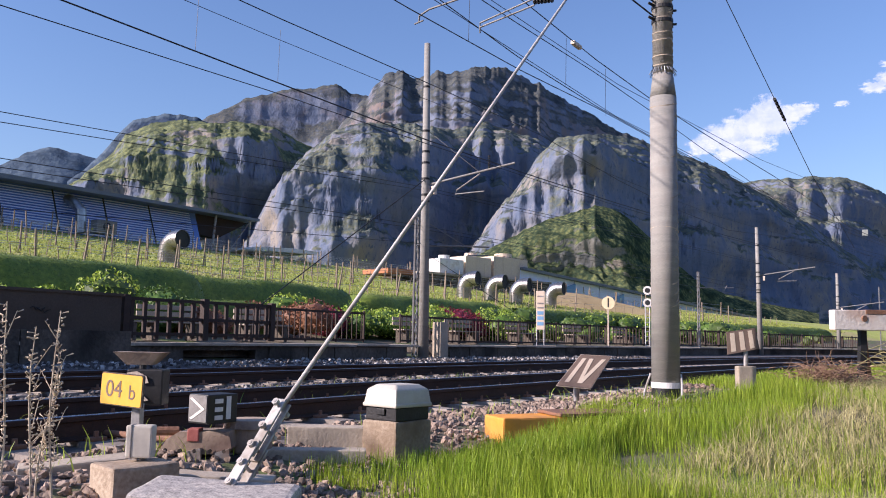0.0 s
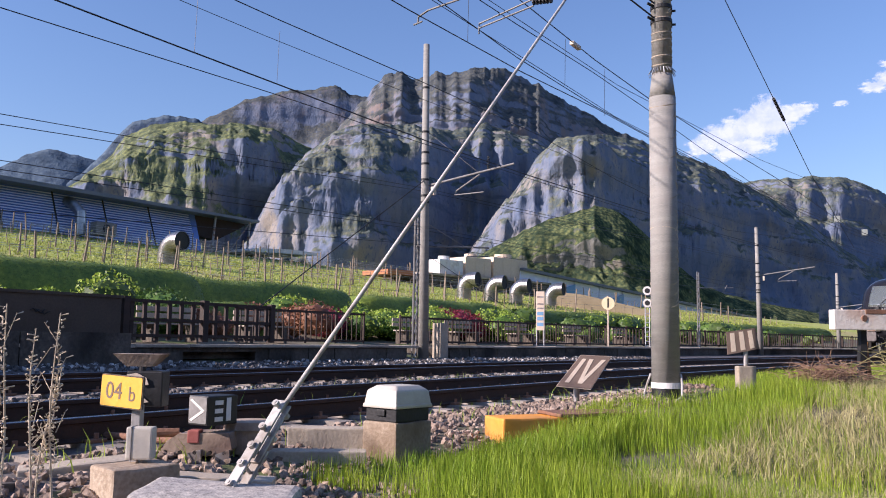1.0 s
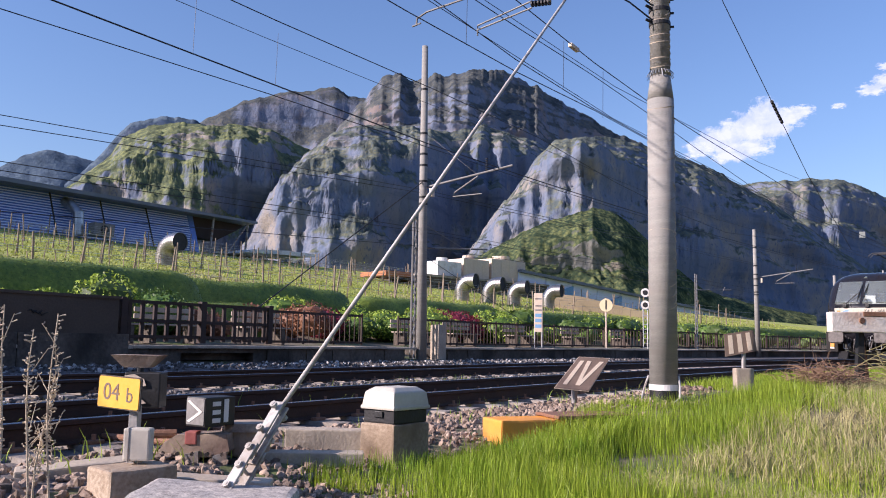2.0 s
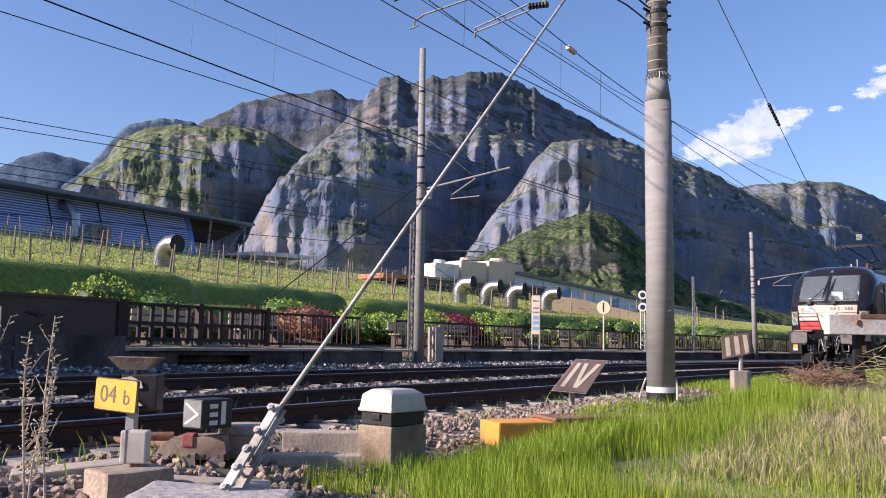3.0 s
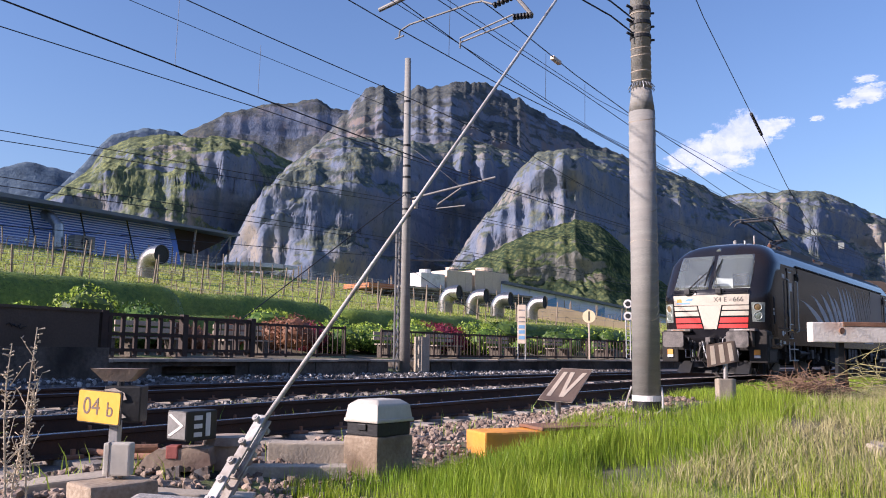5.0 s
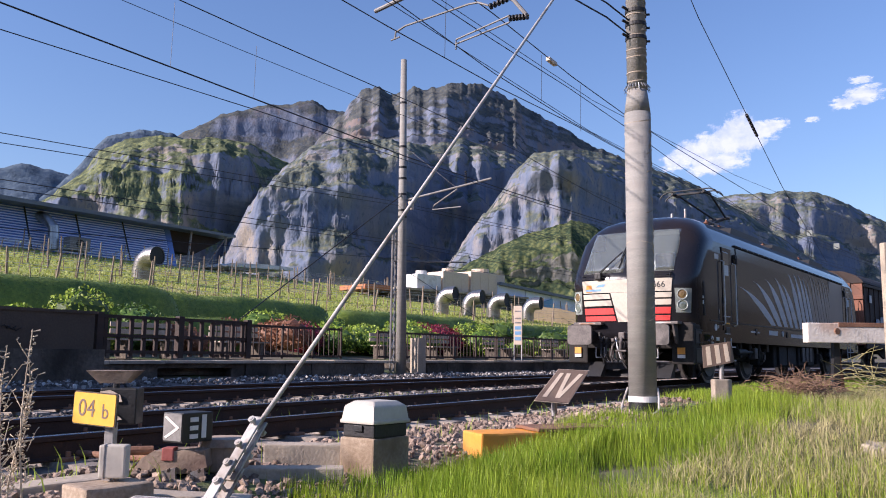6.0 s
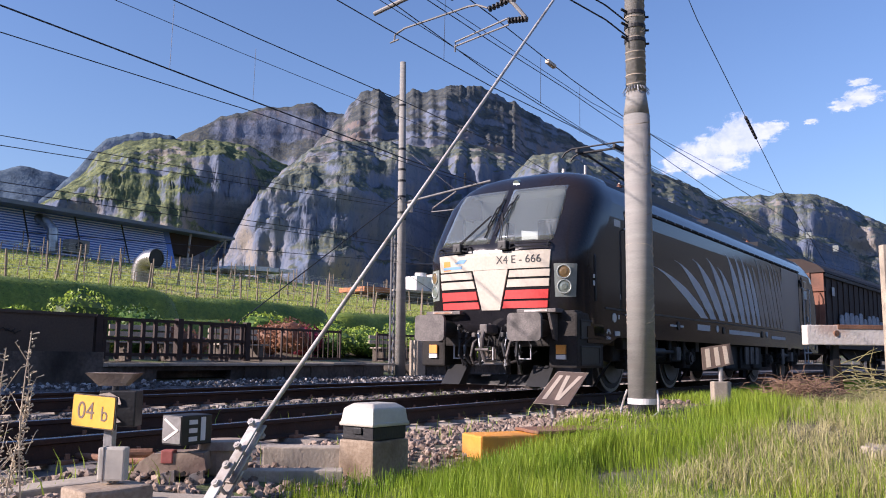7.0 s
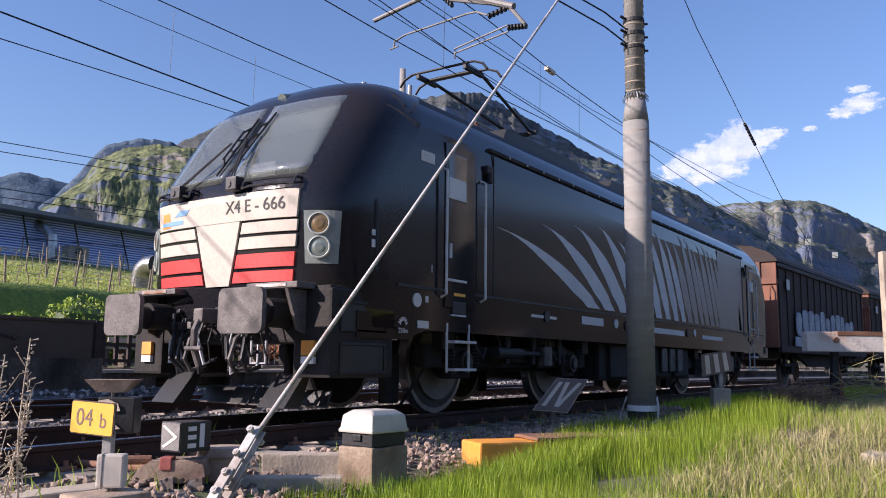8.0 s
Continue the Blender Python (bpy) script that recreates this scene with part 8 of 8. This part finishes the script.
def build_slope_buildings():
    # long louvred hall
    t = thing("louvred_hall", None, "long low hall with blue-grey louvred front and flat roof", "building")
    Y, z0, z1 = 60.0, 8.7, 12.75
    bm = bmesh.new()
    prism(bm, [(-20, z0 - 1), (46.5, z0 - 1), (46.5, z1), (-20, z1)], Y + 1.0, Y + 20)
    for v in bm.verts:
        if v.co.y < Y + 2 and v.co.z < z0:
            v.co.y -= 1.9
    part("core", bm, M_BLUEGLASS, t, "deep blue glazed front")
    bm = bmesh.new()
    prism(bm, [(-22, z1), (53.5, z1 - 0.25), (53.5, z1 + 0.0), (-22, z1 + 0.55)], Y - 0.8, Y + 20)
    part("roof", bm, M_ROOFBLUE, t, "flat grey-blue roof")
    bays = [(-20 + 4.7 * i, -20 + 4.7 * (i + 1)) for i in range(14)]
    for x0, x1 in bays:
        for j in range(17):
            z = z0 + 0.23 * j
            yy = Y - 0.8 + 0.10 * j
            bm = bmesh.new()
            box(bm, x0 + 0.08, x1 - 0.08, -0.055, 0.055, -0.015, 0.015, 0, Matrix.Translation((0, yy, z)) @ pose(0, 0, 0, 50))
            part("louvre", bm, M_LOUVRE, t)
        bm = bmesh.new()
        rod(bm, (x0, Y - 0.9, z0 - 0.2), (x0, Y + 0.95, z1), 0.07, n=6)
        part("mullion", bm, M_SHADE, t)
    # shed end under the roof
    bm = bmesh.new()
    for x in (48.0, 52.5):
        rod(bm, (x, Y, z0 - 1), (x + 0.4, Y, z1 - 0.2), 0.12, n=6)
    rod(bm, (49.5, Y, z0 - 0.6), (52.8, Y, z1 - 0.4), 0.08, n=6)
    part("shed_post", bm, M_STEEL, t)
    bm = bmesh.new()
    prism(bm, [(46.5, z1 - 0.2), (53.3, z1 - 0.35), (52.2, z1 - 1.0), (49.5, z1 - 2.4), (46.5, z1 - 2.2)], Y + 1.0, Y + 12)
    part("shed_soffit", bm, M_WAGON, t, "dark brown soffit")
    bm = bmesh.new()
    prism(bm, [(51.0, 9.2), (61.0, 9.65), (61.3, 9.95), (57, 9.95), (52, 9.6)], Y - 2, Y + 4)
    solo("white_canopy", bm, M_WHITE, "pale flat canopy beside the hall", "canopy")
    bm = bmesh.new()
    pts = [Vector((33.2, Y - 1.4, 8.9)), Vector((33.2, Y - 1.2, 10.8)), Vector((33.0, Y - 0.3, 11.6)), Vector((33.0, Y + 0.6, 11.9))]
    pipe(bm, pts, 0.45, 16)
    solo("roof_duct", bm, M_DUCT, "pale ribbed duct on the hall front", "duct")
    t = thing("air_unit", pose(34.8, Y - 2.2, 8.9), "grey air handling unit with a round fan", "air unit")
    bm = bmesh.new()
    box(bm, -0.95, 0.95, -0.5, 0.5, 0, 1.15, 0.05)
    part("case", bm, M_TUBE, t)
    bm = bmesh.new()
    rod(bm, (0, -0.53, 0.6), (0, -0.5, 0.6), 0.38, n=20)
    part("fan", bm, M_SHADE, t)
    elbow("large bent zinc vent duct among the vines", 27.6, 38.8, 4.75, 0.62, 1.85, 0.95, -84)
    for x, y, z, s in ((45.4, 27.6, 5.0, 1.0), (47.9, 26.8, 4.9, 1.0), (50.4, 26.1, 4.8, 1.0), (54.4, 25.2, 4.75, 0.95)):
        elbow("large bent zinc vent duct below the terrace", x, y, z - 1.55, 0.54 * s, 1.6, 0.80, -84)
    # terrace wall with plant boxes
    t = thing("terrace", None, "grey concrete terrace wall on the slope", "terrace")
    u = Vector((71.6 - 56.0, 37.0 - 40.5, 0)).normalized()
    m = plane_pose((56.0, 40.6, 0), u, (-u.y, u.x, 0))
    bm = bmesh.new()
    box(bm, 1.2, 19.5, 0, 6, 2, 6.75, 0.05, m)
    part("wall", bm, M_CONC_OLD_SHADED, t)
    bm = bmesh.new()
    box(bm, 1.0, 19.7, -0.15, 6.2, 6.75, 6.95, 0.03, m)
    part("coping", bm, M_CONC, t)
    for x0, w, h, mm, lab in ((3.9, 3.2, 1.5, M_WHITE, "white rooftop cooling unit on the terrace"), (7.4, 3.6, 2.0, M_CREAM, "cream rooftop cooling unit on the terrace"), (11.4, 5.2, 2.3, M_CREAM, "large cream rooftop cooling unit on the terrace")):
        q = thing("cooling_unit", m @ pose(x0 + w / 2, 1.8, 6.95), lab, "cooling unit", "cooling units")
        bm = bmesh.new()
        box(bm, -w / 2, w / 2, -1.2, 1.2, 0, h, 0.05)
        part("case", bm, mm, q)
        for i in range(int(w / 1.2)):
            bm = bmesh.new()
            xx = -w / 2 + 0.2 + i * 1.2
            box(bm, xx, xx + 1.0, -1.23, -1.2, 0.15, h - 0.15, 0.02)
            part("panel", bm, mm, q)
        bm = bmesh.new()
        rod(bm, (0, 0, h), (0, 0, h + 0.45), w * 0.18, n=16)
        part("fan_stack", bm, mm, q)
    bm = bmesh.new()
    box(bm, -2.2, 0.95, 1, 5, 6.6, 7.05, 0.03, m)
    solo("terracotta_roof", bm, mat("terracotta", (0.42, 0.17, 0.08), (0.52, 0.23, 0.11), 0.9, 0, 1, 10, 0.1), "low terracotta roof edge beside the terrace", "roof")
    # second long hall falling away along the slope
    t = thing("blue_hall", None, "long blue-roofed hall following the slope", "building")
    a, b = Vector((71.0, 37.4, 8.35)), Vector((128.0, 21.0, 3.2))
    d = (b - a)
    n = 14
    for i in range(n):
        p, q = a + d * (i / n), a + d * ((i + 1) / n)
        m = plane_pose((p + q) / 2, q - p, (-d.y, d.x, 0))
        ln = (q - p).length
        bm = bmesh.new()
        box(bm, -ln / 2 + 0.05, ln / 2 - 0.05, 0.3, 8, -2.6, -0.3, 0.02, m)
        part("wall_panel", bm, M_LOUVRE, t)
        bm = bmesh.new()
        box(bm, -ln / 2, ln / 2, -0.2, 9, -0.3, 0.0, 0.02, m)
        part("roof_edge", bm, M_ROOFBLUE, t)
        if i % 2:
            bm = bmesh.new()
            prism(bm, [(-ln / 2, -2.4), (ln / 2, -2.2), (ln / 2, -0.6), (0, -1.4)], 0.1, 0.28, m)
            part("blue_sheet", bm, M_BLUE, t, "loose blue sheeting")
    bm = bmesh.new()
    prism(bm, [(0, 0), (8.1, -0.5), (8.1, 2.05), (7.7, 2.4), (2.1, 3.6), (0, 3.76)], 0, 0.8, plane_pose((57.4, 26.2, 1.0), (4.75, -6.4, 0), (6.4, 4.75, 0)))
    solo("tan_wall", bm, M_TAN, "tan rendered retaining wall on the slope", "wall")
    # signs hung at the far masts
    for x, y, z in ((38.71, 0.95, 6.82), (38.99, -0.21, 6.11)):
        bm = bmesh.new()
        box(bm, -0.13, 0.13, -0.02, 0.02, -0.15, 0.15, 0.01)
        solo("line_tag", bm, M_LAMPRIM, "pale square tag on the overhead line", "tag", m=pose(x, y, z, 0, 0, -70))
    # dark conifer far along the line
    bm = bmesh.new()
    gx = random.Random(3)
    for i in range(260):
        u = gx.random()
        r = 0.9 * (1 - u) * gx.uniform(0.5, 1.0)
        an = gx.uniform(0, 6.28)
        p = Vector((r * math.cos(an), r * math.sin(an), 0.4 + 3.4 * u))
        rod(bm, p * Vector((0.3, 0.3, 1)), p - Vector((0, 0, 0.25)), 0.16, 0.02, 4)
    tt = thing("conifer", Matrix.Translation(P(88, 9, 0.2)), "small dark conifer beyond the platform", "tree")
    part("crown", bm, M_LEAFDARK, tt)
    bm = bmesh.new()
    rod(bm, (0, 0, 0), (0, 0, 3.6), 0.12, 0.03, 8)
    part("trunk", bm, M_WOOD, tt)


build_slope_buildings()


motions()
